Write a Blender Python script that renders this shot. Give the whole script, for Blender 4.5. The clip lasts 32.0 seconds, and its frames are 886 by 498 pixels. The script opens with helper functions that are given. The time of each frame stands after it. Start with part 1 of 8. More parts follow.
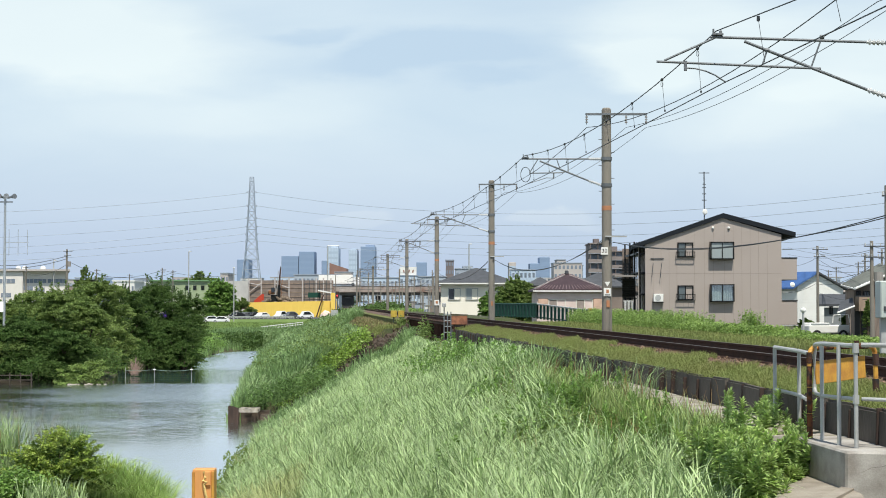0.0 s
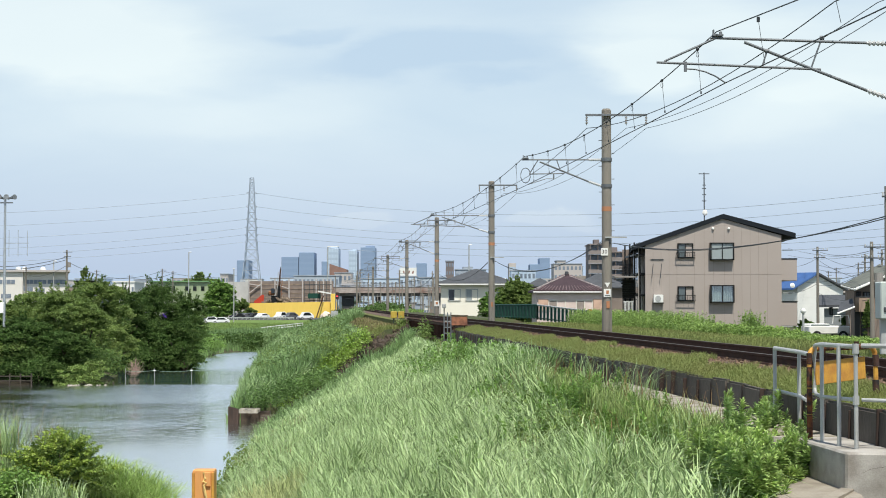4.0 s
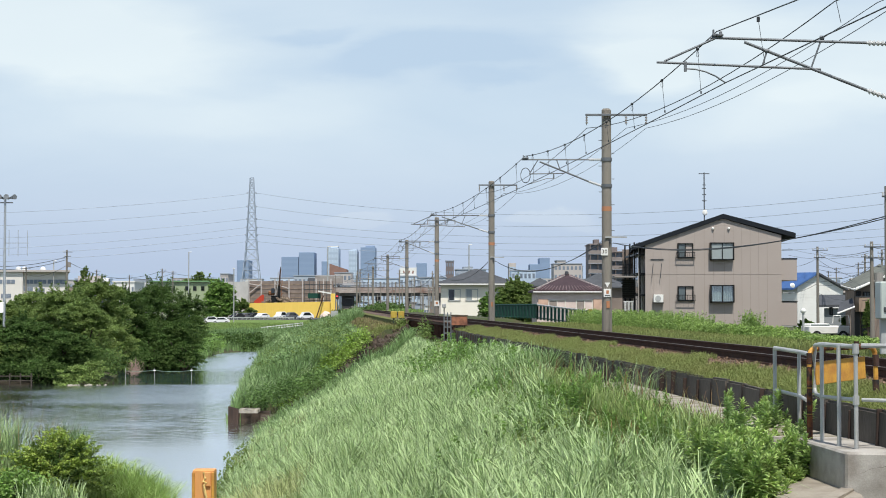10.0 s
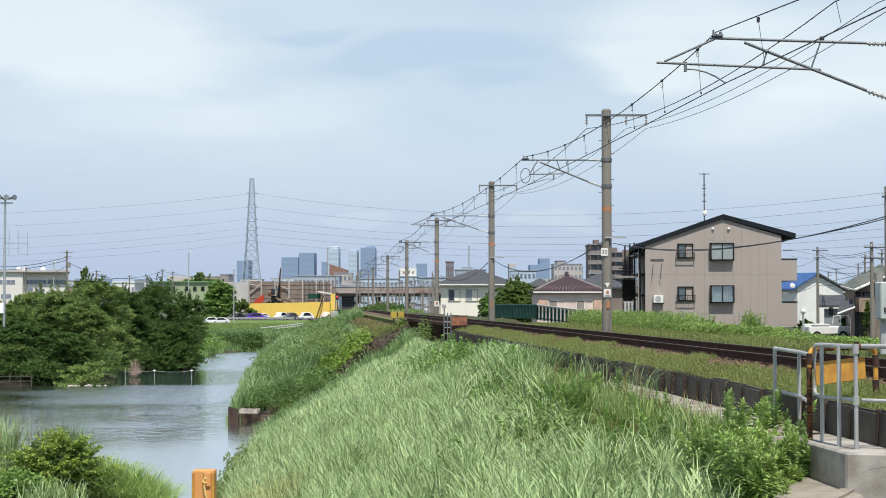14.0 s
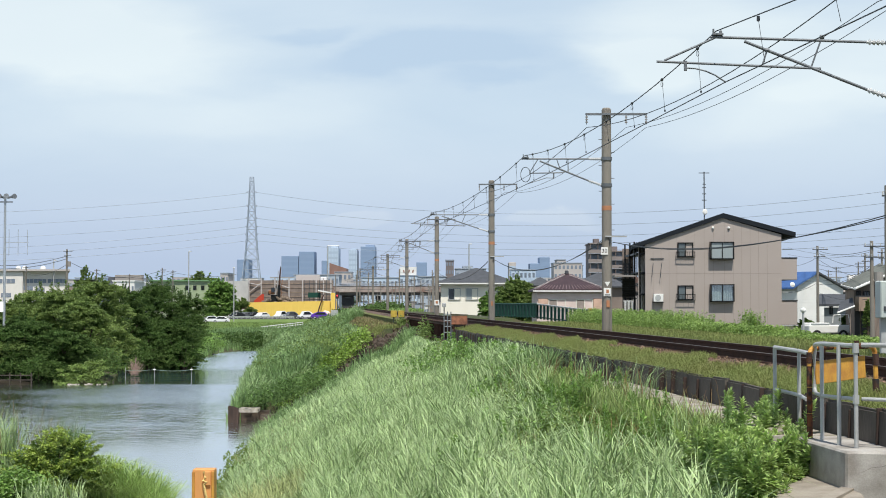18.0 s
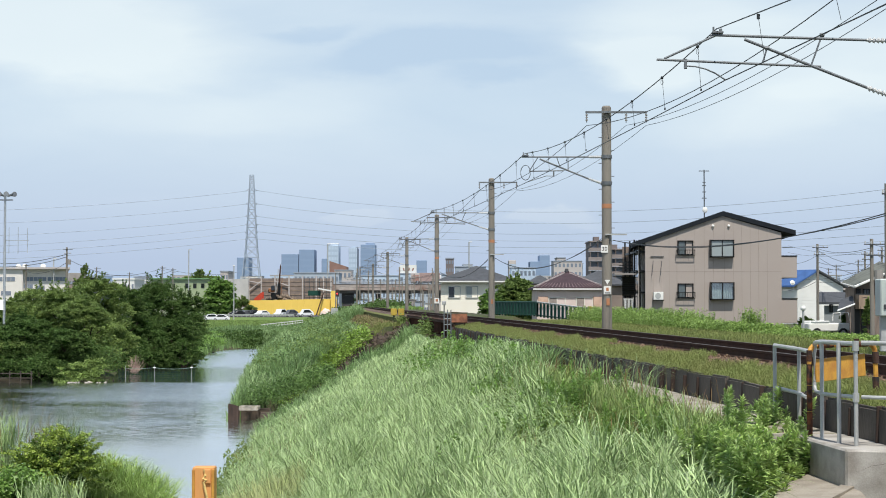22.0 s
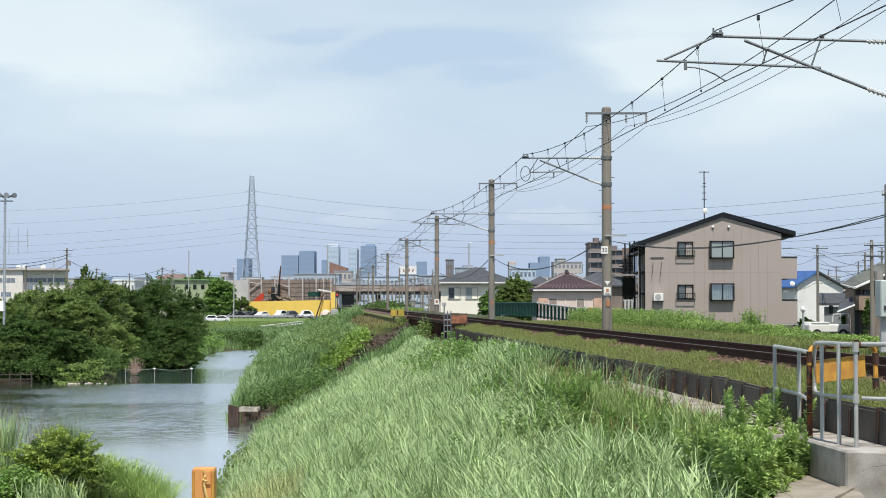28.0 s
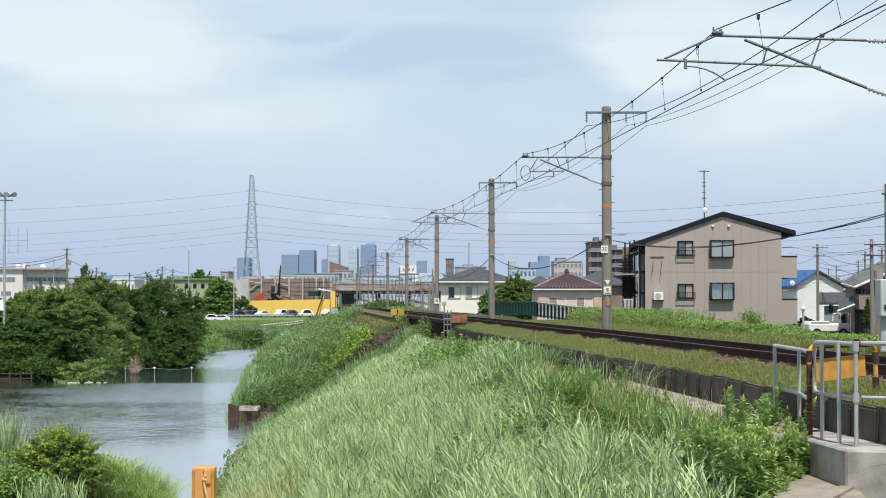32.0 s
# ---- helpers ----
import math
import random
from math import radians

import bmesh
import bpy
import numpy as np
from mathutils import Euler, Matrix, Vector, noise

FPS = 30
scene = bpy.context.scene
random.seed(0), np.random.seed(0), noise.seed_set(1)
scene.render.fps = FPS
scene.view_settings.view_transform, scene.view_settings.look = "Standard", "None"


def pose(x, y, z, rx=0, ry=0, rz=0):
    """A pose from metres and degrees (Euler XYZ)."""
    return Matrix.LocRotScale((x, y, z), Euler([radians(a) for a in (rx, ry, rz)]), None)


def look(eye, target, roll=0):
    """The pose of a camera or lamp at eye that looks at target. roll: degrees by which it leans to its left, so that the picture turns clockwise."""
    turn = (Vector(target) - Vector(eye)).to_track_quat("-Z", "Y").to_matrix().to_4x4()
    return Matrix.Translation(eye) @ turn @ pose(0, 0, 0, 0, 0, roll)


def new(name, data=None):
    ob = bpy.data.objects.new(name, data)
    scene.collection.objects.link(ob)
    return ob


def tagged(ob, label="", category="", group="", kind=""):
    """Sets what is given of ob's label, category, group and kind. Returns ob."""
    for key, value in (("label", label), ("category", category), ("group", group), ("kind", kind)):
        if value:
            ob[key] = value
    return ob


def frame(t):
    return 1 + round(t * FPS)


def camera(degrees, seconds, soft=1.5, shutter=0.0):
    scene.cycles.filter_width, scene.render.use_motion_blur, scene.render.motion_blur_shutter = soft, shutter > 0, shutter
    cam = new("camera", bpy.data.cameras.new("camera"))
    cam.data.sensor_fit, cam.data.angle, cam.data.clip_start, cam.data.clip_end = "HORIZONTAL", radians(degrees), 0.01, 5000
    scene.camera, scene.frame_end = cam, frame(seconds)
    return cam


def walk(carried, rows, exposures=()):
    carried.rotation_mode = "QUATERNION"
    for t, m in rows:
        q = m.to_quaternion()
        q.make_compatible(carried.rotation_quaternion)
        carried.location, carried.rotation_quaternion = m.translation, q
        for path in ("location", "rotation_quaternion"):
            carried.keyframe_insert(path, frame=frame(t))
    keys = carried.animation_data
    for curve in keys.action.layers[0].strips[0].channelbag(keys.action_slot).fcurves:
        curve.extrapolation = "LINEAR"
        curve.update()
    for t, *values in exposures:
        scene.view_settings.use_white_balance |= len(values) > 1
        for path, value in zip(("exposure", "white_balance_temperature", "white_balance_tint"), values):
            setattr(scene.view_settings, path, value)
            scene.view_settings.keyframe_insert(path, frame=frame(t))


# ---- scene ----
# One fixed standpoint beside the track; the film only nods a little, so the path is a row of tilts.
TILT = [
    (0, 1.953), (0.5, 1.921), (1, 1.911), (1.5, 1.843), (2, 1.921), (2.5, 1.921), (3, 1.953), (3.5, 1.984),
    (5.5, 1.914), (6, 1.828), (6.5, 1.857), (7, 1.921), (7.5, 1.921), (8, 1.921), (8.5, 1.953), (9, 1.958),
    (9.5, 1.953), (10, 1.979), (10.5, 1.953), (11, 1.984), (11.5, 1.984), (12, 1.984), (12.5, 1.984),
    (13, 1.953), (13.5, 2.015), (14, 1.992), (14.5, 2.015), (16.5, 1.984), (17, 1.984), (17.5, 1.953),
    (18, 1.953), (18.5, 1.953), (19, 1.984), (19.5, 1.890), (20, 1.890), (20.5, 1.919), (21, 1.979), (21.5, 1.921),
    (22, 1.882), (22.5, 1.921), (23, 1.953), (23.5, 1.921), (24, 1.953), (24.5, 1.953), (25, 1.974), (25.5, 1.984),
    (27.5, 1.984), (28, 1.921), (28.5, 1.890), (29, 1.921), (29.5, 1.953), (30, 1.953), (30.5, 1.953),
    (31, 1.953), (31.5, 1.953), (32, 1.893),
]

DEGREES = 31.285
EYE = (0.0, 0.0, 1.65)
cam = camera(DEGREES, 32.0, soft=0.95)
# the picture opens a touch brighter and warmer and settles before eight seconds
walk(cam, [(t, pose(*EYE, 90 + a, 0, 0)) for t, a in TILT],
     [(0.0, 0.04, 6600, 8), (4.5, 0.04, 6600, 8), (6.3, 0.03, 6560, 9), (8.0, -0.03, 6500, 10), (32.0, -0.03, 6500, 10)])

# ---------------------------------------------------------------- world and sun
SUN_EL, SUN_AZ = 62.0, 168.0          # degrees; the azimuth is clockwise from +y, the way the camera looks
world = bpy.data.worlds.new("world")
scene.world = world
world.use_nodes = True
wn, wl = world.node_tree.nodes, world.node_tree.links
wn.clear()
sky = wn.new("ShaderNodeTexSky")
sky.sky_type, sky.sun_disc = "NISHITA", False
sky.sun_elevation, sky.sun_rotation = radians(SUN_EL), radians(SUN_AZ)
sky.altitude, sky.air_density, sky.dust_density, sky.ozone_density = 0, 1.0, 0.2, 4.0
coord = wn.new("ShaderNodeTexCoord")
stretch = wn.new("ShaderNodeMapping")
stretch.inputs["Scale"].default_value = (1.5, 1.0, 5.2)
stretch.inputs["Rotation"].default_value = (0, radians(9), 0)
stretch.inputs["Location"].default_value = (0.0, 0.0, 0.2)
wl.new(coord.outputs["Generated"], stretch.inputs["Vector"])
big = wn.new("ShaderNodeTexNoise")
big.inputs["Scale"].default_value, big.inputs["Detail"].default_value = 1.6, 6.0
big.inputs["Roughness"].default_value, big.inputs["Distortion"].default_value = 0.5, 0.35
wl.new(stretch.outputs["Vector"], big.inputs["Vector"])
ramp = wn.new("ShaderNodeMapRange")
ramp.inputs["From Min"].default_value, ramp.inputs["From Max"].default_value = 0.40, 0.66
ramp.inputs["To Min"].default_value, ramp.inputs["To Max"].default_value = 0.90, 0.98
wl.new(big.outputs["Fac"], ramp.inputs["Value"])
# banks of thin cloud: soft lobes (across, up, half width, half height, lean, weight) with frayed edges
fray = wn.new("ShaderNodeTexNoise")
fray.inputs["Scale"].default_value, fray.inputs["Detail"].default_value = 7.0, 5.0
fray.inputs["Roughness"].default_value = 0.55
spread_z = wn.new("ShaderNodeMapping")
spread_z.inputs["Scale"].default_value = (1.0, 1.0, 3.2)
wl.new(coord.outputs["Generated"], spread_z.inputs["Vector"])
wl.new(spread_z.outputs["Vector"], fray.inputs["Vector"])
centred = wn.new("ShaderNodeVectorMath")
centred.operation, centred.inputs[1].default_value = "SUBTRACT", (0.5, 0.5, 0.5)
wl.new(fray.outputs["Color"], centred.inputs[0])
scaled = wn.new("ShaderNodeVectorMath")
scaled.operation, scaled.inputs[1].default_value = "MULTIPLY", (0.10, 0.0, 0.045)
wl.new(centred.outputs["Vector"], scaled.inputs[0])
ragged = wn.new("ShaderNodeVectorMath")
ragged.operation = "ADD"
wl.new(coord.outputs["Generated"], ragged.inputs[0])
wl.new(scaled.outputs["Vector"], ragged.inputs[1])
LOBES = (
    (-0.255, 0.172, 0.150, 0.042, 4, 0.95), (-0.20, 0.150, 0.110, 0.026, 6, 0.45), (-0.12, 0.118, 0.130, 0.022, 3, 0.22),
    (0.150, 0.172, 0.100, 0.036, -4, 0.60), (0.125, 0.148, 0.060, 0.020, -8, 0.70), (0.260, 0.150, 0.110, 0.040, 0, 0.55),
    (0.215, 0.118, 0.120, 0.022, 5, 0.30), (-0.060, 0.047, 0.030, 0.006, 2, 1.4), (0.073, 0.048, 0.032, 0.006, 0, 1.2),
    (-0.02, 0.152, 0.120, 0.018, 8, -0.40), (0.03, 0.140, 0.045, 0.007, 7, -0.25), (-0.085, 0.165, 0.045, 0.007, 4, -0.30),
)
lobe_sum = None
for u0, v0, ru, rv, lean, weight in LOBES:
    mp = wn.new("ShaderNodeMapping")
    mp.vector_type = "TEXTURE"
    mp.inputs["Location"].default_value = (u0, 0.97, v0)
    mp.inputs["Rotation"].default_value = (0, radians(-lean), 0)
    mp.inputs["Scale"].default_value = (ru, 4.0, rv)
    wl.new(ragged.outputs["Vector"], mp.inputs["Vector"])
    ball = wn.new("ShaderNodeTexGradient")
    ball.gradient_type = "SPHERICAL"
    wl.new(mp.outputs["Vector"], ball.inputs["Vector"])
    soft_edge = wn.new("ShaderNodeMapRange")
    soft_edge.interpolation_type = "SMOOTHSTEP"
    soft_edge.inputs["From Max"].default_value = 0.75
    soft_edge.inputs["To Max"].default_value = weight
    wl.new(ball.outputs["Fac"], soft_edge.inputs["Value"])
    if lobe_sum is None:
        lobe_sum = soft_edge.outputs["Result"]
    else:
        add = wn.new("ShaderNodeMath")
        add.operation = "ADD"
        wl.new(lobe_sum, add.inputs[0])
        wl.new(soft_edge.outputs["Result"], add.inputs[1])
        lobe_sum = add.outputs[0]
blend = wn.new("ShaderNodeMix")
blend.data_type = "RGBA"
cloud = wn.new("ShaderNodeMix")
cloud.data_type = "RGBA"
cloud.inputs["A"].default_value = (5.5, 7.0, 8.6, 1)
cloud.inputs["B"].default_value = (8.3, 9.35, 9.8, 1)
thick = wn.new("ShaderNodeMapRange")
thick.inputs["From Min"].default_value, thick.inputs["From Max"].default_value = 0.40, 0.66
thick.inputs["To Min"].default_value, thick.inputs["To Max"].default_value = 0.08, 0.55
wl.new(big.outputs["Fac"], thick.inputs["Value"])
banks = wn.new("ShaderNodeMath")
banks.operation, banks.use_clamp = "ADD", True
wl.new(thick.outputs["Result"], banks.inputs[0])
wl.new(lobe_sum, banks.inputs[1])
wl.new(banks.outputs[0], cloud.inputs["Factor"])
haze = wn.new("ShaderNodeMix")          # the veil of cloud thins to bluish haze towards the horizon
haze.data_type = "RGBA"
haze.inputs["A"].default_value = (4.75, 5.8, 7.75, 1)
wl.new(cloud.outputs["Result"], haze.inputs["B"])
split = wn.new("ShaderNodeSeparateXYZ")
wl.new(coord.outputs["Generated"], split.inputs["Vector"])
rise = wn.new("ShaderNodeMapRange")
rise.interpolation_type = "SMOOTHSTEP"
rise.inputs["From Min"].default_value, rise.inputs["From Max"].default_value = 0.0, 0.13
wl.new(split.outputs["Z"], rise.inputs["Value"])
wl.new(rise.outputs["Result"], haze.inputs["Factor"])
wl.new(haze.outputs["Result"], blend.inputs["B"])
clear = wn.new("ShaderNodeMapRange")     # the veil opens to blue overhead
clear.interpolation_type = "SMOOTHSTEP"
clear.inputs["From Min"].default_value, clear.inputs["From Max"].default_value = 0.22, 0.75
clear.inputs["To Min"].default_value, clear.inputs["To Max"].default_value = 1.0, 0.22
wl.new(split.outputs["Z"], clear.inputs["Value"])
cover = wn.new("ShaderNodeMath")
cover.operation = "MULTIPLY"
wl.new(ramp.outputs["Result"], cover.inputs[0])
wl.new(clear.outputs["Result"], cover.inputs[1])
wl.new(cover.outputs[0], blend.inputs["Factor"])
wl.new(sky.outputs["Color"], blend.inputs["A"])
back = wn.new("ShaderNodeBackground")
back.inputs["Strength"].default_value = 0.10
wl.new(blend.outputs["Result"], back.inputs["Color"])
wout = wn.new("ShaderNodeOutputWorld")
wl.new(back.outputs["Background"], wout.inputs["Surface"])

sun = new("sun", bpy.data.lights.new("sun", "SUN"))
sun.data.energy, sun.data.angle, sun.data.color = 5.0, radians(1.0), (1.0, 0.95, 0.86)
_e, _a = radians(SUN_EL), radians(SUN_AZ)
SUN_FROM = Vector((math.sin(_a) * math.cos(_e), math.cos(_a) * math.cos(_e), math.sin(_e)))
sun.matrix_world = look(SUN_FROM * 50, (0, 0, 0))


# ---------------------------------------------------------------- materials
def material(name, colour, rough=0.8, metal=0.0, scale=3.0, vary=0.25, bump=0.15, grain=40.0, second=None,
             island=0.0, leaf=0.0, streak=0.0, spec=0.4):
    """Base colour with stains at one scale and grain at another, and a fine relief."""
    m = bpy.data.materials.new(name)
    m.use_nodes = True
    nd, lk = m.node_tree.nodes, m.node_tree.links
    bsdf = nd["Principled BSDF"]
    bsdf.inputs["Roughness"].default_value = rough
    bsdf.inputs["Metallic"].default_value = metal
    bsdf.inputs["Specular IOR Level"].default_value = spec
    tc = nd.new("ShaderNodeTexCoord")
    mp = nd.new("ShaderNodeMapping")
    if streak:
        mp.inputs["Scale"].default_value = (1, 1, streak)
    lk.new(tc.outputs["Object"], mp.inputs["Vector"])
    n1 = nd.new("ShaderNodeTexNoise")
    n1.inputs["Scale"].default_value, n1.inputs["Detail"].default_value = scale, 5.0
    lk.new(mp.outputs["Vector"], n1.inputs["Vector"])
    n2 = nd.new("ShaderNodeTexNoise")
    n2.inputs["Scale"].default_value, n2.inputs["Detail"].default_value = grain, 3.0
    lk.new(mp.outputs["Vector"], n2.inputs["Vector"])
    mix = nd.new("ShaderNodeMix")
    mix.data_type = "RGBA"
    c = colour
    d = second or tuple(v * 0.55 for v in c)
    mix.inputs["A"].default_value = (*c, 1)
    mix.inputs["B"].default_value = (*d, 1)
    mr = nd.new("ShaderNodeMapRange")
    mr.inputs["From Min"].default_value, mr.inputs["From Max"].default_value = 0.38, 0.68
    mr.inputs["To Max"].default_value = min(1.0, vary * 2.2)
    lk.new(n1.outputs["Fac"], mr.inputs["Value"])
    lk.new(mr.outputs["Result"], mix.inputs["Factor"])
    hsv = nd.new("ShaderNodeHueSaturation")
    lk.new(mix.outputs["Result"], hsv.inputs["Color"])
    val = nd.new("ShaderNodeMapRange")
    val.inputs["To Min"].default_value, val.inputs["To Max"].default_value = 1 - vary * 0.5, 1 + vary * 0.5
    if island:
        geo = nd.new("ShaderNodeNewGeometry")
        val.inputs["To Min"].default_value, val.inputs["To Max"].default_value = 1 - island, 1 + island
        lk.new(geo.outputs["Random Per Island"], val.inputs["Value"])
    else:
        oi = nd.new("ShaderNodeObjectInfo")
        add = nd.new("ShaderNodeMath")
        add.operation = "MULTIPLY_ADD"
        add.inputs[1].default_value = 0.25
        lk.new(oi.outputs["Random"], add.inputs[0])
        lk.new(n2.outputs["Fac"], add.inputs[2])
        lk.new(add.outputs[0], val.inputs["Value"])
    lk.new(val.outputs["Result"], hsv.inputs["Value"])
    lk.new(hsv.outputs["Color"], bsdf.inputs["Base Color"])
    if bump:
        bp = nd.new("ShaderNodeBump")
        bp.inputs["Strength"].default_value, bp.inputs["Distance"].default_value = bump, 0.02
        lk.new(n2.outputs["Fac"], bp.inputs["Height"])
        lk.new(bp.outputs["Normal"], bsdf.inputs["Normal"])
    if leaf:
        tr = nd.new("ShaderNodeBsdfTranslucent")
        lk.new(hsv.outputs["Color"], tr.inputs["Color"])
        ms = nd.new("ShaderNodeMixShader")
        ms.inputs["Fac"].default_value = leaf
        lk.new(bsdf.outputs["BSDF"], ms.inputs[1])
        lk.new(tr.outputs["BSDF"], ms.inputs[2])
        lk.new(ms.outputs["Shader"], nd["Material Output"].inputs["Surface"])
    return m


def glowing(name, colour, strength, dark=False):
    m = bpy.data.materials.new(name)
    m.use_nodes = True
    b = m.node_tree.nodes["Principled BSDF"]
    b.inputs["Base Color"].default_value = (0, 0, 0, 1) if dark else (*colour, 1)
    b.inputs["Specular IOR Level"].default_value = 0.0
    b.inputs["Emission Color"].default_value = (*colour, 1)
    b.inputs["Emission Strength"].default_value = strength
    return m


CONCRETE = material("concrete", (0.40, 0.38, 0.35), 0.9, scale=2.4, vary=0.5, bump=0.12, grain=70, second=(0.19, 0.17, 0.145))
PATH_CONCRETE = material("dirty_path_concrete", (0.37, 0.34, 0.30), 0.95, scale=3.5, vary=0.6, bump=0.5, grain=30, second=(0.17, 0.15, 0.10))
WORN_CONCRETE = material("worn_path_concrete", (0.33, 0.295, 0.245), 0.92, scale=2.6, vary=0.5, bump=0.4, grain=55, second=(0.21, 0.18, 0.145))
PALE_CONCRETE = material("pale_concrete", (0.47, 0.44, 0.39), 0.9, scale=2.0, vary=0.3, bump=0.4, grain=45, second=(0.30, 0.26, 0.21))
POLE = material("pole_concrete", (0.235, 0.215, 0.185), 0.85, scale=1.2, vary=0.3, bump=0.2, grain=25, second=(0.15, 0.13, 0.11), streak=0.2)
GALV = material("galvanised_steel", (0.46, 0.47, 0.465), 0.5, 0.15, scale=3, vary=0.2, bump=0.1, grain=60)
DARK_STEEL = material("dark_steel", (0.10, 0.105, 0.11), 0.5, 0.5, scale=3, vary=0.2, bump=0.1)
ARM_STEEL = material("weathered_arm_steel", (0.17, 0.185, 0.20), 0.6, 0.3, scale=3, vary=0.25, bump=0.1)
WIRE = material("dark_wire", (0.05, 0.055, 0.06), 0.5, 0.3, scale=2, vary=0.1, bump=0)
# bluish grey puts the distance haze into the wire colour
FAR_WIRE = material("hazed_far_wire", (0.37, 0.43, 0.51), 0.6, 0.2, scale=2, vary=0.1, bump=0)
BROWN_PORCELAIN = material("grey_brown_porcelain", (0.22, 0.20, 0.18), 0.3, scale=5, vary=0.15, bump=0)
PORCELAIN = material("white_porcelain", (0.55, 0.56, 0.56), 0.4, scale=5, vary=0.1, bump=0)
RUST = material("rusty_rail", (0.072, 0.039, 0.028), 0.85, 0.0, spec=0.12, scale=4, vary=0.4, bump=0.3, grain=60, second=(0.05, 0.03, 0.025))
RAILHEAD = material("rail_head", (0.20, 0.15, 0.12), 0.45, 0.6, scale=2, vary=0.3, bump=0.05)
SLEEPER = material("sleeper", (0.13, 0.10, 0.085), 0.9, scale=5, vary=0.4, bump=0.4)
BALLAST = material("ballast_stone", (0.185, 0.120, 0.078), 0.95, scale=6, vary=0.4, bump=0.5, island=0.45, second=(0.13, 0.085, 0.07))
BALLAST_BED = material("ballast_bed", (0.17, 0.11, 0.085), 0.95, scale=7, vary=0.5, bump=0.8, grain=18, second=(0.08, 0.055, 0.045))
BOARD = material("stained_concrete_board", (0.108, 0.093, 0.080), 0.9, scale=2.2, vary=0.6, bump=0.4, grain=35, second=(0.055, 0.046, 0.039), streak=0.3)
EARTH = material("grassy_earth", (0.050, 0.066, 0.024), 0.95, scale=0.9, vary=0.4, bump=0.6, grain=9, second=(0.065, 0.055, 0.03))
REED_BRIGHT = material("bright_reed", (0.43, 0.575, 0.20), 0.42, scale=0.35, vary=0.3, bump=0, island=0.32, leaf=0.3, second=(0.26, 0.40, 0.11))
REED = material("silvery_reed_grass", (0.410, 0.532, 0.255), 0.42, scale=0.35, vary=0.40, bump=0, island=0.36, leaf=0.09, spec=0.4, second=(0.235, 0.36, 0.145))
REED_DRY = material("yellowed_bank_grass", (0.43, 0.475, 0.225), 0.5, scale=0.8, vary=0.4, bump=0, island=0.35, leaf=0.2, second=(0.31, 0.37, 0.14))
REED_PALE = material("pale_far_reed", (0.30, 0.42, 0.185), 0.5, scale=0.3, vary=0.35, bump=0, island=0.3, leaf=0.2, second=(0.20, 0.31, 0.12))
REED_FAR = material("bank_reed_grass", (0.215, 0.330, 0.125), 0.5, scale=0.3, vary=0.35, bump=0, island=0.35, leaf=0.3, second=(0.11, 0.20, 0.065))
REED_MIX = material("path_side_grass", (0.32, 0.42, 0.145), 0.5, scale=1.1, vary=0.45, bump=0, island=0.4, leaf=0.3, second=(0.22, 0.30, 0.09))
TURF = material("short_track_grass", (0.250, 0.300, 0.100), 0.7, scale=0.9, vary=0.4, bump=0, island=0.07, leaf=0.3, spec=0.12, second=(0.225, 0.235, 0.088))
THATCH = material("grass_thatch", (0.155, 0.178, 0.060), 0.95, scale=1.3, vary=0.4, bump=0.5, grain=30, spec=0.1, second=(0.12, 0.10, 0.05))
DRY = material("dry_seed_grass", (0.30, 0.23, 0.12), 0.7, scale=1, vary=0.4, bump=0, island=0.35, leaf=0.3, second=(0.17, 0.18, 0.07))
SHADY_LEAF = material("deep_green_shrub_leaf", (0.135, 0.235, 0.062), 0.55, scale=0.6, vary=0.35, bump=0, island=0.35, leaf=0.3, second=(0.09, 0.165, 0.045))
SEED = material("red_brown_seed_stem", (0.27, 0.155, 0.085), 0.8, scale=1.5, vary=0.5, bump=0, island=0.4, leaf=0.2, spec=0.15, second=(0.20, 0.19, 0.07))
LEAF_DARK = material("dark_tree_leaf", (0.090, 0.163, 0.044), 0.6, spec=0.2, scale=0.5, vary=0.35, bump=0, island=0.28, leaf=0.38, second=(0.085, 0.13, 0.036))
LEAF = material("tree_leaf", (0.230, 0.315, 0.095), 0.6, spec=0.2, scale=0.5, vary=0.35, bump=0, island=0.28, leaf=0.40, second=(0.115, 0.185, 0.055))
LEAF_BRIGHT = material("bright_leaf", (0.235, 0.385, 0.095), 0.42, scale=0.8, vary=0.3, bump=0, island=0.4, leaf=0.35, second=(0.10, 0.19, 0.035))
SHORE_LEAF = material("olive_shore_shrub_leaf", (0.205, 0.295, 0.078), 0.55, scale=0.6, vary=0.4, bump=0, island=0.4, leaf=0.25, second=(0.15, 0.22, 0.06))
MUGWORT = material("mugwort_leaf", (0.40, 0.54, 0.165), 0.5, scale=1.2, vary=0.4, bump=0, island=0.35, leaf=0.3, second=(0.20, 0.325, 0.115))
VERGE_WEED = material("verge_weed_leaf", (0.31, 0.44, 0.12), 0.5, scale=0.7, vary=0.4, bump=0, island=0.35, leaf=0.3, second=(0.17, 0.27, 0.06))
SPIT_LEAF = material("sunny_bush_leaf", (0.35, 0.45, 0.095), 0.5, scale=0.8, vary=0.35, bump=0, island=0.4, leaf=0.35, second=(0.20, 0.30, 0.06))
MEADOW = material("meadow_grass", (0.25, 0.36, 0.10), 0.6, scale=0.15, vary=0.35, bump=0, island=0.3, leaf=0.3, second=(0.18, 0.29, 0.08))
LEAF_YELLOW = material("yellowish_leaf", (0.27, 0.40, 0.075), 0.45, scale=0.8, vary=0.3, bump=0, island=0.4, leaf=0.35, second=(0.15, 0.26, 0.045))
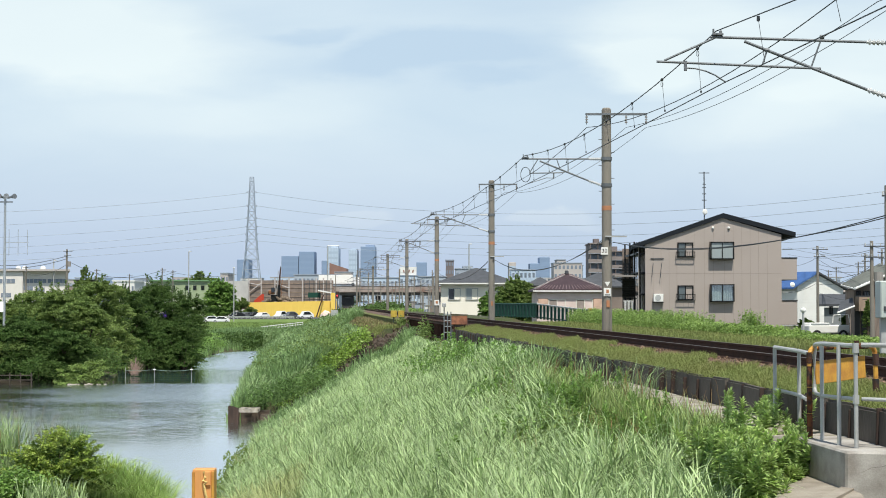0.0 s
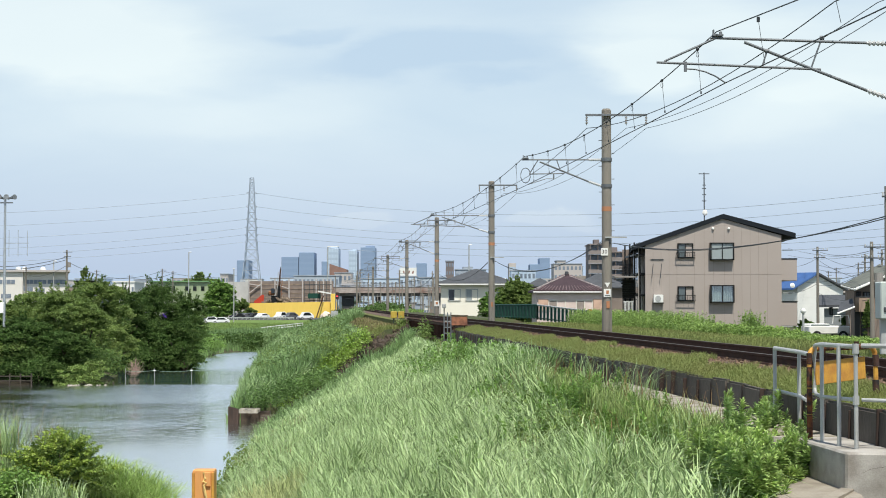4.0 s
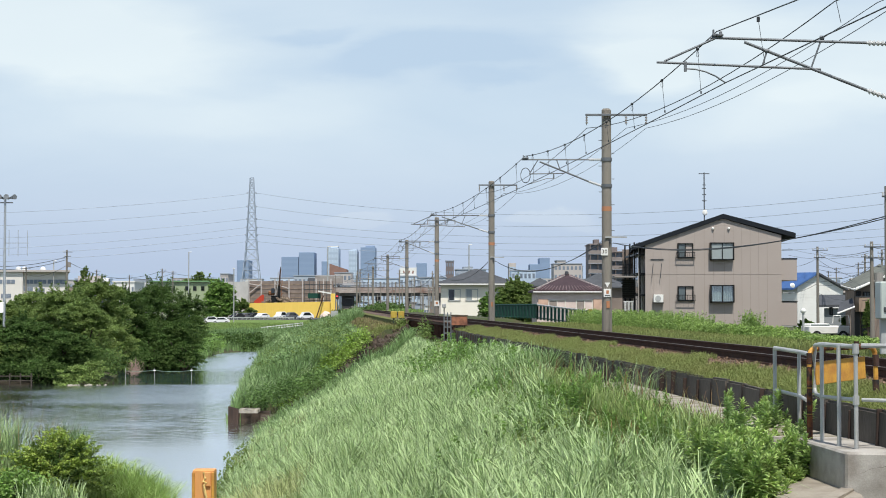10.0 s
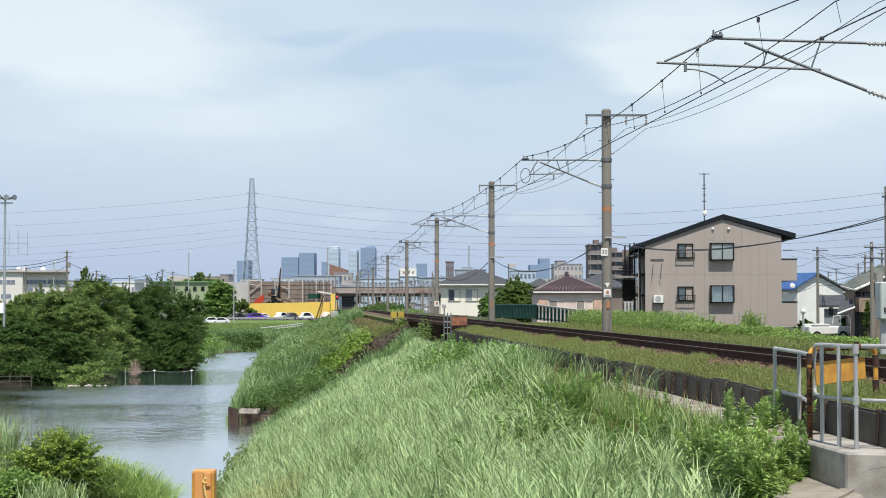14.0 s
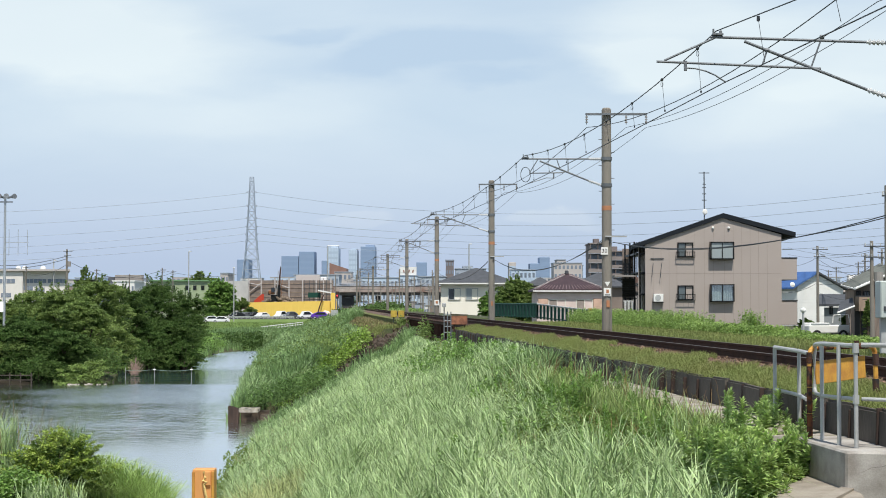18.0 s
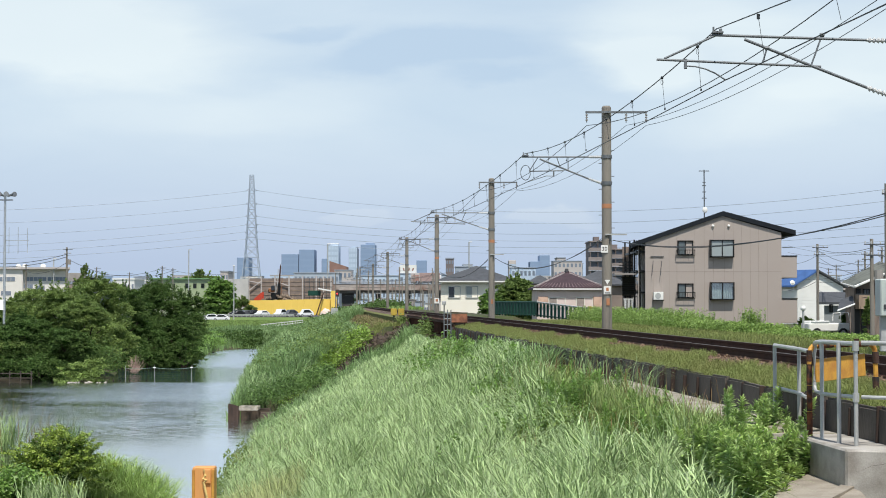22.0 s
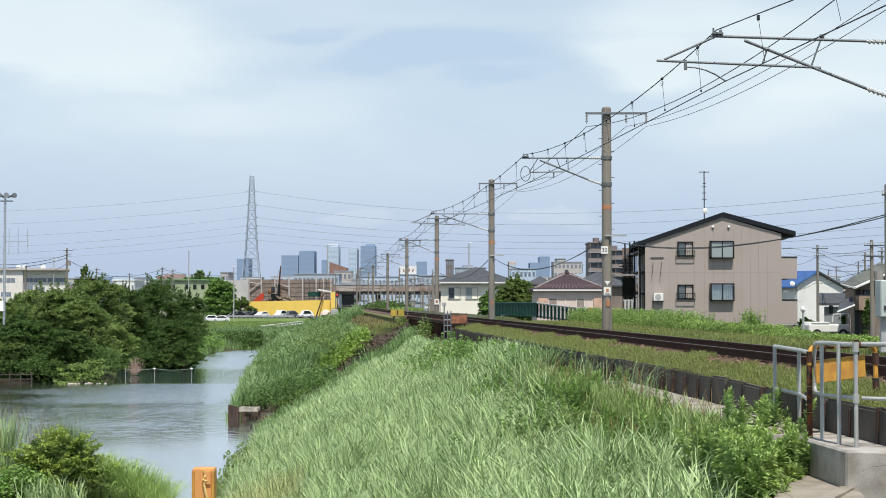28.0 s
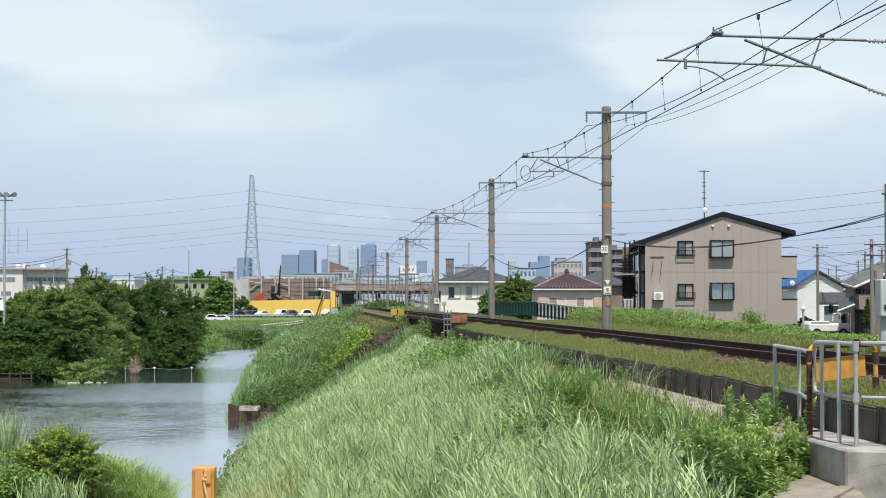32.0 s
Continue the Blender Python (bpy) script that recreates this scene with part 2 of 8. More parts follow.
BARK = material("bark", (0.10, 0.075, 0.055), 0.95, scale=6, vary=0.4, bump=0.6, streak=0.3)
# timber darkened in colour to stand for the shade under the trees
SHADED_WOOD = material("shade_dark_timber", (0.045, 0.037, 0.030), 0.9, scale=6, vary=0.4, bump=0.4, streak=0.3)
OLD_PILE = material("dark_rusted_pile", (0.062, 0.043, 0.036), 0.9, spec=0.15, scale=5, vary=0.4, bump=0.3, second=(0.035, 0.027, 0.024), streak=0.3)
STONE = material("dark_rubble_stone", (0.092, 0.066, 0.048), 0.9, scale=4, vary=0.4, bump=0.6, second=(0.06, 0.05, 0.042))
# mud colour lowered so that it looks shaded by the trees
MUD = material("shade_dark_mud", (0.042, 0.036, 0.026), 0.8, spec=0.1, scale=2, vary=0.3, bump=0.4)
SIDING = material("taupe_siding", (0.385, 0.335, 0.305), 0.85, scale=0.6, vary=0.10, bump=0.12, grain=60, second=(0.35, 0.30, 0.27))
SEAM = material("siding_seam", (0.315, 0.272, 0.246), 0.85, scale=3, vary=0.1, bump=0)
ROOF_DARK = material("charcoal_roof_metal", (0.016, 0.020, 0.026), 0.75, 0.0, spec=0.15, scale=2, vary=0.2, bump=0.1)
FRAME_DARK = material("dark_bronze_frame", (0.018, 0.019, 0.020), 0.4, 0.4, scale=3, vary=0.1, bump=0)
WHITE = material("white_paint", (0.78, 0.78, 0.75), 0.6, scale=1.2, vary=0.12, bump=0.05, second=(0.62, 0.61, 0.57))
WARM_WHITE = material("warm_white_render", (0.86, 0.82, 0.72), 0.8, scale=0.8, vary=0.1, bump=0.08, second=(0.74, 0.69, 0.58))
CREAM = material("cream_render", (0.72, 0.69, 0.62), 0.8, scale=0.8, vary=0.12, bump=0.1, second=(0.60, 0.56, 0.47))
PINK = material("faded_pink_render", (0.72, 0.60, 0.56), 0.85, scale=0.9, vary=0.15, bump=0.1, second=(0.47, 0.36, 0.31))
SLATE = material("grey_roof_tile", (0.075, 0.08, 0.09), 0.7, scale=2, vary=0.25, bump=0.3, grain=12)
MAROON = material("maroon_roof_tile", (0.060, 0.036, 0.042), 0.6, scale=2, vary=0.3, bump=0.3, grain=12)
BLUE_ROOF = material("blue_roof_sheet", (0.060, 0.135, 0.34), 0.5, scale=2, vary=0.2, bump=0.1)
GREEN_PAINT = material("dark_green_fence_paint", (0.010, 0.065, 0.045), 0.5, scale=3, vary=0.25, bump=0.1)
LIME_WALL = material("pale_green_wall", (0.34, 0.41, 0.25), 0.8, scale=0.6, vary=0.15, bump=0.1)
YELLOW = material("yellow_hoarding", (0.82, 0.575, 0.125), 0.6, scale=0.7, vary=0.12, bump=0.05, second=(0.76, 0.50, 0.09))
SAFETY_YELLOW = material("safety_yellow_paint", (0.60, 0.32, 0.055), 0.6, scale=6, vary=0.3, bump=0.2, second=(0.34, 0.12, 0.04))
ORANGE = material("orange_paint", (0.40, 0.19, 0.10), 0.6, scale=5, vary=0.25, bump=0.1, second=(0.5, 0.18, 0.07))
STAKE = material("ochre_timber", (0.70, 0.34, 0.12), 0.7, scale=4, vary=0.25, bump=0.3, grain=30, second=(0.52, 0.22, 0.04), streak=0.15)
BLACK_PAINT = material("black_paint", (0.02, 0.02, 0.02), 0.6, scale=8, vary=0.3, bump=0.2, second=(0.12, 0.05, 0.03))
RED = material("red_paint", (0.55, 0.06, 0.03), 0.5, scale=3, vary=0.2, bump=0.05)
GREY_SHEET = material("grey_corrugated_sheet", (0.33, 0.31, 0.29), 0.7, 0.1, scale=0.4, vary=0.3, bump=0.2, second=(0.22, 0.18, 0.16))
BROWN_SHEET = material("brown_brick_panel", (0.255, 0.205, 0.175), 0.9, scale=0.5, vary=0.3, bump=0.2, second=(0.15, 0.12, 0.105))
RUBBLE = material("demolition_rubble", (0.26, 0.20, 0.15), 0.95, scale=1, vary=0.5, bump=0.4, island=0.5)
DECK = material("viaduct_concrete", (0.44, 0.39, 0.36), 0.9, scale=0.3, vary=0.45, bump=0.2, second=(0.22, 0.14, 0.11))
# FAR_ blues, greys and pales carry the distance haze in their base colour
FAR_BLUE = material("far_haze_blue_tower", (0.235, 0.325, 0.475), 0.7, scale=0.01, vary=0.1, bump=0)
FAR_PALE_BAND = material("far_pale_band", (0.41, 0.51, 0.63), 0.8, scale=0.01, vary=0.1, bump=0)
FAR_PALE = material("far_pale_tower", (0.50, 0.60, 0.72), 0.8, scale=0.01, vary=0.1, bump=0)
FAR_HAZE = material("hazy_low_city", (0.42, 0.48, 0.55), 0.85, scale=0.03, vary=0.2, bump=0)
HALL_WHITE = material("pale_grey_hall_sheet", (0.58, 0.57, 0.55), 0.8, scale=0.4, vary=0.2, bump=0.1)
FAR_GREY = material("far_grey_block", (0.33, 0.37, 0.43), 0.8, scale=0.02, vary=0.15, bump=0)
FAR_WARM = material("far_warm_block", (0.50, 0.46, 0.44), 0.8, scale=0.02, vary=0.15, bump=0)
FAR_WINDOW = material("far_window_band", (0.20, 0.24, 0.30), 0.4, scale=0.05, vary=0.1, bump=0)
APART = material("brown_grey_apartment_tile", (0.20, 0.17, 0.165), 0.8, scale=0.2, vary=0.2, bump=0.05)
BRICK_RED = material("red_brown_roof_cladding", (0.31, 0.185, 0.15), 0.8, scale=0.1, vary=0.3, bump=0.05)
ASPHALT = material("asphalt", (0.10, 0.10, 0.105), 0.9, scale=0.7, vary=0.3, bump=0.3)
CAR_WHITE = material("white_car_paint", (0.80, 0.81, 0.82), 0.2, scale=1, vary=0.05, bump=0)
CAR_BLACK = material("black_car_paint", (0.02, 0.022, 0.026), 0.2, scale=1, vary=0.05, bump=0)
CAR_GREY = material("dark_grey_car_paint", (0.11, 0.115, 0.13), 0.25, scale=1, vary=0.05, bump=0)
CAR_VIOLET = material("violet_car_paint", (0.13, 0.05, 0.42), 0.2, scale=1, vary=0.05, bump=0)
TYRE = material("tyre_rubber", (0.02, 0.02, 0.02), 0.8, scale=5, vary=0.2, bump=0)
ROPE = material("sun_bleached_green_rope", (0.22, 0.32, 0.27), 0.8, scale=9, vary=0.3, bump=0)
NET = material("green_net", (0.012, 0.050, 0.042), 0.8, scale=9, vary=0.3, bump=0)
CURTAIN = material("white_curtain", (0.62, 0.63, 0.62), 0.9, scale=3, vary=0.2, bump=0.2)
# the ridge emits the pale haze colour itself and takes no sunlight
HILL = glowing("glowing_far_hill", (0.49, 0.61, 0.79), 1.0, True)


def glass(name, colour, rough=0.05):
    m = bpy.data.materials.new(name)
    m.use_nodes = True
    b = m.node_tree.nodes["Principled BSDF"]
    b.inputs["Base Color"].default_value = (*colour, 1)
    b.inputs["Roughness"].default_value = rough
    b.inputs["Specular IOR Level"].default_value = 0.8
    return m


GLASS = glass("window_glass", (0.10, 0.125, 0.13))
GLASS_PALE = glass("pale_glass", (0.30, 0.34, 0.34))
GLASS_DARK = glass("dark_window_glass", (0.015, 0.02, 0.022))
CAR_GLASS = glass("car_glass", (0.02, 0.025, 0.03))


def clear_glass():
    m = bpy.data.materials.new("clear_glass")
    m.use_nodes = True
    nd, lk = m.node_tree.nodes, m.node_tree.links
    a, b, mix = nd.new("ShaderNodeBsdfTransparent"), nd.new("ShaderNodeBsdfGlossy"), nd.new("ShaderNodeMixShader")
    a.inputs["Color"].default_value = (0.86, 0.92, 0.91, 1)
    b.inputs["Roughness"].default_value = 0.03
    mix.inputs["Fac"].default_value = 0.2
    lk.new(a.outputs["BSDF"], mix.inputs[1])
    lk.new(b.outputs["BSDF"], mix.inputs[2])
    lk.new(mix.outputs["Shader"], nd["Material Output"].inputs["Surface"])
    return m


CLEAR_GLASS = clear_glass()
CALM_Y = 77.0


def water_material():
    """Murky water under a sheet of reflection, calm and ruffled by turns."""
    m = bpy.data.materials.new("river_water")
    m.use_nodes = True
    nd, lk = m.node_tree.nodes, m.node_tree.links
    nd.remove(nd["Principled BSDF"])
    body, gloss, mix = nd.new("ShaderNodeBsdfDiffuse"), nd.new("ShaderNodeBsdfGlossy"), nd.new("ShaderNodeMixShader")
    body.inputs["Color"].default_value = (0.085, 0.10, 0.095, 1)
    gloss.inputs["Color"].default_value = (0.97, 0.985, 1.0, 1)
    mix.inputs["Fac"].default_value = 0.93
    lk.new(body.outputs["BSDF"], mix.inputs[1])
    lk.new(gloss.outputs["BSDF"], mix.inputs[2])
    lk.new(mix.outputs["Shader"], nd["Material Output"].inputs["Surface"])
    tc = nd.new("ShaderNodeTexCoord")
    mp = nd.new("ShaderNodeMapping")
    mp.inputs["Scale"].default_value = (0.6, 1.5, 1)
    lk.new(tc.outputs["Object"], mp.inputs["Vector"])
    n1 = nd.new("ShaderNodeTexNoise")
    n1.inputs["Scale"].default_value, n1.inputs["Detail"].default_value = 2.0, 3.0
    lk.new(mp.outputs["Vector"], n1.inputs["Vector"])
    far = nd.new("ShaderNodeMapping")
    far.inputs["Scale"].default_value = (0.4, 1.0, 1)
    lk.new(tc.outputs["Object"], far.inputs["Vector"])
    n2 = nd.new("ShaderNodeTexNoise")
    n2.inputs["Scale"].default_value, n2.inputs["Detail"].default_value = 0.09, 2.0
    lk.new(far.outputs["Vector"], n2.inputs["Vector"])
    mr = nd.new("ShaderNodeMapRange")
    # wind ruffles most of the reach and leaves a calm strip across it
    split = nd.new("ShaderNodeSeparateXYZ")
    lk.new(tc.outputs["Object"], split.inputs["Vector"])
    away = nd.new("ShaderNodeMath")
    away.operation, away.inputs[1].default_value = "SUBTRACT", CALM_Y
    lk.new(split.outputs["Y"], away.inputs[0])
    size = nd.new("ShaderNodeMath")
    size.operation = "ABSOLUTE"
    lk.new(away.outputs[0], size.inputs[0])
    fade = nd.new("ShaderNodeMath")
    fade.operation, fade.inputs[1].default_value = "MULTIPLY", 0.0155
    lk.new(size.outputs[0], fade.inputs[0])
    gust = nd.new("ShaderNodeMath")
    gust.operation = "ADD"
    lk.new(fade.outputs[0], gust.inputs[0])
    lee = nd.new("ShaderNodeMapRange")         # the trees shelter the left shore
    lee.inputs["From Min"].default_value, lee.inputs["From Max"].default_value = -29.0, -21.5
    lee.inputs["To Min"].default_value, lee.inputs["To Max"].default_value = -0.42, 0.05
    lk.new(split.outputs["X"], lee.inputs["Value"])
    both = nd.new("ShaderNodeMath")
    both.operation = "ADD"
    lk.new(n2.outputs["Fac"], both.inputs[0])
    lk.new(lee.outputs["Result"], both.inputs[1])
    deep = nd.new("ShaderNodeMapRange")        # still water below the far shore
    deep.inputs["From Min"].default_value, deep.inputs["From Max"].default_value = 109.0, 116.0
    deep.inputs["To Min"].default_value, deep.inputs["To Max"].default_value = 0.0, -0.75
    lk.new(split.outputs["Y"], deep.inputs["Value"])
    bank_lee = nd.new("ShaderNodeMapRange")    # and beside the railway bank
    bank_lee.inputs["From Min"].default_value, bank_lee.inputs["From Max"].default_value = -13.5, -9.5
    bank_lee.inputs["To Min"].default_value, bank_lee.inputs["To Max"].default_value = 0.0, -0.5
    lk.new(split.outputs["X"], bank_lee.inputs["Value"])
    calm = nd.new("ShaderNodeMath")
    calm.operation = "ADD"
    lk.new(deep.outputs["Result"], calm.inputs[0])
    lk.new(bank_lee.outputs["Result"], calm.inputs[1])
    still = nd.new("ShaderNodeMath")
    still.operation = "ADD"
    lk.new(both.outputs[0], still.inputs[0])
    lk.new(calm.outputs[0], still.inputs[1])
    lk.new(still.outputs[0], gust.inputs[1])
    mr.inputs["From Min"].default_value, mr.inputs["From Max"].default_value = 0.52, 0.78
    mr.inputs["To Min"].default_value, mr.inputs["To Max"].default_value = 0.30, 0.95
    lk.new(gust.outputs[0], mr.inputs["Value"])
    blur = nd.new("ShaderNodeMapRange")
    blur.inputs["From Min"].default_value, blur.inputs["From Max"].default_value = 0.52, 0.78
    blur.inputs["To Min"].default_value, blur.inputs["To Max"].default_value = 0.03, 0.20
    lk.new(gust.outputs[0], blur.inputs["Value"])
    shore = nd.new("ShaderNodeMapRange")       # fine wavelets blur the near reach
    shore.inputs["From Min"].default_value, shore.inputs["From Max"].default_value = 60.0, 74.0
    shore.inputs["To Min"].default_value, shore.inputs["To Max"].default_value = 0.24, 0.0
    lk.new(split.outputs["Y"], shore.inputs["Value"])
    rough = nd.new("ShaderNodeMath")
    rough.operation = "MAXIMUM"
    lk.new(blur.outputs["Result"], rough.inputs[0])
    lk.new(shore.outputs["Result"], rough.inputs[1])
    lk.new(rough.outputs[0], gloss.inputs["Roughness"])
    bp = nd.new("ShaderNodeBump")
    bp.inputs["Distance"].default_value = 0.12
    reach = nd.new("ShaderNodeMapRange")       # the near reach lies smooth
    reach.interpolation_type = "SMOOTHSTEP"
    reach.inputs["From Min"].default_value, reach.inputs["From Max"].default_value = 61.0, 76.0
    reach.inputs["To Min"].default_value, reach.inputs["To Max"].default_value = 0.15, 1.0
    lk.new(split.outputs["Y"], reach.inputs["Value"])
    wave = nd.new("ShaderNodeMath")
    wave.operation = "MULTIPLY"
    lk.new(mr.outputs["Result"], wave.inputs[0])
    lk.new(reach.outputs["Result"], wave.inputs[1])
    lk.new(wave.outputs[0], bp.inputs["Strength"])
    lk.new(n1.outputs["Fac"], bp.inputs["Height"])
    lk.new(bp.outputs["Normal"], gloss.inputs["Normal"])
    return m


WATER = water_material()


# ---------------------------------------------------------------- mesh helpers
def part(name, bm, mat, parent=None, label="", smooth=False):
    me = bpy.data.meshes.new(name)
    bm.to_mesh(me)
    bm.free()
    if smooth:
        me.shade_smooth()
    for one in (mat if isinstance(mat, (list, tuple)) else [mat]):
        me.materials.append(one)
    ob = new(name, me)
    if parent is not None:
        ob.parent = parent
    if label:
        ob["label"] = label
    return ob


def thing(name, label, category, group="", kind="", at=(0, 0, 0), turn=0.0):
    ob = new(name)
    ob.empty_display_size = 0.2
    ob.matrix_world = pose(*at, 0, 0, turn)
    return tagged(ob, label, category, group, kind)


def solid(name, bm, mat, label, category, group="", kind="", smooth=False):
    return tagged(part(name, bm, mat, None, "", smooth), label, category, group, kind)


def bx(bm, c, s, rz=0.0, bevel=0.0, mi=0, rx=0.0, ry=0.0):
    """A box by its centre and size."""
    g = bmesh.ops.create_cube(bm, size=1.0, matrix=pose(*c, rx, ry, rz) @ Matrix.Diagonal((*s, 1)))
    if bevel:
        edges = list({e for v in g["verts"] for e in v.link_edges})
        bmesh.ops.bevel(bm, geom=edges, offset=bevel, segments=1, affect="EDGES")
    if mi:
        for v in g["verts"]:
            if v.is_valid:
                for fc in v.link_faces:
                    fc.material_index = mi
    return bm


def box(c, s, rz=0.0, bevel=0.0, rx=0.0, ry=0.0):
    return bx(bmesh.new(), c, s, rz, bevel, 0, rx, ry)


def tb(bm, p, q, r, n=8, r2=None, caps=True):
    """A round bar from p to q."""
    p, q = Vector(p), Vector(q)
    d = q - p
    m = Matrix.Translation((p + q) / 2) @ d.to_track_quat("Z", "Y").to_matrix().to_4x4()
    bmesh.ops.create_cone(bm, cap_ends=caps, segments=n, radius1=r, radius2=r if r2 is None else r2, depth=d.length, matrix=m)
    return bm


def bar(p, q, r, n=8, r2=None):
    return tb(bmesh.new(), p, q, r, n, r2)


def line(bm, pts, r, n=5):
    """A thin bent tube through points."""
    pts = [Vector(p) for p in pts]
    rings = []
    for i, p in enumerate(pts):
        d = (pts[min(i + 1, len(pts) - 1)] - pts[max(i - 1, 0)]).normalized()
        a = d.cross(Vector((0, 0, 1)))
        a = a.normalized() if a.length > 1e-4 else Vector((1, 0, 0))
        b = a.cross(d)
        rings.append([bm.verts.new(p + r * (math.cos(2 * math.pi * k / n) * a + math.sin(2 * math.pi * k / n) * b)) for k in range(n)])
    for u, v in zip(rings, rings[1:]):
        for k in range(n):
            bm.faces.new((u[k], u[(k + 1) % n], v[(k + 1) % n], v[k]))
    bm.faces.new(rings[0][::-1])
    bm.faces.new(rings[-1])
    return bm


def sag(p, q, drop, n=12):
    p, q = Vector(p), Vector(q)
    return [p.lerp(q, i / n) - Vector((0, 0, drop * 4 * (i / n) * (1 - i / n))) for i in range(n + 1)]


def prism(bm, pts, depth):
    """A flat outline of (x, y, z) points pushed out along the vector depth."""
    d = Vector(depth)
    a = [bm.verts.new(p) for p in pts]
    b = [bm.verts.new(Vector(p) + d) for p in pts]
    n = len(pts)
    bm.faces.new(a)
    bm.faces.new(b[::-1])
    for i in range(n):
        bm.faces.new((a[i], b[i], b[(i + 1) % n], a[(i + 1) % n]))
    bmesh.ops.recalc_face_normals(bm, faces=bm.faces)
    return bm


def mesh_of(name, verts, faces, mat, smooth=False):
    me = bpy.data.meshes.new(name)
    me.from_pydata(verts, [], faces)
    if smooth:
        me.shade_smooth()
    me.materials.append(mat)
    return me


# ---------------------------------------------------------------- the lie of the land
TRACK_Y = (-40.0, 0.0, 30.7, 54.9, 87.0, 121.0, 160.0, 204.0, 330.0, 900.0)
TRACK_X = (10.9, 7.72, 5.24, 3.31, 0.60, -2.50, -5.75, -9.2, -19.3, -65.0)
RAIL_Z = 0.85
WATER_Z = -4.0


def track_x(y):
    return float(sum(np.interp(y + d, TRACK_Y, TRACK_X) for d in (-6, -3, 0, 3, 6)) / 5)


def smooth(a, b, v):
    k = min(1.0, max(0.0, (v - a) / (b - a)))
    return k * k * (3 - 2 * k)


def height(x, y):
    """The ground: railway bank, side channel under the bridge, river, left bank, plain."""
    u = track_x(y) - x
    # bank: formation, lower path behind the board wall, grass slope to the river
    past = 85 + 2.7 * (x + 1.3) < y - 4 and y > 72
    slope = -0.35 - (0.33 if past else 0.50) * (u - 2.9) + 0.25 * noise.noise(Vector((x * 0.25, y * 0.25, 3))) * smooth(3, 6, u)
    if u < 1.0:
        bank = 0.42 + 0.20 * smooth(1.9, 3.2, -u) - 1.15 * smooth(6.2, 9.5, -u)
        bank -= 0.5 * smooth(-0.2, 0.9, u)
    elif u < 2.7:
        bank = -0.03
    else:
        far = smooth(30, 35, y)
        bank = max(-5.4, -0.03 + (slope - 0.05 * (1 - far) + 0.03) * smooth(2.7, 3.3 + 0.4 * far, u))
    if u > 1.0 and 40 < y < 88:
        bank -= 0.4 * smooth(45, 76, y)
    if past and u > 11.4:
        bank = max(-5.4, bank - 1.8 * (u - 11.4))
    if y < 20:                                   # lower ground before the concrete block
        bank = min(bank, -0.3 + 0.8 * smooth(18.0, 20.0, y))
    near_edge = 85 + 2.7 * (x + 1.3) if x < -1.3 else 86 + 0.3 * (x + 1.3)
    far_edge = 108 + 4.34 * (x + 2.5) if x < -2.5 else 108 + 0.3 * (x + 2.5)
    if y > near_edge - 1.5 and y < far_edge + 0.6 and u > -7:
        bank = max(-5.4, bank - 1.5 * min(max(0.0, y - near_edge + 1.5), 3.2 * max(0.0, far_edge + 0.6 - y)))
    if -2.0 < u < 1.6 and 66.8 < y < near_edge:
        bank -= 1.2 * min(1.0, y - 66.8)
    if y < 13:                                   # the place by the crossing where the camera stands
        k = smooth(9.0, 13.0, y)
        bank = bank * k + (1 - k) * (0.0 if x > -4 else max(-5.4, 0.9 * (x + 4)))
    z = bank
    # left bank with its trees
    edge = float(np.interp(y, (108, 113, 118, 126, 134, 140, 150, 163, 178, 190), (-60, -23.4, -24.4, -25.4, -26.0, -23.5, -23.7, -24.4, -25.0, -23)))
    z = max(z, min(-2.75, -4.1 + 0.35 * (edge - x) + 0.2 * noise.noise(Vector((x * 0.4, y * 0.4, 1)))))
    # small spit with bushes near the camera
    z = max(z, min(-3.3, -4.1 + 0.6 * min(-7.1 - x, 45.5 - y)))
    if x < -1:
        z = max(z, min(-2.75, -4.4 + 0.3 * (y - 187)))
    if u < -6 and y > 150:
        z = min(z, -0.5 - 2.25 * smooth(170, 300, y))
    if y > 260 and u > -4:
        z = max(-2.75, z - 2.0 * smooth(260, 330, y) * (1 if z > -2 else 0))
    return z


def spread(values):
    out = [values[0]]
    for stop, step in values[1:]:
        while out[-1] + step < stop:
            out.append(out[-1] + step)
        out.append(stop)
    return out


GX = [-3600.0, -2000.0, -1000.0, -500.0, -250.0, -140.0, -90.0] + spread([-65.0, (-34.0, 3.0), (12.0, 0.6), (40.0, 3.0), (70.0, 6.0)]) + \
     [100.0, 180.0, 300.0, 600.0, 1200.0, 2200.0, 3600.0]
GY = [-400.0, -150.0, -60.0, -20.0] + spread([-5.0, (8.0, 3.0), (112.0, 0.6), (200.0, 1.6), (360.0, 8.0)]) + [420.0, 520.0, 700.0, 1000.0, 1500.0, 2400.0, 4300.0]
_v = [(x, y, height(x, y)) for y in GY for x in GX]
_n = len(GX)
_f = [(j * _n + i, j * _n + i + 1, (j + 1) * _n + i + 1, (j + 1) * _n + i) for j in range(len(GY) - 1) for i in range(_n - 1)]
ground = tagged(new("ground", mesh_of("ground", _v, _f, EARTH, True)),
                "grass-covered earth of the railway bank, river banks and plain", "ground", kind="structure")

bm = bmesh.new()
bmesh.ops.create_grid(bm, x_segments=2, y_segments=2, size=1.0, matrix=pose(-45, 110, WATER_Z) @ Matrix.Diagonal((75, 100, 1, 1)))
water = solid("water", bm, WATER, "calm grey-blue river water with wind ripples", "water", kind="structure")


# ---------------------------------------------------------------- vegetation helpers
rng = np.random.default_rng(7)


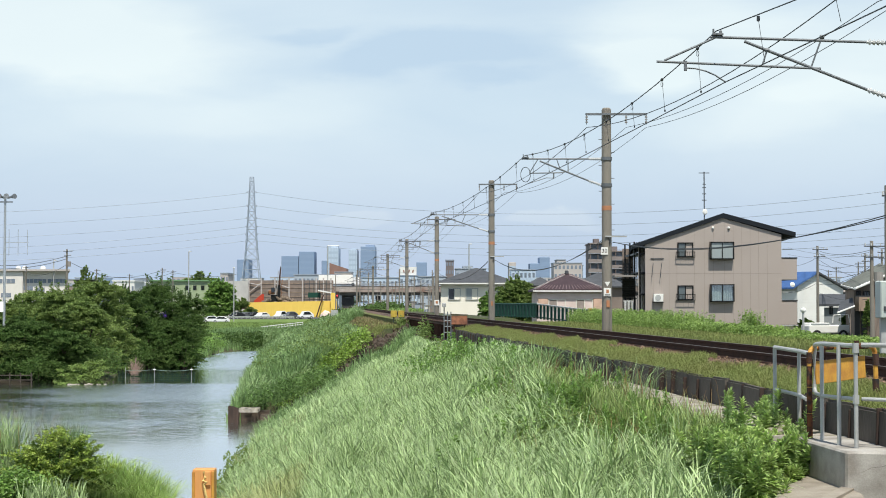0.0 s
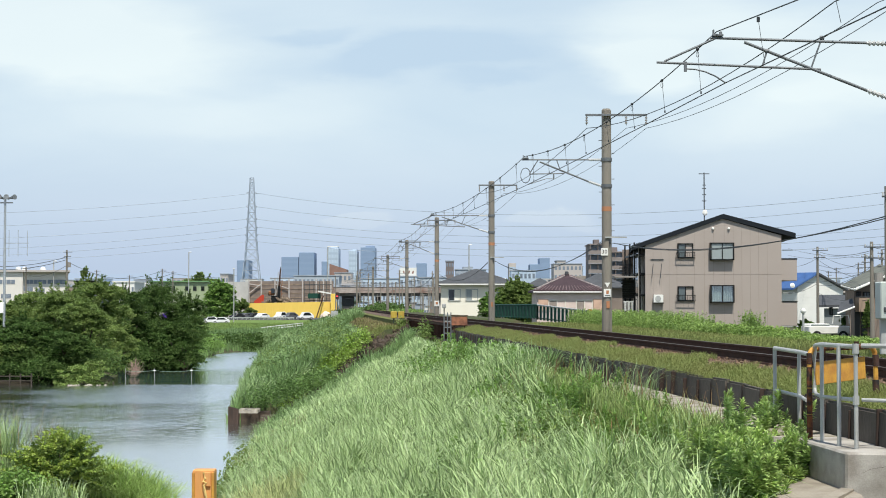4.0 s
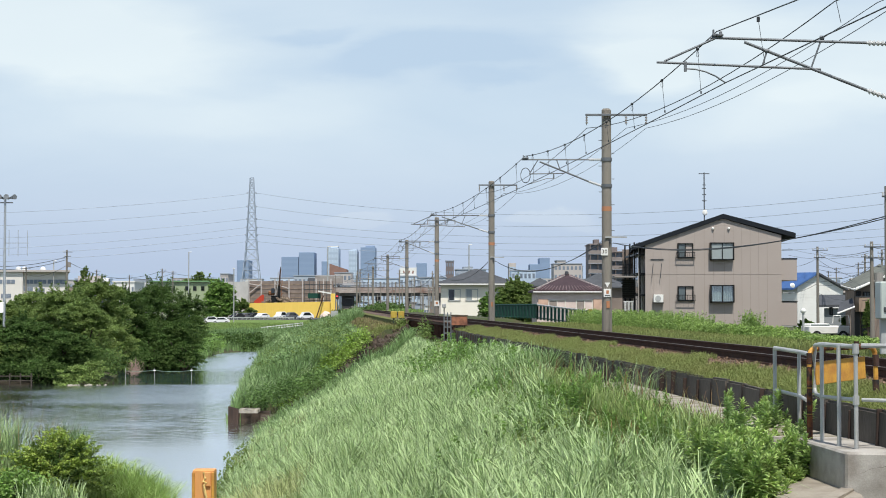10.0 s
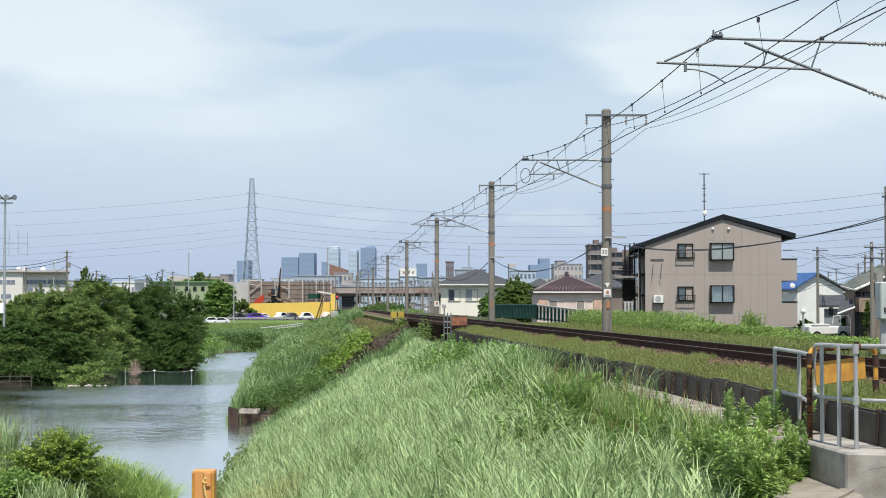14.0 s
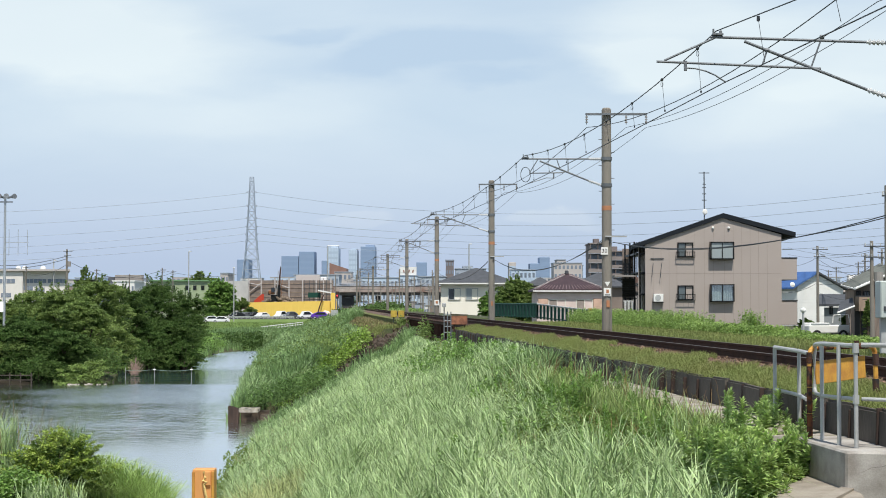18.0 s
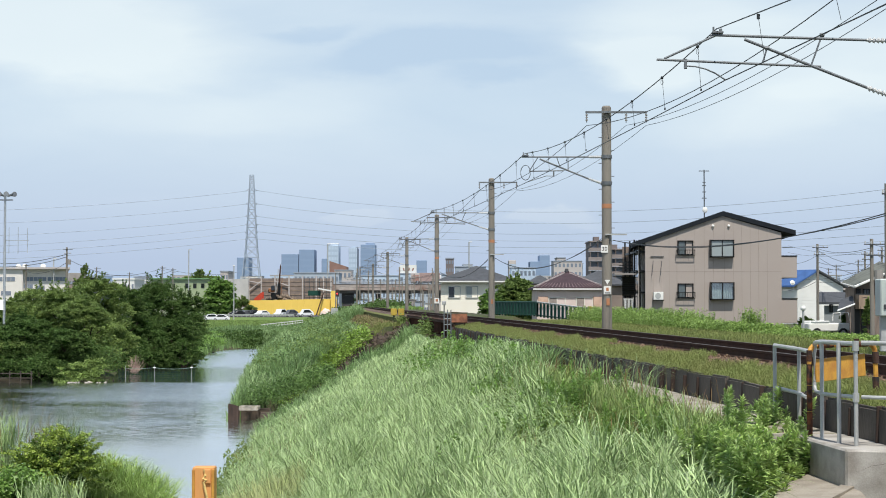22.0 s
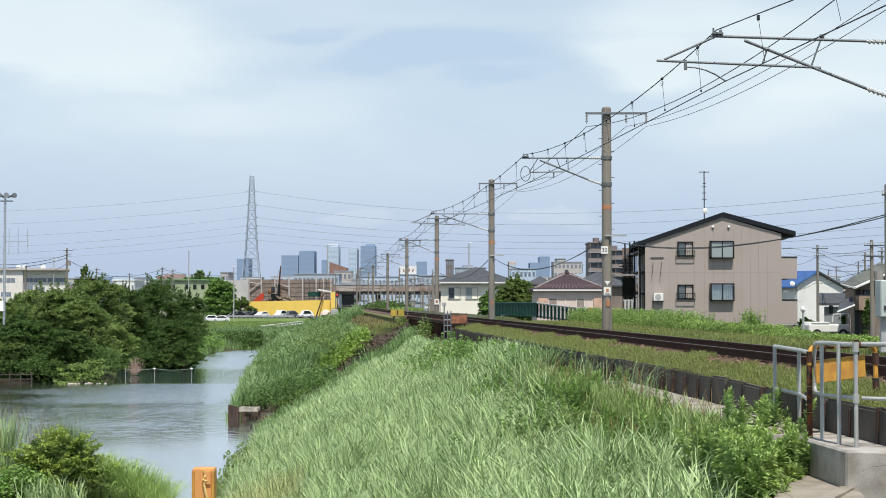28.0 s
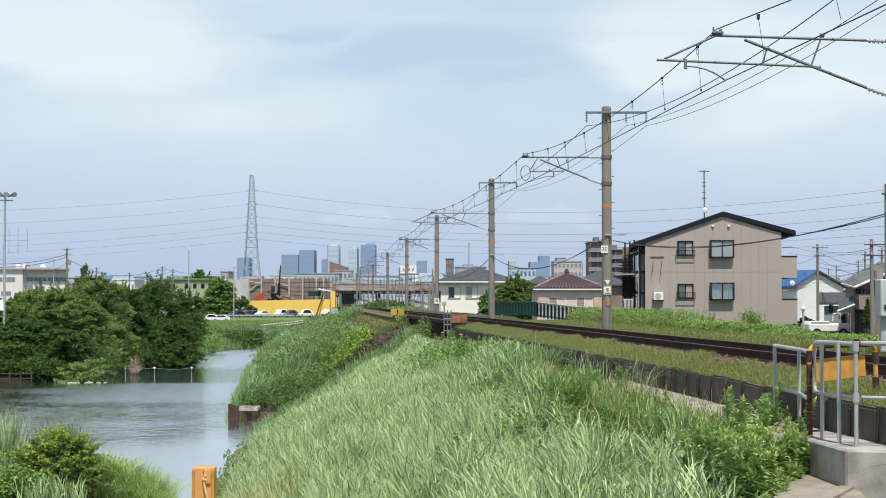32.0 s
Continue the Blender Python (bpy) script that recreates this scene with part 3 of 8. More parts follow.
def poly_mesh(name, verts, quads, tris, mat):
    """A mesh from arrays of four-cornered and three-cornered faces."""
    me = bpy.data.meshes.new(name)
    nq, nt = len(quads), len(tris)
    me.vertices.add(len(verts))
    me.vertices.foreach_set("co", np.ascontiguousarray(verts, dtype=np.float32).ravel())
    me.loops.add(nq * 4 + nt * 3)
    idx = np.concatenate([quads.ravel(), tris.ravel()]) if nt else quads.ravel()
    me.loops.foreach_set("vertex_index", idx.astype(np.int32))
    me.polygons.add(nq + nt)
    start = np.concatenate([np.arange(nq) * 4, nq * 4 + np.arange(nt) * 3]) if nt else np.arange(nq) * 4
    me.polygons.foreach_set("loop_start", start.astype(np.int32))
    me.update(calc_edges=True)
    me.materials.append(mat)
    return me


def blades(name, base, tall, wide, lean, mat, bias=(0.0, 0.0)):
    """Grass: each blade a bent, tapering strip."""
    n = len(base)
    a = rng.uniform(0, 2 * np.pi, n)
    side = np.stack([np.cos(a), np.sin(a), np.zeros(n)], 1) * (wide * rng.uniform(0.6, 1.3, n))[:, None]
    b = rng.uniform(0, 2 * np.pi, n)
    h = tall * rng.uniform(0.6, 1.25, n)
    drift = np.stack([np.cos(b), np.sin(b), np.zeros(n)], 1) * (lean * h * rng.uniform(0.2, 1.0, n))[:, None]
    push = np.zeros((n, 3))
    push[:, :2] = bias
    drift += push * h[:, None]
    up = np.zeros((n, 3))
    up[:, 2] = h
    droop = np.zeros((n, 3))
    droop[:, 2] = np.linalg.norm(drift, axis=1) * 0.5
    v = np.stack([base - side * 0.5, base + side * 0.5,
                  base + up * 0.45 + drift * 0.16 - side * 0.46, base + up * 0.45 + drift * 0.16 + side * 0.46,
                  base + up * 0.82 + drift * 0.52 - droop * 0.3 - side * 0.3, base + up * 0.82 + drift * 0.52 - droop * 0.3 + side * 0.3,
                  base + up + drift - droop], 1).reshape(-1, 3)
    o = np.arange(n)[:, None] * 7
    q = np.concatenate([o + np.array([[0, 1, 3, 2]]), o + np.array([[2, 3, 5, 4]])])
    return poly_mesh(name, v, q, o + np.array([[4, 5, 6]]), mat)


def leaves(name, centre, size, mat, flat=0.5, long=1.8):
    """Loose leaves: each a small four-cornered blade at its own tilt."""
    n = len(centre)
    d = rng.normal(size=(n, 3))
    d[:, 2] *= flat
    d /= np.linalg.norm(d, axis=1)[:, None]
    e = np.cross(d, rng.normal(size=(n, 3)) * np.array([0.5, 0.5, 1.0]))
    e /= np.linalg.norm(e, axis=1)[:, None] + 1e-6
    s = (size * rng.uniform(0.6, 1.4, n))[:, None]
    v = np.stack([centre - d * s * 0.5 * long / 1.4, centre + e * s * 0.36, centre + d * s * 0.5 * long / 1.4, centre - e * s * 0.36], 1).reshape(-1, 3)
    return poly_mesh(name, v, np.arange(n * 4).reshape(-1, 4), np.zeros((0, 3), int), mat)


def on_ground(n, x0, x1, y0, y1, keep=None):
    """Random places on the ground within a stretch of the plan."""
    out = []
    while len(out) < n:
        x, y = rng.uniform(x0, x1), rng.uniform(y0, y1)
        if keep is None or keep(x, y):
            out.append((x, y, height(x, y)))
    return np.array(out)


def clumps(x, y, z, rx, ry, h, count, each, low=0.15, shell=0.55, spreadk=0.2):
    """Leaf places in clumps through an uneven crown."""
    pts = []
    for _ in range(count):
        d = rng.normal(size=3)
        d /= np.linalg.norm(d)
        r = shell + (1 - shell) * rng.random()
        c = np.array([d[0] * rx * r, d[1] * ry * r, h * (0.5 + 0.5 * d[2] * r)])
        if c[2] < low * h:
            c[2] = low * h + rng.random() * 0.1 * h
        k = spreadk * min(rx, h) * rng.uniform(0.6, 1.4)
        p = rng.normal(size=(each, 3)) * np.array([k, k, k * 0.42])
        pts.append(p + c)
    return np.concatenate(pts) + np.array([x, y, z])


def pads(rx, ry, h, n, each, low=0.1, seed=0.0):
    """Leaf places on layered, domed sprays of foliage, as limbs carry them."""
    pts = []
    for _ in range(n):
        zf = low + (0.97 - low) * rng.random() ** 0.85
        r = math.sqrt(max(0.05, 1 - ((zf - 0.42) / 0.60) ** 2)) * (0.45 + 0.5 * rng.random())
        a = rng.uniform(0, 2 * math.pi)
        r *= 1.0 + 0.55 * noise.noise(Vector((math.cos(a) * 1.4 + seed, math.sin(a) * 1.4, zf * 3.0 + seed)))
        c = np.array([math.cos(a) * rx * r, math.sin(a) * ry * r, h * zf])
        pr = rx * rng.uniform(0.20, 0.44)
        k = max(4, each // 28)
        b, q = rng.uniform(0, 2 * np.pi, k), np.sqrt(rng.random(k))
        sub = np.stack([np.cos(b) * q * pr, np.sin(b) * q * pr, 0.30 * pr * (1 - 1.7 * q * q) - 0.08 * pr * rng.random(k)], 1)
        p = np.repeat(sub, 28, axis=0)
        pts.append(c + p + rng.normal(size=p.shape) * np.array([0.12, 0.12, 0.055]) * pr)
    return np.concatenate(pts)


def sprays(n, rx, ry, h, per, seed, low=0.05, k0=0.45, spray=0.075):
    """Leaf places along arching shoots that spread from one root to an uneven dome."""
    own = np.random.default_rng(seed)
    out = []
    for _ in range(n):
        a, e = own.uniform(0, 2 * np.pi), own.uniform(low, 1.0) * np.pi / 2
        r = own.uniform(0.72, 1.12)
        tip = np.array([np.cos(a) * np.cos(e) * rx * r, np.sin(a) * np.cos(e) * ry * r, h * (0.12 + 0.88 * np.sin(e)) * r])
        k = own.uniform(k0, 1.0, per)[:, None]
        bow = np.array([0, 0, 0.16 * h]) * (4 * k * (1 - k))
        flat = own.normal(size=(per, 3)) * np.array([spray, spray, spray * 0.47]) * (1.5 - k)
        out.append(tip[None] * k + bow + flat)
    return np.concatenate(out)


def tree(x, y, z, rx, ry, h, count, each, size, mat, label, limbs=7, shell=0.62, name="tree", fill=0.2):
    t = thing(name, label, "tree", at=(x, y, z))
    bm = bmesh.new()
    tb(bm, (0, 0, -0.3), (0.1 * rx, 0, h * 0.45), 0.045 * h, 8, 0.025 * h)
    part("trunk", bm, BARK, t)
    for i in range(limbs):
        a = 2 * math.pi * i / limbs + 0.4
        p = Vector((0.1 * rx * 0.6, 0, h * (0.2 + 0.03 * i)))
        q = Vector((math.cos(a) * rx * 0.6, math.sin(a) * ry * 0.6, h * (0.5 + 0.25 * ((i * 37) % 10) / 10)))
        part("limb", bar(p, q, 0.018 * h, 6, 0.006 * h), BARK, t)
    me = leaves("crown", np.concatenate([pads(rx, ry, h, int(count * 1.25), each, 0.1, x * 0.37 + y), clumps(0, 0, 0, rx * 0.93, ry * 0.9, h * 0.97, count, int(each * fill), 0.05, 0.6, 0.13),
                                         sprays(60, rx * 1.10, ry * 1.10, h * 1.08, int(each * 0.11), int(abs(x) * 97), 0.28, 0.74, 0.032 * rx)]), size, mat)
    c = new("crown", me)
    c.parent = t
    return t


def weeds(name, places, tall, per, size, mat, label, category="weed", kind="stuff", flower=None):
    """Upright leafy stems, the leaves set along each."""
    pts, bm = [], bmesh.new()
    for i, (x, y, z) in enumerate(places):
        h = tall * rng.uniform(0.55, 1.2)
        lx, ly = rng.normal(size=2) * 0.12 * h
        if i % 3 == 0:
            tb(bm, (x, y, z - 0.05), (x + lx, y + ly, z + h * 0.97), 0.006, 4, 0.003, False)
        k = np.linspace(0.15, 1.0, per) + rng.normal(size=per) * 0.02
        r = size * 0.55 * (1.15 - k)[:, None] + 0.01
        a = rng.uniform(0, 2 * np.pi, per)
        p = np.stack([x + lx * k + np.cos(a) * r[:, 0] * 2, y + ly * k + np.sin(a) * r[:, 0] * 2, z + h * k], 1)
        pts.append(p)
    t = thing(name, label, category, kind=kind)
    part("stem", bm, mat, t)
    f = new("foliage", leaves("foliage", np.concatenate(pts), size, mat, 0.7, 2.4))
    f.parent = t
    return t


def mugwort(name, places, tall, whorls, long, mat, label, category="bush"):
    """Upright shoots: pointed leaves in whorls that spread below and stand up at the tip."""
    a0, b0, w0 = [], [], []
    bm = bmesh.new()
    for i, (x, y, z) in enumerate(places):
        h = tall * rng.uniform(0.66, 1.1) * (1.22 if i % 17 == 0 else 1.0)
        lx, ly = rng.normal() * 0.17 * h, (rng.normal() * 0.17 - 0.22) * h
        if i % 2 == 0:
            tb(bm, (x, y, z - 0.05), (x + lx, y + ly, z + h * 0.97), 0.006, 4, 0.003, False)
        k = np.repeat(np.linspace(0.28, 1.0, whorls) ** 0.8, 6) + rng.normal(size=whorls * 6) * 0.015
        n = len(k)
        az = rng.uniform(0, 2 * np.pi, n)
        up = 1.0 * k ** 3 + rng.normal(size=n) * 0.25
        size = long * (1.2 - 0.5 * k) * rng.uniform(0.7, 1.25, n)
        d = np.stack([np.cos(az) * np.cos(up), np.sin(az) * np.cos(up), np.sin(up)], 1)
        p = np.stack([x + lx * k, y + ly * k, z + h * k], 1)
        a0.append(p)
        b0.append(p + d * size[:, None])
        w0.append(np.stack([-np.sin(az), np.cos(az), rng.normal(size=n) * 0.3], 1) * (size * 0.135)[:, None])
    a0, b0, w0 = np.concatenate(a0), np.concatenate(b0), np.concatenate(w0)
    m = a0 * 0.45 + b0 * 0.55
    b0 = b0 - np.array([0, 0, 0.012])[None]
    v = np.stack([a0, m - w0, b0, m + w0], 1).reshape(-1, 3)
    t = thing(name, label, category, kind="stuff")
    part("stem", bm, mat, t)
    f = new("foliage", poly_mesh("foliage", v, np.arange(len(v)).reshape(-1, 4), np.zeros((0, 3), int), mat))
    f.parent = t
    return t


# ---------------------------------------------------------------- railway
def at_track(y, off, z):
    return (track_x(y) + off, y, z)


def swept(profile, ys, off, z):
    """A strip of one cross-section (sideways, up) laid along the track."""
    bm = bmesh.new()
    rings = [[bm.verts.new(at_track(y, off + px, z + pz)) for px, pz in profile] for y in ys]
    n = len(profile)
    for a, b in zip(rings, rings[1:]):
        for i in range(n):
            bm.faces.new((a[i], a[(i + 1) % n], b[(i + 1) % n], b[i]))
    bm.faces.new(rings[0])
    bm.faces.new(rings[-1][::-1])
    bmesh.ops.recalc_face_normals(bm, faces=bm.faces)
    return bm


ALONG = [float(v) for v in list(range(-30, 130, 4)) + list(range(130, 340, 15))]
track = thing("railway_track", "single railway line with rusty brown rails on stone ballast", "railway track", kind="structure")
RAIL = [(-0.065, -0.15), (0.065, -0.15), (0.06, -0.135), (0.012, -0.12), (0.012, -0.045), (0.033, -0.035), (0.033, 0.0), (-0.033, 0.0), (-0.033, -0.035),
        (-0.012, -0.045), (-0.012, -0.12), (-0.06, -0.135)]
for off in (-0.565, 0.565):
    part("rail", swept(RAIL, ALONG, off, RAIL_Z), RUST, track)
    part("rail_head", swept([(-0.02, 0.004), (0.02, 0.004), (0.02, 0.0), (-0.02, 0.0)], ALONG, off, RAIL_Z), RAILHEAD, track, "worn paler rail top")
GAP0, GAP1 = 66.5, 108.5
for a, b in ((-30, GAP0), (GAP1, 330)):
    ys = [a + (b - a) * i / 40 for i in range(41)]
    part("ballast_bed", swept([(-1.55, -0.45), (-1.1, -0.2), (1.15, -0.2), (2.1, -0.5), (2.1, -0.9), (-1.55, -0.9)], ys, 0, RAIL_Z), BALLAST_BED, track)
for a, b in ((-30, GAP0), (GAP1, 330)):
    ys = [a + (b - a) * i / 60 for i in range(61)]
    part("verge", swept([(-1.82, -0.35), (-1.5, -0.33), (-1.15, -0.27), (-1.15, -1.2), (-1.82, -1.2)], ys, 0, RAIL_Z), THATCH, track, "grassy shoulder of the ballast")
sleeper = box((0, 0, 0), (2.1, 0.22, 0.16), bevel=0.012)
sl = part("sleeper", sleeper, SLEEPER, track)
sl.location = at_track(9.0, 0, RAIL_Z - 0.245)
for i in range(1, 230):
    y = 9.0 + 0.62 * i
    o = new("sleeper", sl.data)
    o.parent, o.location = track, at_track(y, 0, RAIL_Z - 0.245)
    o.rotation_euler = (0, 0, rng.normal() * 0.01)


def stones(n, y0, y1, o0, o1, z0, slope, size):
    v, f = [], []
    for _ in range(n):
        y, o = rng.uniform(y0, y1), rng.uniform(o0, o1)
        c = np.array(at_track(y, o, RAIL_Z + z0 - slope * max(0.0, abs(o) - 1.1)))
        s = size * rng.uniform(0.6, 1.5)
        b = len(v)
        for k in range(6):
            d = np.array([(1, 0, 0), (-1, 0, 0), (0, 1, 0), (0, -1, 0), (0, 0, 1), (0, 0, -1)][k], float)
            v.append(tuple(c + (d + rng.normal(size=3) * 0.28) * s))
        for a, d, e in ((0, 2, 4), (2, 1, 4), (1, 3, 4), (3, 0, 4), (2, 0, 5), (1, 2, 5), (3, 1, 5), (0, 3, 5)):
            f.append((b + a, b + d, b + e))
    return mesh_of("ballast_stones", v, f, BALLAST)


tagged(new("ballast_stones", stones(11000, 14, 66.3, -1.5, 2.1, -0.17, 0.3, 0.035)), "red-brown crushed ballast stones", "ballast", kind="stuff")

# board wall that holds the ballast above the path
wall = thing("retaining_wall", "low retaining wall of dark stained concrete boards", "retaining wall", kind="structure")
panel_mesh = None
for i in range(68):
    y = 9.0 + 0.85 * i
    if panel_mesh is None:
        bm = box((0, 0, 0.36), (0.07, 0.825, 0.86))
        lip = [e for e in bm.edges if all(v.co.z > 0.7 and v.co.x < 0 for v in e.verts)]     # worn top edge
        bmesh.ops.bevel(bm, geom=lip, offset=0.026, segments=2, affect="EDGES")
        ob = part("panel", bm, BOARD, wall)
        panel_mesh = ob.data
    else:
        ob = new("panel", panel_mesh)
        ob.parent = wall
    ob.location = (track_x(y) - 1.93 + rng.normal() * 0.012, y, -0.23 + rng.normal() * 0.013)
    ob.rotation_euler = (rng.normal() * 0.012, rng.normal() * 0.022 + 0.02, 0.08 + rng.normal() * 0.010)
    # added dark strips stand in for the thin dark gaps between boards
    q = part("stake", box((0, 0, 0.36), (0.10, 0.034, 0.87), bevel=0.006), OLD_PILE, wall) if i == 0 else new("stake", gap_strip_mesh)
    if i == 0:
        gap_strip_mesh = q.data
    q.parent, q.location = wall, (track_x(y + 0.42) - 1.96, y + 0.42, -0.27 + rng.normal() * 0.02)
    q.rotation_euler = (rng.normal() * 0.02, 0.04, 0.0)
path = solid("path", swept([(-2.72, -0.6), (-1.99, -0.6), (-1.99, 0.0), (-2.72, 0.0)], [17.3 + i * 1.5 for i in range(9)], 0, 0.20), PATH_CONCRETE,
             "narrow weathered concrete strip below the board wall", "path", kind="structure")

# bridge over the side channel
bridge = thing("railway_bridge", "short rusty steel girder bridge over a side channel", "bridge", kind="structure")
for off in (-0.85, 0.85):
    ys = [GAP0 - 0.5 + (GAP1 - GAP0 + 1.0) * i / 12 for i in range(13)]
    part("girder", swept([(-0.22, 0.0), (0.22, 0.0), (0.22, -0.05), (0.03, -0.05), (0.03, -0.85), (0.2, -0.85), (0.2, -0.9), (-0.2, -0.9),
                          (-0.2, -0.85), (-0.03, -0.85), (-0.03, -0.05), (-0.22, -0.05)], ys, off, RAIL_Z - 0.16), RUST, bridge)
for i in range(21):
    y = GAP0 + 1 + i * 2.0
    part("stiffener", box((track_x(y) - 0.95, y, RAIL_Z - 0.6), (0.16, 0.03, 0.78)), RUST, bridge)
for y in (GAP0 - 1.0, GAP1 + 1.0):
    part("abutment", box((track_x(y), y, -2.4), (4.4, 2.0, 4.9), bevel=0.06), STONE, bridge, "dark masonry abutment")


# ---------------------------------------------------------------- masts and wires of the electric line
# y, x, top, kind of arm, reach of the arm
def insulator(parent, p, r=0.055, n=3, mat=None):
    bm = bmesh.new()
    for k in range(n):
        tb(bm, (p[0], p[1], p[2] - 0.03 - 0.09 * k), (p[0], p[1], p[2] - 0.075 - 0.09 * k), r * 0.75, 10, r)
    tb(bm, (p[0], p[1], p[2] + 0.05), (p[0], p[1], p[2] - 0.09 * n - 0.05), 0.015, 6)
    return part("insulator", bm, mat or PORCELAIN, parent, "ribbed insulator")


def rod_insulator(parent, p, q):
    p, q = Vector(p), Vector(q)
    bm = bmesh.new()
    tb(bm, p, q, 0.03, 8)
    for k in range(7):
        a, b = p.lerp(q, (k + 0.3) / 7.2), p.lerp(q, (k + 0.75) / 7.2)
        tb(bm, a, b, 0.062, 10, 0.042)
    return part("insulator", bm, PORCELAIN, parent, "white ribbed rod insulator")


def mast(x, y, top, arm_left, arm_right, messenger, contact, pull, drop_to=0.98, radius=0.165, orange=True, box_sign=False):
    """A concrete mast with a crossarm for feeders, and a hinged bracket that carries the two wires over the track."""
    base = height(x, y)
    t = thing("catenary_mast", "grey concrete railway mast with an orange band and steel bracket arms", "railway mast", "masts along the line", at=(x, y, base))
    h = top - base
    bm = bmesh.new()
    tb(bm, (0, 0, -0.4), (0, 0, h - 0.06), radius * 1.08, 18, radius)
    tb(bm, (0, 0, h - 0.06), (0, 0, h), radius, 18, radius * 0.75)
    part("pole", bm, POLE, t, "round concrete pole")
    loc = lambda p: (p[0] - x, p[1] - y, p[2] - base)
    if orange:
        part("band", bar((0, 0, 4.86 - base), (0, 0, 5.02 - base), radius * 1.06, 18), ORANGE, t, "faded orange painted band")
        bm = bmesh.new()
        bx(bm, (0.02, -radius * 1.02, 1.62 - base), (0.11, 0.06, 0.24))
        part("paint_patch", bm, ORANGE, t, "faded orange paint patch")
    # feeder crossarm
    z = h - 0.24
    bm = bmesh.new()
    bx(bm, ((arm_left + arm_right) / 2 - x, -radius - 0.04, z), (arm_right - arm_left, 0.08, 0.075), bevel=0.006)
    part("crossarm", bm, ARM_STEEL, t, "galvanised steel crossarm")
    for k in (0.02, 0.66, 0.985):
        insulator(t, (arm_left + (arm_right - arm_left) * k - x, -radius - 0.04, z - 0.04), 0.05, 3, BROWN_PORCELAIN)
    # hinged bracket
    m, c = Vector(loc(messenger)), Vector(loc(contact))
    hz, lz = m.z - 0.06, m.z - drop_to
    root_u, root_l = Vector((-radius, 0, hz - (0.12 if drop_to > 1.2 else 0.0))), Vector((-radius, 0, lz))
    tip = Vector((m.x, 0, hz))
    part("clamp", bar((0, 0, hz - 0.06), (0, 0, hz + 0.06), radius * 1.18, 14), ARM_STEEL, t)
    part("clamp", bar((0, 0, lz - 0.06), (0, 0, lz + 0.06), radius * 1.18, 14), ARM_STEEL, t)
    iu, il = root_u.lerp(tip, 0.17), root_l.lerp(tip, 0.17)
    rod_insulator(t, root_u, iu)
    rod_insulator(t, root_l, il)
    part("top_tube", bar(iu, tip + Vector((-0.12, 0, 0)), 0.027, 8), ARM_STEEL, t)
    knee = root_l.lerp(tip + Vector((0.45, 0, -0.05)), 0.97)
    part("strut", bar(il, knee, 0.03, 8), ARM_STEEL, t)
    rz = hz - 0.5
    if pull:
        e0, e1 = Vector((m.x - 1.17, 0, rz + 0.02)), root_l.lerp(knee, 0.50)
        e1 = Vector((e1.x, 0, rz - 0.12))
        part("steady_tube", bar(e0, e1, 0.024, 8), ARM_STEEL, t)
        part("stay", bar(tip, e0 + Vector((0.15, 0, 0.02)), 0.022, 8), ARM_STEEL, t)
        drop = e0.lerp(e1, 0.175)
        part("bracket_plate", box((drop.x, 0, drop.z - 0.06), (0.06, 0.04, 0.2), bevel=0.008), ARM_STEEL, t)
        bm = bmesh.new()
        pts = [drop + Vector((0, 0, -0.1))] + [Vector((drop.x + (c.x - drop.x) * k, 0, drop.z - 0.1 + (c.z - drop.z + 0.1) * k ** 2.2)) for k in (0.25, 0.5, 0.75, 1.0)]
        part("steady_arm", line(bm, pts, 0.016, 6), ARM_STEEL, t)
    else:
        e0, e1 = Vector((m.x + 0.15, 0, rz)), Vector((m.x + 1.35, 0, rz + 0.02))
        part("steady_tube", bar(e0, e1, 0.02, 8), ARM_STEEL, t)
        part("stay", bar(Vector((m.x + 0.45, 0, hz - 0.02)), e0, 0.016, 6), ARM_STEEL, t)
        part("bracket_plate", box((e0.x + 0.85, 0, rz - 0.09), (0.05, 0.04, 0.2), bevel=0.008), ARM_STEEL, t)
        bm = bmesh.new()
        pts = [Vector((e0.x + 0.85, 0, rz - 0.17)), Vector((e0.x + 0.6, 0, rz - 0.16)), Vector((c.x + 0.1, 0, c.z + 0.03)), c]
        part("steady_arm", line(bm, pts, 0.014, 6), ARM_STEEL, t)
        bm = bmesh.new()
        ring = [Vector((m.x + 0.02 + 0.0, 0, 0)) + Vector((0.17 * math.sin(a), 0, hz - 0.55 + 0.26 * math.cos(a))) for a in [2 * math.pi * k / 14 for k in range(15)]]
        part("jumper_loop", line(bm, ring, 0.013, 5), WIRE, t)
    on_strut = lambda k: root_l + (knee - root_l) * ((k * m.x - root_l.x) / (knee.x - root_l.x))
    if pull:
        low_end = e0 + (e1 - e0) * ((0.76 * m.x - e0.x) / (e1.x - e0.x))
        part("hanger", bar(on_strut(0.733), low_end, 0.017, 6), ARM_STEEL, t)
        part("hanger", bar((0.442 * m.x, 0, hz), on_strut(0.5), 0.017, 6), ARM_STEEL, t)
        for k in (0.442, 0.733):
            p = Vector((0.442 * m.x, 0, hz)) if k < 0.5 else on_strut(k)
            part("clip", bar(p + Vector((-0.04, 0, 0)), p + Vector((0.04, 0, 0)), 0.042, 8), ARM_STEEL, t)
    for k in () if pull else (0.35, 0.72):
        a = Vector((root_u.x + (tip.x - root_u.x) * (0.3 + 0.4 * k), 0, hz))
        b = root_l.lerp(knee, 0.42 + 0.35 * k)
        part("hanger", bar(a, b, 0.016, 6), ARM_STEEL, t)
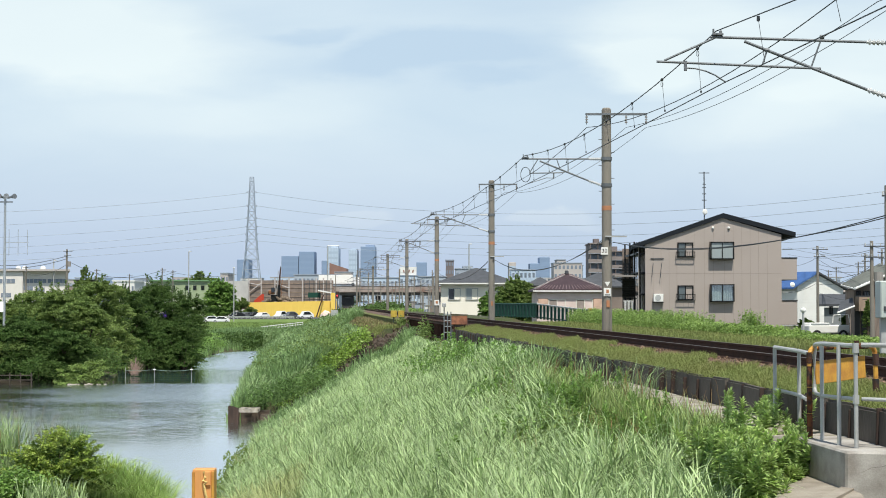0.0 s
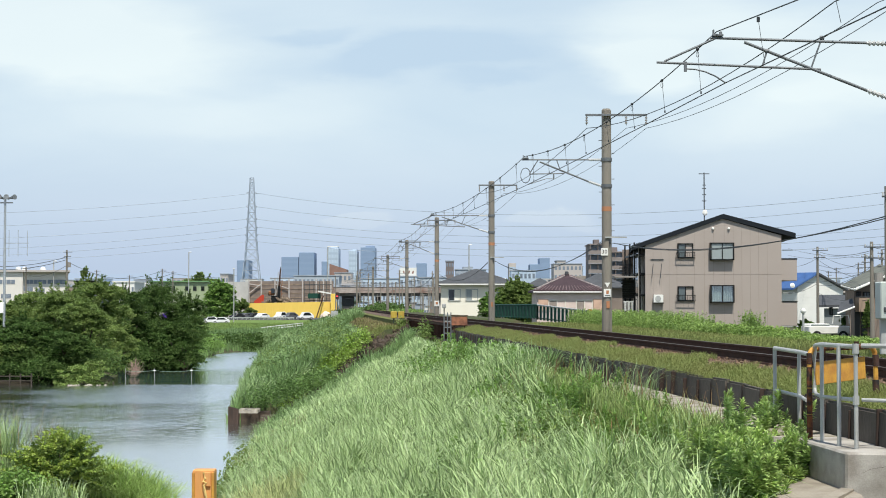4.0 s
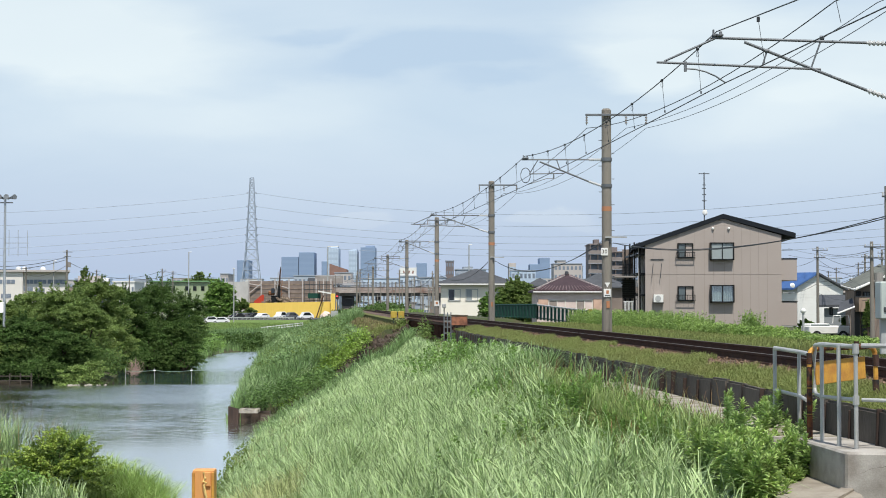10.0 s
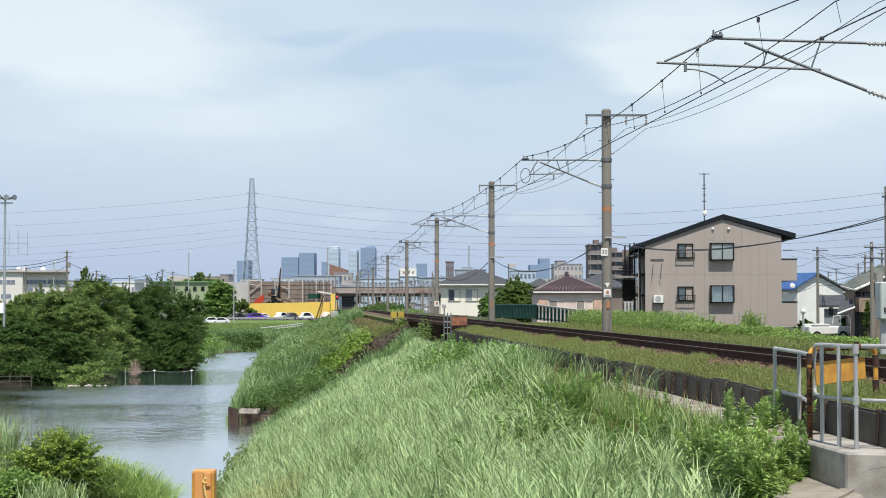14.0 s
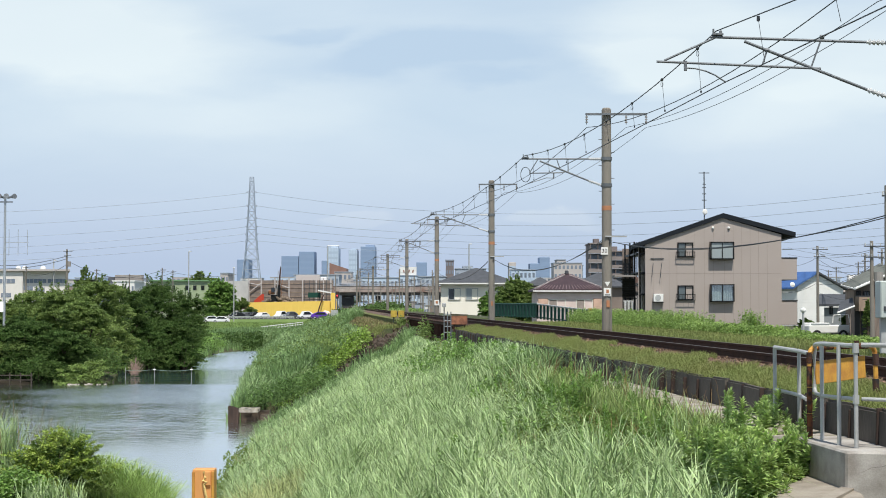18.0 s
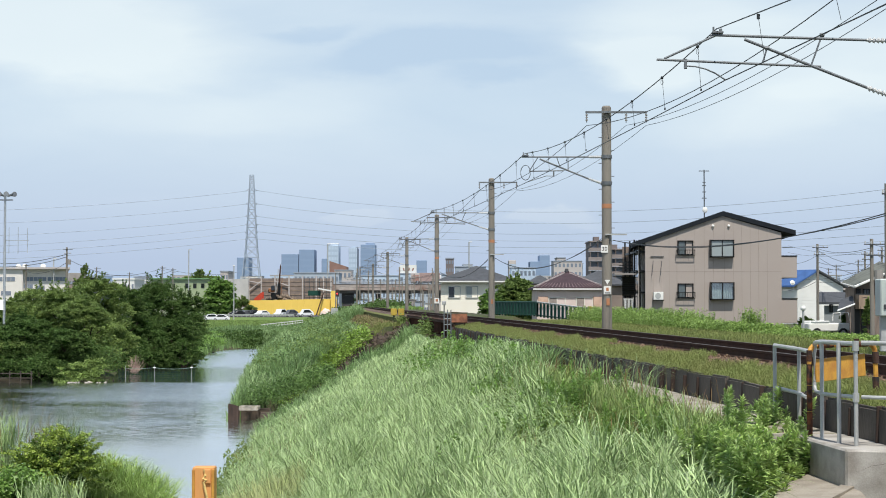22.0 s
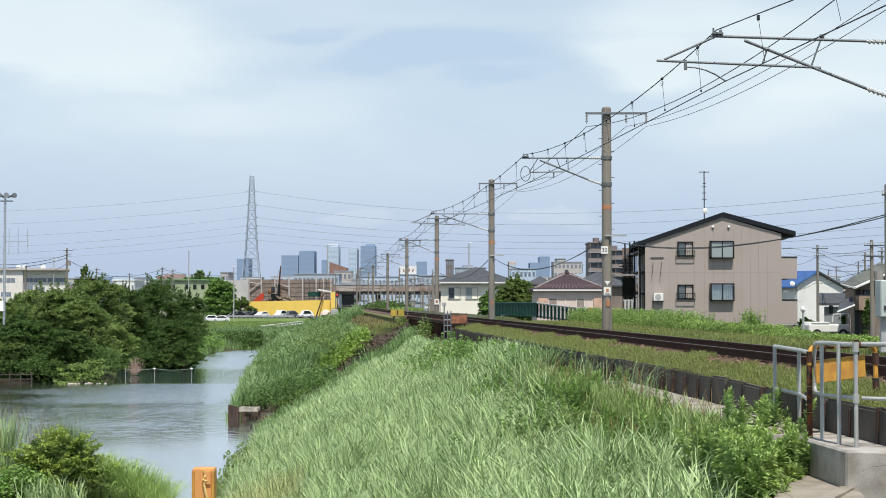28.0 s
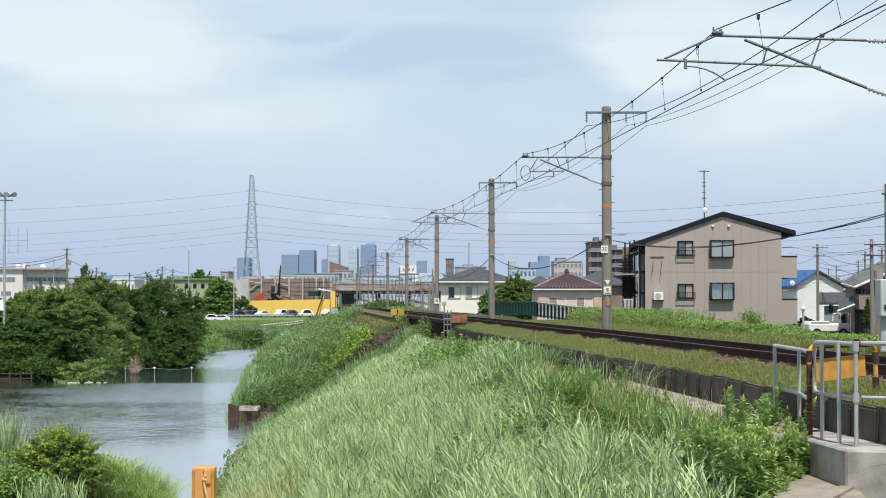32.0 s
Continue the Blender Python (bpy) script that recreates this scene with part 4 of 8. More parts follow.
    bm = bmesh.new()
    bx(bm, (m.x + 0.02, 0, hz + 0.05), (0.22, 0.10, 0.05), bevel=0.012)
    bx(bm, (m.x - 0.06, 0, hz + 0.11), (0.03, 0.06, 0.10), bevel=0.006)
    bx(bm, (m.x + 0.08, 0, hz + 0.09), (0.05, 0.08, 0.07), bevel=0.010)
    part("clamp", bm, ARM_STEEL, t, "wire clamp")
    peg = None                                  # climbing pegs
    for k in range(int((h - 2.2) / 0.45)):
        o = new("step_peg", peg) if peg else part("step_peg", box((0, 0, 0), (0.12, 0.02, 0.02)), DARK_STEEL, t)
        o.parent, o.location, peg = t, ((-1) ** k * (radius + 0.05), 0, 1.9 + 0.45 * k), o.data
    return t


MASTS = [
    # x, y, top, arm left, arm right, messenger, contact, pull-off bracket
    (9.02, 30.7, 8.2, 7.55, 9.25, (5.335, 30.7, 6.894), (5.505, 30.7, 5.953), True, 1.30),
    (5.686, 54.9, 8.435, 4.941, 7.078, (2.85, 54.9, 6.719), (2.947, 54.9, 5.793), False),
    (2.672, 87.0, 8.403, 1.958, 4.07, (-0.591, 87, 6.563), (-0.498, 87, 5.878), True),
    (-0.475, 121.0, 8.266, -1.21, 0.951, (-3.287, 121, 6.448), (-3.2, 121, 5.712), False),
    (-3.657, 160.0, 8.108, -4.4, -2.229, (-6.86, 160, 6.278), (-6.687, 160, 5.534), True),
    (-7.14, 204.0, 7.988, -7.941, -5.537, (-10.493, 204, 6.019), (-10.346, 204, 5.364), False),
    (-11.293, 255.0, 7.658, -12.204, -9.471, (-14.753, 255, 5.746), (-14.57, 255, 5.108), True),
]
for row in MASTS:
    m = mast(*row, orange=row[1] < 130)
# signs on the second mast
x, y = MASTS[1][0], MASTS[1][1] - 0.19
sign = thing("distance_sign", "small white square sign with the number 30 on the mast", "sign", at=(5.587, y, 3.447))
part("plate", box((0, 0, 0), (0.24, 0.015, 0.26), bevel=0.004), WHITE, sign)
for dx, ch in ((-0.05, "3"), (0.05, "0")):
    cu = bpy.data.curves.new("digit", "FONT")
    cu.body, cu.size, cu.align_x, cu.align_y, cu.extrude = ch, 0.19, "CENTER", "CENTER", 0.002
    tmp = bpy.data.objects.new("digit", cu)
    me = bpy.data.meshes.new_from_object(tmp)
    bpy.data.objects.remove(tmp)
    me.materials.append(BLACK_PAINT)
    d = new("digit", me)
    d.parent, d.matrix_local = sign, pose(dx, -0.0105, 0, 90, 0, 0)
warn = thing("warning_sign", "white mast sign with an orange pictogram and a small triangle", "sign", at=(5.685, y, 2.021))
part("plate", box((0, 0, 0), (0.26, 0.015, 0.28), bevel=0.004), WHITE, warn)
part("pictogram", box((0, -0.011, 0.03), (0.09, 0.006, 0.12), bevel=0.002), ORANGE, warn)
part("caption_bar", box((0, -0.011, -0.09), (0.18, 0.006, 0.03)), DARK_STEEL, warn)
bm = bmesh.new()
prism(bm, [(-0.1, 0, 0.36), (0.1, 0, 0.36), (0, 0, 0.2)], (0, 0.012, 0))
part("triangle_plate", bm, WHITE, warn)


def overhead(name, pts, r, label, mat=WIRE):
    return solid(name, line(bmesh.new(), pts, r, 5), mat, label, "wire", "overhead wires")


def chain(points, drops):
    out = [Vector(points[0])]
    for a, b, d in zip(points, points[1:], drops):
        out += sag(a, b, d, 14)[1:]
    return out


mess = [tuple(Vector(r[5]) + Vector((0, 0, 0.06))) for r in MASTS]
cont = [r[6] for r in MASTS]
mess_pts = chain([(7.6, 4.0, 6.55), (6.1, 20.0, 6.14)] + mess, [0.05, 0.0] + [0.5, 0.4, 0.3, 0.3, 0.3, 0.3])
cont_pts = chain([(7.6, 4.0, 5.72), (6.17, 22.05, 5.79)] + cont, [0.0, 0.0] + [0.02] * 6)
overhead("messenger_wire", mess_pts, 0.012, "dark stranded messenger wire over the track")
overhead("contact_wire", cont_pts, 0.0115, "dark contact wire over the track")
for i in range(len(MASTS) - 1):
    a, b, c, d = Vector(mess[i]), Vector(mess[i + 1]), Vector(cont[i]), Vector(cont[i + 1])
    n = 8 if i < 3 else 5
    for k in range(n):
        f = 0.058 + 0.1246 * k if i == 0 else (k + 0.5) / n
        top = a.lerp(b, f) - Vector((0, 0, (0.5 if i == 0 else 0.4 if i == 1 else 0.3) * 4 * f * (1 - f)))
        low = c.lerp(d, f)
        low.x = 0.6 * top.x + 0.4 * low.x
        bm = bmesh.new()
        tb(bm, top, low, 0.005, 5)
        bmesh.ops.create_uvsphere(bm, u_segments=8, v_segments=5, radius=0.035, matrix=Matrix.Translation(top))
        if i < 2:                                   # the eye below the clip
            eye = [top + Vector((0.028 * math.sin(a), 0, -0.10 + 0.06 * math.cos(a))) for a in [2 * math.pi * j / 8 for j in range(9)]]
            line(bm, eye, 0.005, 4)
            tb(bm, low + Vector((0, 0, 0.03)), low - Vector((0, 0, 0.02)), 0.018, 6)
        solid("dropper", bm, WIRE, "thin dropper between messenger and contact wire", "wire", "droppers")
for a, b, top in ((27.6, 5.62, 6.64), (23.6, 5.95, 6.38)):
    bm = bmesh.new()
    tb(bm, (b - 0.09, a, top), (b + 0.02, a, 5.86), 0.005, 5)
    tb(bm, (b - 0.09, a, top + 0.04), (b - 0.09, a, top - 0.05), 0.03, 6)
    solid("dropper", bm, WIRE, "thin dropper between messenger and contact wire", "wire", "droppers")
for k, near, drop in ((0.02, (7.645, 30.7, 7.547), 0.533), (0.66, (8.482, 30.7, 7.527), 0.382), (0.985, (8.66, 30.7, 7.36), 0.33)):
    pts = [(near[0] + 4.0, -20.0, near[2] + 0.1), near] + [(r[3] + (r[4] - r[3]) * k, r[1] - 0.2, r[2] - 0.70) for r in MASTS[1:]]
    overhead("feeder_wire", chain(pts, [0.7, drop] + [0.55] * 6), 0.012 if k < 0.1 else 0.0085, "dark feeder wire slung from mast to mast")
for r0, r1, za, zb, d in ((0, 1, 3.37, 3.75, 0.42), (1, 2, 3.75, 4.0, 0.75), (2, 3, 3.9, 3.9, 0.7), (3, 4, 3.9, 3.9, 0.7)):
    a = (MASTS[r0][0] - 0.2, MASTS[r0][1] - 0.2, za)
    b = (MASTS[r1][0] + 0.2, MASTS[r1][1] - 0.2, zb)
    for e in (0, 0.05):
        overhead("signal_cable", sag((a[0], a[1], a[2] + e), b, d + e, 16), 0.0115, "thick black signal cable between masts")
for r, zz in ((MASTS[1], 3.85), (MASTS[2], 4.1)):
    b = thing("cable_bracket", "short steel bracket that holds a cable on a mast", "bracket", at=(r[0], r[1] - 0.2, zz))
    part("arm", box((0.3, 0, 0.1), (0.75, 0.05, 0.05)), GALV, b)
    part("shackle", bar((0.1, 0, 0.08), (0.1, 0, -0.12), 0.03, 6), DARK_STEEL, b)

# ---------------------------------------------------------------- the concrete end of the path with its railing
block = thing("concrete_abutment", "weathered cast concrete block at the crossing edge", "abutment", kind="structure")
bm = bmesh.new()
prism(bm, [(3.80, 17.3, -1.6), (3.93, 15.5, -1.6), (4.95, 15.25, -1.6), (4.45, 17.3, -1.6)], (0, 0, 1.80))
bmesh.ops.bevel(bm, geom=list(bm.edges), offset=0.02, segments=1, affect="EDGES")
part("block", bm, CONCRETE, block)
bm = bmesh.new()
prism(bm, [(3.66, 17.0, -0.20), (3.92, 16.9, -0.16), (4.0, 15.2, -0.172), (3.6, 12.6, -0.20), (2.45, 12.6, -0.26)], (0, 0, -0.25))
part("apron", bm, WORN_CONCRETE, block, "sloping concrete apron")
bm = bmesh.new()
prism(bm, [(3.91, 15.60, -0.150), (4.00, 15.46, -0.150), (3.42, 14.3, -0.160), (3.32, 14.36, -0.160)], (0, 0, -0.2))
part("kerb", bm, WORN_CONCRETE, block)


bm = bmesh.new()                                 # a wandering crack down the front face
crack = [Vector((3.955 + (4.95 - 3.955) * f, 15.5 - 0.25 * f - 0.004, z)) for f, z in ((0.03, -0.02), (0.12, 0.0), (0.22, 0.05), (0.30, 0.06), (0.45, 0.10), (0.62, 0.115), (0.80, 0.13), (0.97, 0.15))]
line(bm, crack, 0.0018, 4)
part("crack", bm, BLACK_PAINT, block, "thin dark crack")


def pipe_path(pts, r=0.026, bend=0.09):
    """A pipe with rounded corners."""
    out = [Vector(pts[0])]
    for a, b, c in zip(pts, pts[1:], pts[2:]):
        a, b, c = Vector(a), Vector(b), Vector(c)
        p, q = b + (a - b).normalized() * bend, b + (c - b).normalized() * bend
        for k in range(5):
            f = k / 4
            out.append(p * (1 - f) ** 2 + b * 2 * f * (1 - f) + q * f * f)
    out.append(Vector(pts[-1]))
    return line(bmesh.new(), out, r, 10)


rail1 = thing("railing", "galvanised steel pipe railing panel behind the weeds", "railing", "pipe railings", at=(0, 0, 0))
A, B = (4.039, 19.3), (4.178, 18.6)
E = (4.189, 18.1)
part("top_rail", pipe_path([(A[0], A[1], 1.11), (B[0], B[1], 1.085), (E[0], E[1], 1.07)], 0.025), GALV, rail1)
part("mid_rail", pipe_path([(A[0], A[1], 0.60), (B[0], B[1], 0.57), (E[0] - 0.04, E[1], 0.55)], 0.022), GALV, rail1)
for p, zt in ((A, 1.11), (B, 1.08)):
    part("post", bar((p[0], p[1], -0.4), (p[0], p[1], zt), 0.0225, 10), GALV, rail1)
rail2 = thing("railing", "galvanised steel pipe railing on the concrete block", "railing", "pipe railings", at=(0, 0, 0))
C0 = (4.006, 17.1)
POSTS = [(4.002, 16.75), (4.044, 16.2), (4.127, 15.85)]
Q = (4.9, 15.4)
zt, zm = 1.22, 0.69
part("top_rail", pipe_path([(C0[0] + 0.0, C0[1], zm), (C0[0], C0[1], 1.2), (POSTS[0][0], POSTS[0][1], zt), (POSTS[2][0], POSTS[2][1], zt)], 0.025), GALV, rail2)
part("mid_rail", pipe_path([(C0[0], C0[1], zm + 0.1), (C0[0], C0[1], zm - 0.005), (POSTS[0][0], POSTS[0][1], zm - 0.02), (POSTS[2][0], POSTS[2][1], zm)], 0.0205), GALV, rail2)
part("top_rail", pipe_path([(POSTS[2][0] + 0.06, POSTS[2][1], zt + 0.01), (Q[0], Q[1], zt + 0.01)], 0.025), GALV, rail2)
part("mid_rail", pipe_path([(POSTS[2][0] + 0.06, POSTS[2][1], zm), (Q[0], Q[1], zm)], 0.0195), GALV, rail2)
for p in POSTS + [(4.84, 15.4)]:
    part("post", bar((p[0], p[1], 0.18), (p[0], p[1], zt), 0.0215, 10), GALV, rail2)
    if p == POSTS[2]:
        part("collar", bar((p[0], p[1], zt - 0.07), (p[0], p[1], zt + 0.03), 0.033, 10), GALV, rail2)
        part("collar", bar((p[0], p[1], zm - 0.05), (p[0], p[1], zm + 0.04), 0.032, 10), GALV, rail2)

RUSTED = material("rust_eaten_black_paint", (0.045, 0.030, 0.026), 0.85, scale=14, vary=0.34, bump=0.4, spec=0.15, second=(0.28, 0.095, 0.035))
guard = thing("crossing_guard", "rusty yellow and black striped pipe guard with a yellow board", "guard rail", at=(0, 0, 0))
G0, G1 = (3.94, 17.05), (4.851, 17.8)
bm = pipe_path([(G0[0], G0[1], 0.15), (G0[0], G0[1], 1.17), (G1[0], G1[1], 1.17), (G1[0] + 0.02, G1[1], 0.3)], 0.028, 0.12)
part("hoop", bm, SAFETY_YELLOW, guard, "rust-stained yellow pipe")
for a, b in ((0.18, 0.46), (0.47, 0.74), (0.75, 0.97), (1.0, 1.12)):
    part("stripe", bar((G0[0], G0[1], a), (G0[0], G0[1], b), 0.0305, 10), RUSTED, guard, "rusted dark stripe")
for a, b in ((0.62, 0.80), (0.95, 1.08)):
    part("stripe", bar((G1[0] + 0.012, G1[1], a), (G1[0] + 0.006, G1[1], b), 0.0385, 10), BLACK_PAINT, guard, "black painted stripe")
for f0, f1 in ((0.10, 0.34), (0.40, 0.58), (0.64, 0.88)):
    a = Vector((*G0, 1.17)).lerp(Vector((*G1, 1.17)), f0)
    b = Vector((*G0, 1.17)).lerp(Vector((*G1, 1.17)), f1)
    part("stripe", bar(a, b, 0.0310, 10), RUSTED, guard, "black painted stripe")
bm = bmesh.new()
bx(bm, (4.388, 17.5, 0.914), (0.88, 0.025, 0.25), rz=39, bevel=0.006, ry=-3)
part("board", bm, SAFETY_YELLOW, guard, "faded yellow board")
bm = bmesh.new()
for sx in (0.05, 0.6):
    bx(bm, (4.388 + (sx - 0.32) * 0.85, 17.53 + (sx - 0.32) * 0.7, 1.02), (0.05, 0.03, 0.42))
part("hanger", bm, RUST, guard)

stake = thing("timber_post", "ochre square timber post with a rope loop near the standpoint", "post", at=(-1.2, 8.0, height(-1.2, 8.0)))
top = 0.817 - height(-1.2, 8.0)
part("post", box((0, 0, top / 2 - 0.1), (0.109, 0.09, top + 0.2), bevel=0.004), STAKE, stake)
bm = bmesh.new()
line(bm, [(0.004, -0.05, top - 0.01), (0.012, -0.055, top - 0.04), (0.0, -0.055, top - 0.055), (0.016, -0.055, top - 0.062), (0.004, -0.055, top - 0.075), (0.022, -0.055, top - 0.16)], 0.0068, 6)
part("rope", bm, material("pale_rope", (0.80, 0.58, 0.22), 0.9, scale=60, vary=0.3, bump=0.3), stake, "pale yellow knotted rope")
bm = bmesh.new()
bx(bm, (0.022, -0.05, top - 0.045), (0.03, 0.012, 0.07), bevel=0.003)
part("cleat", bm, STAKE, stake)
for sx in (-1, 1):
    part("side_strip", box((sx * 0.049, -0.012, top / 2 - 0.1), (0.014, 0.09, top + 0.18), bevel=0.003), SAFETY_YELLOW, stake, "darker edge strip")

# relay cabinet across the track
cab = thing("relay_cabinet", "pale grey-green steel relay cabinet on two posts", "cabinet", at=(8.443, 30.0, height(8.443, 30.0)))
z0 = height(8.443, 30.0)
part("housing", box((0, 0, 1.714 - z0), (0.407, 0.4, 0.707), bevel=0.02), material("pale_green_enamel", (0.52, 0.58, 0.55), 0.5, scale=2, vary=0.15), cab)
part("post", box((-0.1, 0, 1.094 - z0), (0.13, 0.1, 0.804), bevel=0.01), GALV, cab)
part("post", box((0.06, 0, 1.094 - z0), (0.08, 0.1, 0.804), bevel=0.01), STAKE, cab)
part("handle", box((-0.12, -0.21, 1.543 - z0), (0.05, 0.03, 0.09), bevel=0.008), DARK_STEEL, cab)


# ---------------------------------------------------------------- apartment house beside the line
HY = 102.0
AX0, AX1 = 13.041, 21.83
house = thing("apartment_house", "two-storey apartment house with taupe siding and a dark gable roof", "apartment house", at=(0, 0, 0))
zb, ze0, ze1, za = -0.7, 5.658, 6.059, 7.136
mid = 18.069
bm = bmesh.new()
prism(bm, [(AX0, HY, zb), (AX1, HY, zb), (AX1, HY, ze1), (mid, HY, za), (AX0, HY, ze0)], (1.2, 13.0, 0))
part("wall", bm, SIDING, house)
for xx in (14.061, 15.081, 16.211, 17.449, 18.724, 19.817, 20.910, 14.58, 16.85, 18.15, 19.27, 20.36, 13.55):
    zt = ze0 + (za - ze0) * (xx - AX0) / (mid - AX0) if xx < mid else za + (ze1 - za) * (xx - mid) / (AX1 - mid)
    part("siding_joint", box((xx, HY - 0.003, (zb + zt) / 2), (0.018, 0.012, zt - zb - 0.1)), SEAM, house)
for z in (3.543,):
    part("siding_joint", box(((AX0 + AX1) / 2, HY - 0.003, z), (AX1 - AX0, 0.012, 0.022)), SEAM, house)
# roof: two slabs with a dark verge
for a, b in (((12.167, 5.402), (mid, 7.447)), ((22.731, 6.205), (mid, 7.447))):
    bm = bmesh.new()
    prism(bm, [(a[0], HY - 0.14, a[1]), (b[0], HY - 0.14, b[1]), (b[0], HY - 0.14, b[1] - 0.30), (a[0], HY - 0.14, a[1] - 0.30)], (1.3, 13.8, 0))
    part("roof", bm, ROOF_DARK, house, "charcoal sheet-metal roof slope")


def window(parent, x0, x1, z0, z1, y, bay=0.0, sill=True, pane=None, split=True, frame=None):
    """A sliding window: frame, two panes, optional box bay."""
    fm = frame or FRAME_DARK
    w, h = x1 - x0, z1 - z0
    yy = y - bay
    bm = bmesh.new()
    t = 0.07
    for c, s in (((x0 + t / 2, z0 + h / 2), (t, h)), ((x1 - t / 2, z0 + h / 2), (t, h)), (((x0 + x1) / 2, z1 - t / 2), (w, t)), (((x0 + x1) / 2, z0 + t / 2), (w, t))):
        bx(bm, (c[0], yy - 0.03 + bay / 2, c[1]), (s[0], 0.1 + bay, s[1]))
    fr = part("window_frame", bm, fm, parent, "dark bronze aluminium frame" if fm is FRAME_DARK else "")
    if bay:
        part("bay_floor", box(((x0 + x1) / 2, y - bay / 2, z0 + 0.03), (w, bay, 0.05)), fm, fr)
    for k in range(2):
        cx = x0 + t + (w - 2 * t) * (0.25 + 0.5 * k)
        part("pane", box((cx, yy - 0.01 + 0.02 * k, z0 + h / 2), ((w - 2 * t) / 2 - 0.03, 0.012, h - 2 * t)), pane or GLASS, fr)
    if split:
        part("mullion", box(((x0 + x1) / 2, yy - 0.03, z0 + h / 2), (0.06, 0.05, h - t)), fm, fr)
    return fr


def rail_box(parent, x0, x1, z0, z1, y):
    bm = bmesh.new()
    for z in (z0, z1):
        bx(bm, ((x0 + x1) / 2, y - 0.25, z), (x1 - x0, 0.04, 0.04))
        bx(bm, (x0, y - 0.13, z), (0.04, 0.26, 0.04))
        bx(bm, (x1, y - 0.13, z), (0.04, 0.26, 0.04))
    n = 7
    for k in range(n + 1):
        bx(bm, (x0 + (x1 - x0) * k / n, y - 0.25, (z0 + z1) / 2), (0.025, 0.025, z1 - z0))
    return part("window_rail", bm, FRAME_DARK, parent, "black window guard rail")


for zt, z0, zr in ((5.548, 4.601, 4.929), (2.779, 1.832, 2.196)):
    window(house, 15.118, 16.138, z0, zt, HY)
    rail_box(house, 15.045, 16.211, z0, zr, HY)
for zt, z0 in ((5.584, 4.455), (2.852, 1.723)):
    window(house, 17.194, 18.724, z0, zt, HY, bay=0.30, pane=GLASS_PALE if z0 > 3 else CLEAR_GLASS)
bm = bmesh.new()                                # two drawn curtains with folds, one hanging aside
prev = None
for k in range(61):
    f = k / 60
    x = 17.267 + 1.384 * f
    y = HY - 0.17 + 0.05 * math.sin(f * 60) * (0.35 + 0.65 * (f > 0.5))
    lean = 0.10 * max(0.0, f - 0.82) / 0.18
    cur = bm.verts.new((x, y, 1.78)), bm.verts.new((x - lean, y, 2.80))
    if prev:
        bm.faces.new((prev[0], cur[0], cur[1], prev[1]))
    prev = cur
part("curtain", bm, CURTAIN, house, "white folded curtain behind glass")
# dark sheet imitates the unlit room; no room lies behind the curtain
part("room_back", box((17.959, HY - 0.06, 2.28), (1.384, 0.05, 1.0)), FRAME_DARK, house, "dark sheet standing for the unlit room")
for px in (17.413, 18.433):
    bm = bmesh.new()
    bmesh.ops.create_uvsphere(bm, u_segments=10, v_segments=6, radius=0.09, matrix=pose(px, HY - 0.05, 6.497))
    part("vent_hood", bm, WHITE, house, "white round vent hood")
ac = part("air_conditioner", box((13.843, HY - 0.24, 1.978), (0.619, 0.28, 0.51), bevel=0.02), WHITE, house, "white outdoor air conditioner")
part("fan_grille", bar((13.806, HY - 0.40, 1.978), (13.806, HY - 0.385, 1.978), 0.19, 16), GALV, ac)
part("bracket", box((13.843, HY - 0.2, 1.70), (0.7, 0.36, 0.05)), FRAME_DARK, ac)
bm = bmesh.new()
for px in (13.551, 14.098):
    tb(bm, (px, HY - 0.05, 4.236), (px - 0.11, HY - 0.2, 3.289), 0.02, 5)
bx(bm, (13.806, HY - 0.04, 4.509), (0.85, 0.03, 0.05))
part("old_sign_bracket", bm, DARK_STEEL, house, "thin rods of a removed sign")
# balconies on the far corner
for za0, za1 in ((3.144, 4.528), (0.229, 1.759)):
    b = part("balcony", box((22.36, HY + 3.0, (za0 + za1) / 2), (1.02, 5.6, za1 - za0), bevel=0.02), SIDING, house, "solid taupe balcony parapet")
    part("cap_rail", box((22.36, HY + 3.0, za1 + 0.03), (1.07, 5.65, 0.07)), FRAME_DARK, b)
    part("balcony_door", box((AX1 + 0.3, HY + 3.0, za1 + 0.75), (0.06, 2.4, 1.6)), GLASS_DARK, b)
    part("laundry_frame", box((22.35, HY + 0.5, za1 + 0.6), (0.7, 0.05, 0.06)), GALV, b)
bm = bmesh.new()
bmesh.ops.create_cone(bm, cap_ends=True, segments=14, radius1=0.17, radius2=0.05, depth=0.08, matrix=pose(22.571, 102.12, 2.851, 70, 0, 10))
part("dish_antenna", bm, WHITE, house, "white dish antenna")
# stair side
for z in (0.834, 2.207, 3.58, 4.844):
    part("landing", box((12.889, HY + 4.0, z), (0.743, 6.5, 0.12)), FRAME_DARK, house, "dark steel outer corridor")
for px in (12.517, 12.851, 13.186):
    for yy in (1.5, 4.0, 6.8):
        part("corridor_post", box((px, HY + yy, (zb + ze0) / 2), (0.1, 0.1, ze0 - zb)), FRAME_DARK, house)
for i in range(12):
    part("stair_tread", box((12.257, HY + 1.8 + 0.24 * i, 1.947 + 0.21 * i), (0.891, 0.28, 0.05)), FRAME_DARK, house)
for k in range(9):
    part("louvre", box((12.08, HY + 1.2, 2.06 + 0.14 * k), (0.78, 0.05, 0.115), rx=18), FRAME_DARK, house, "black screen slat")
part("louvre_back", box((12.08, HY + 1.32, 2.62), (0.74, 0.03, 1.22)), ROOF_DARK, house)
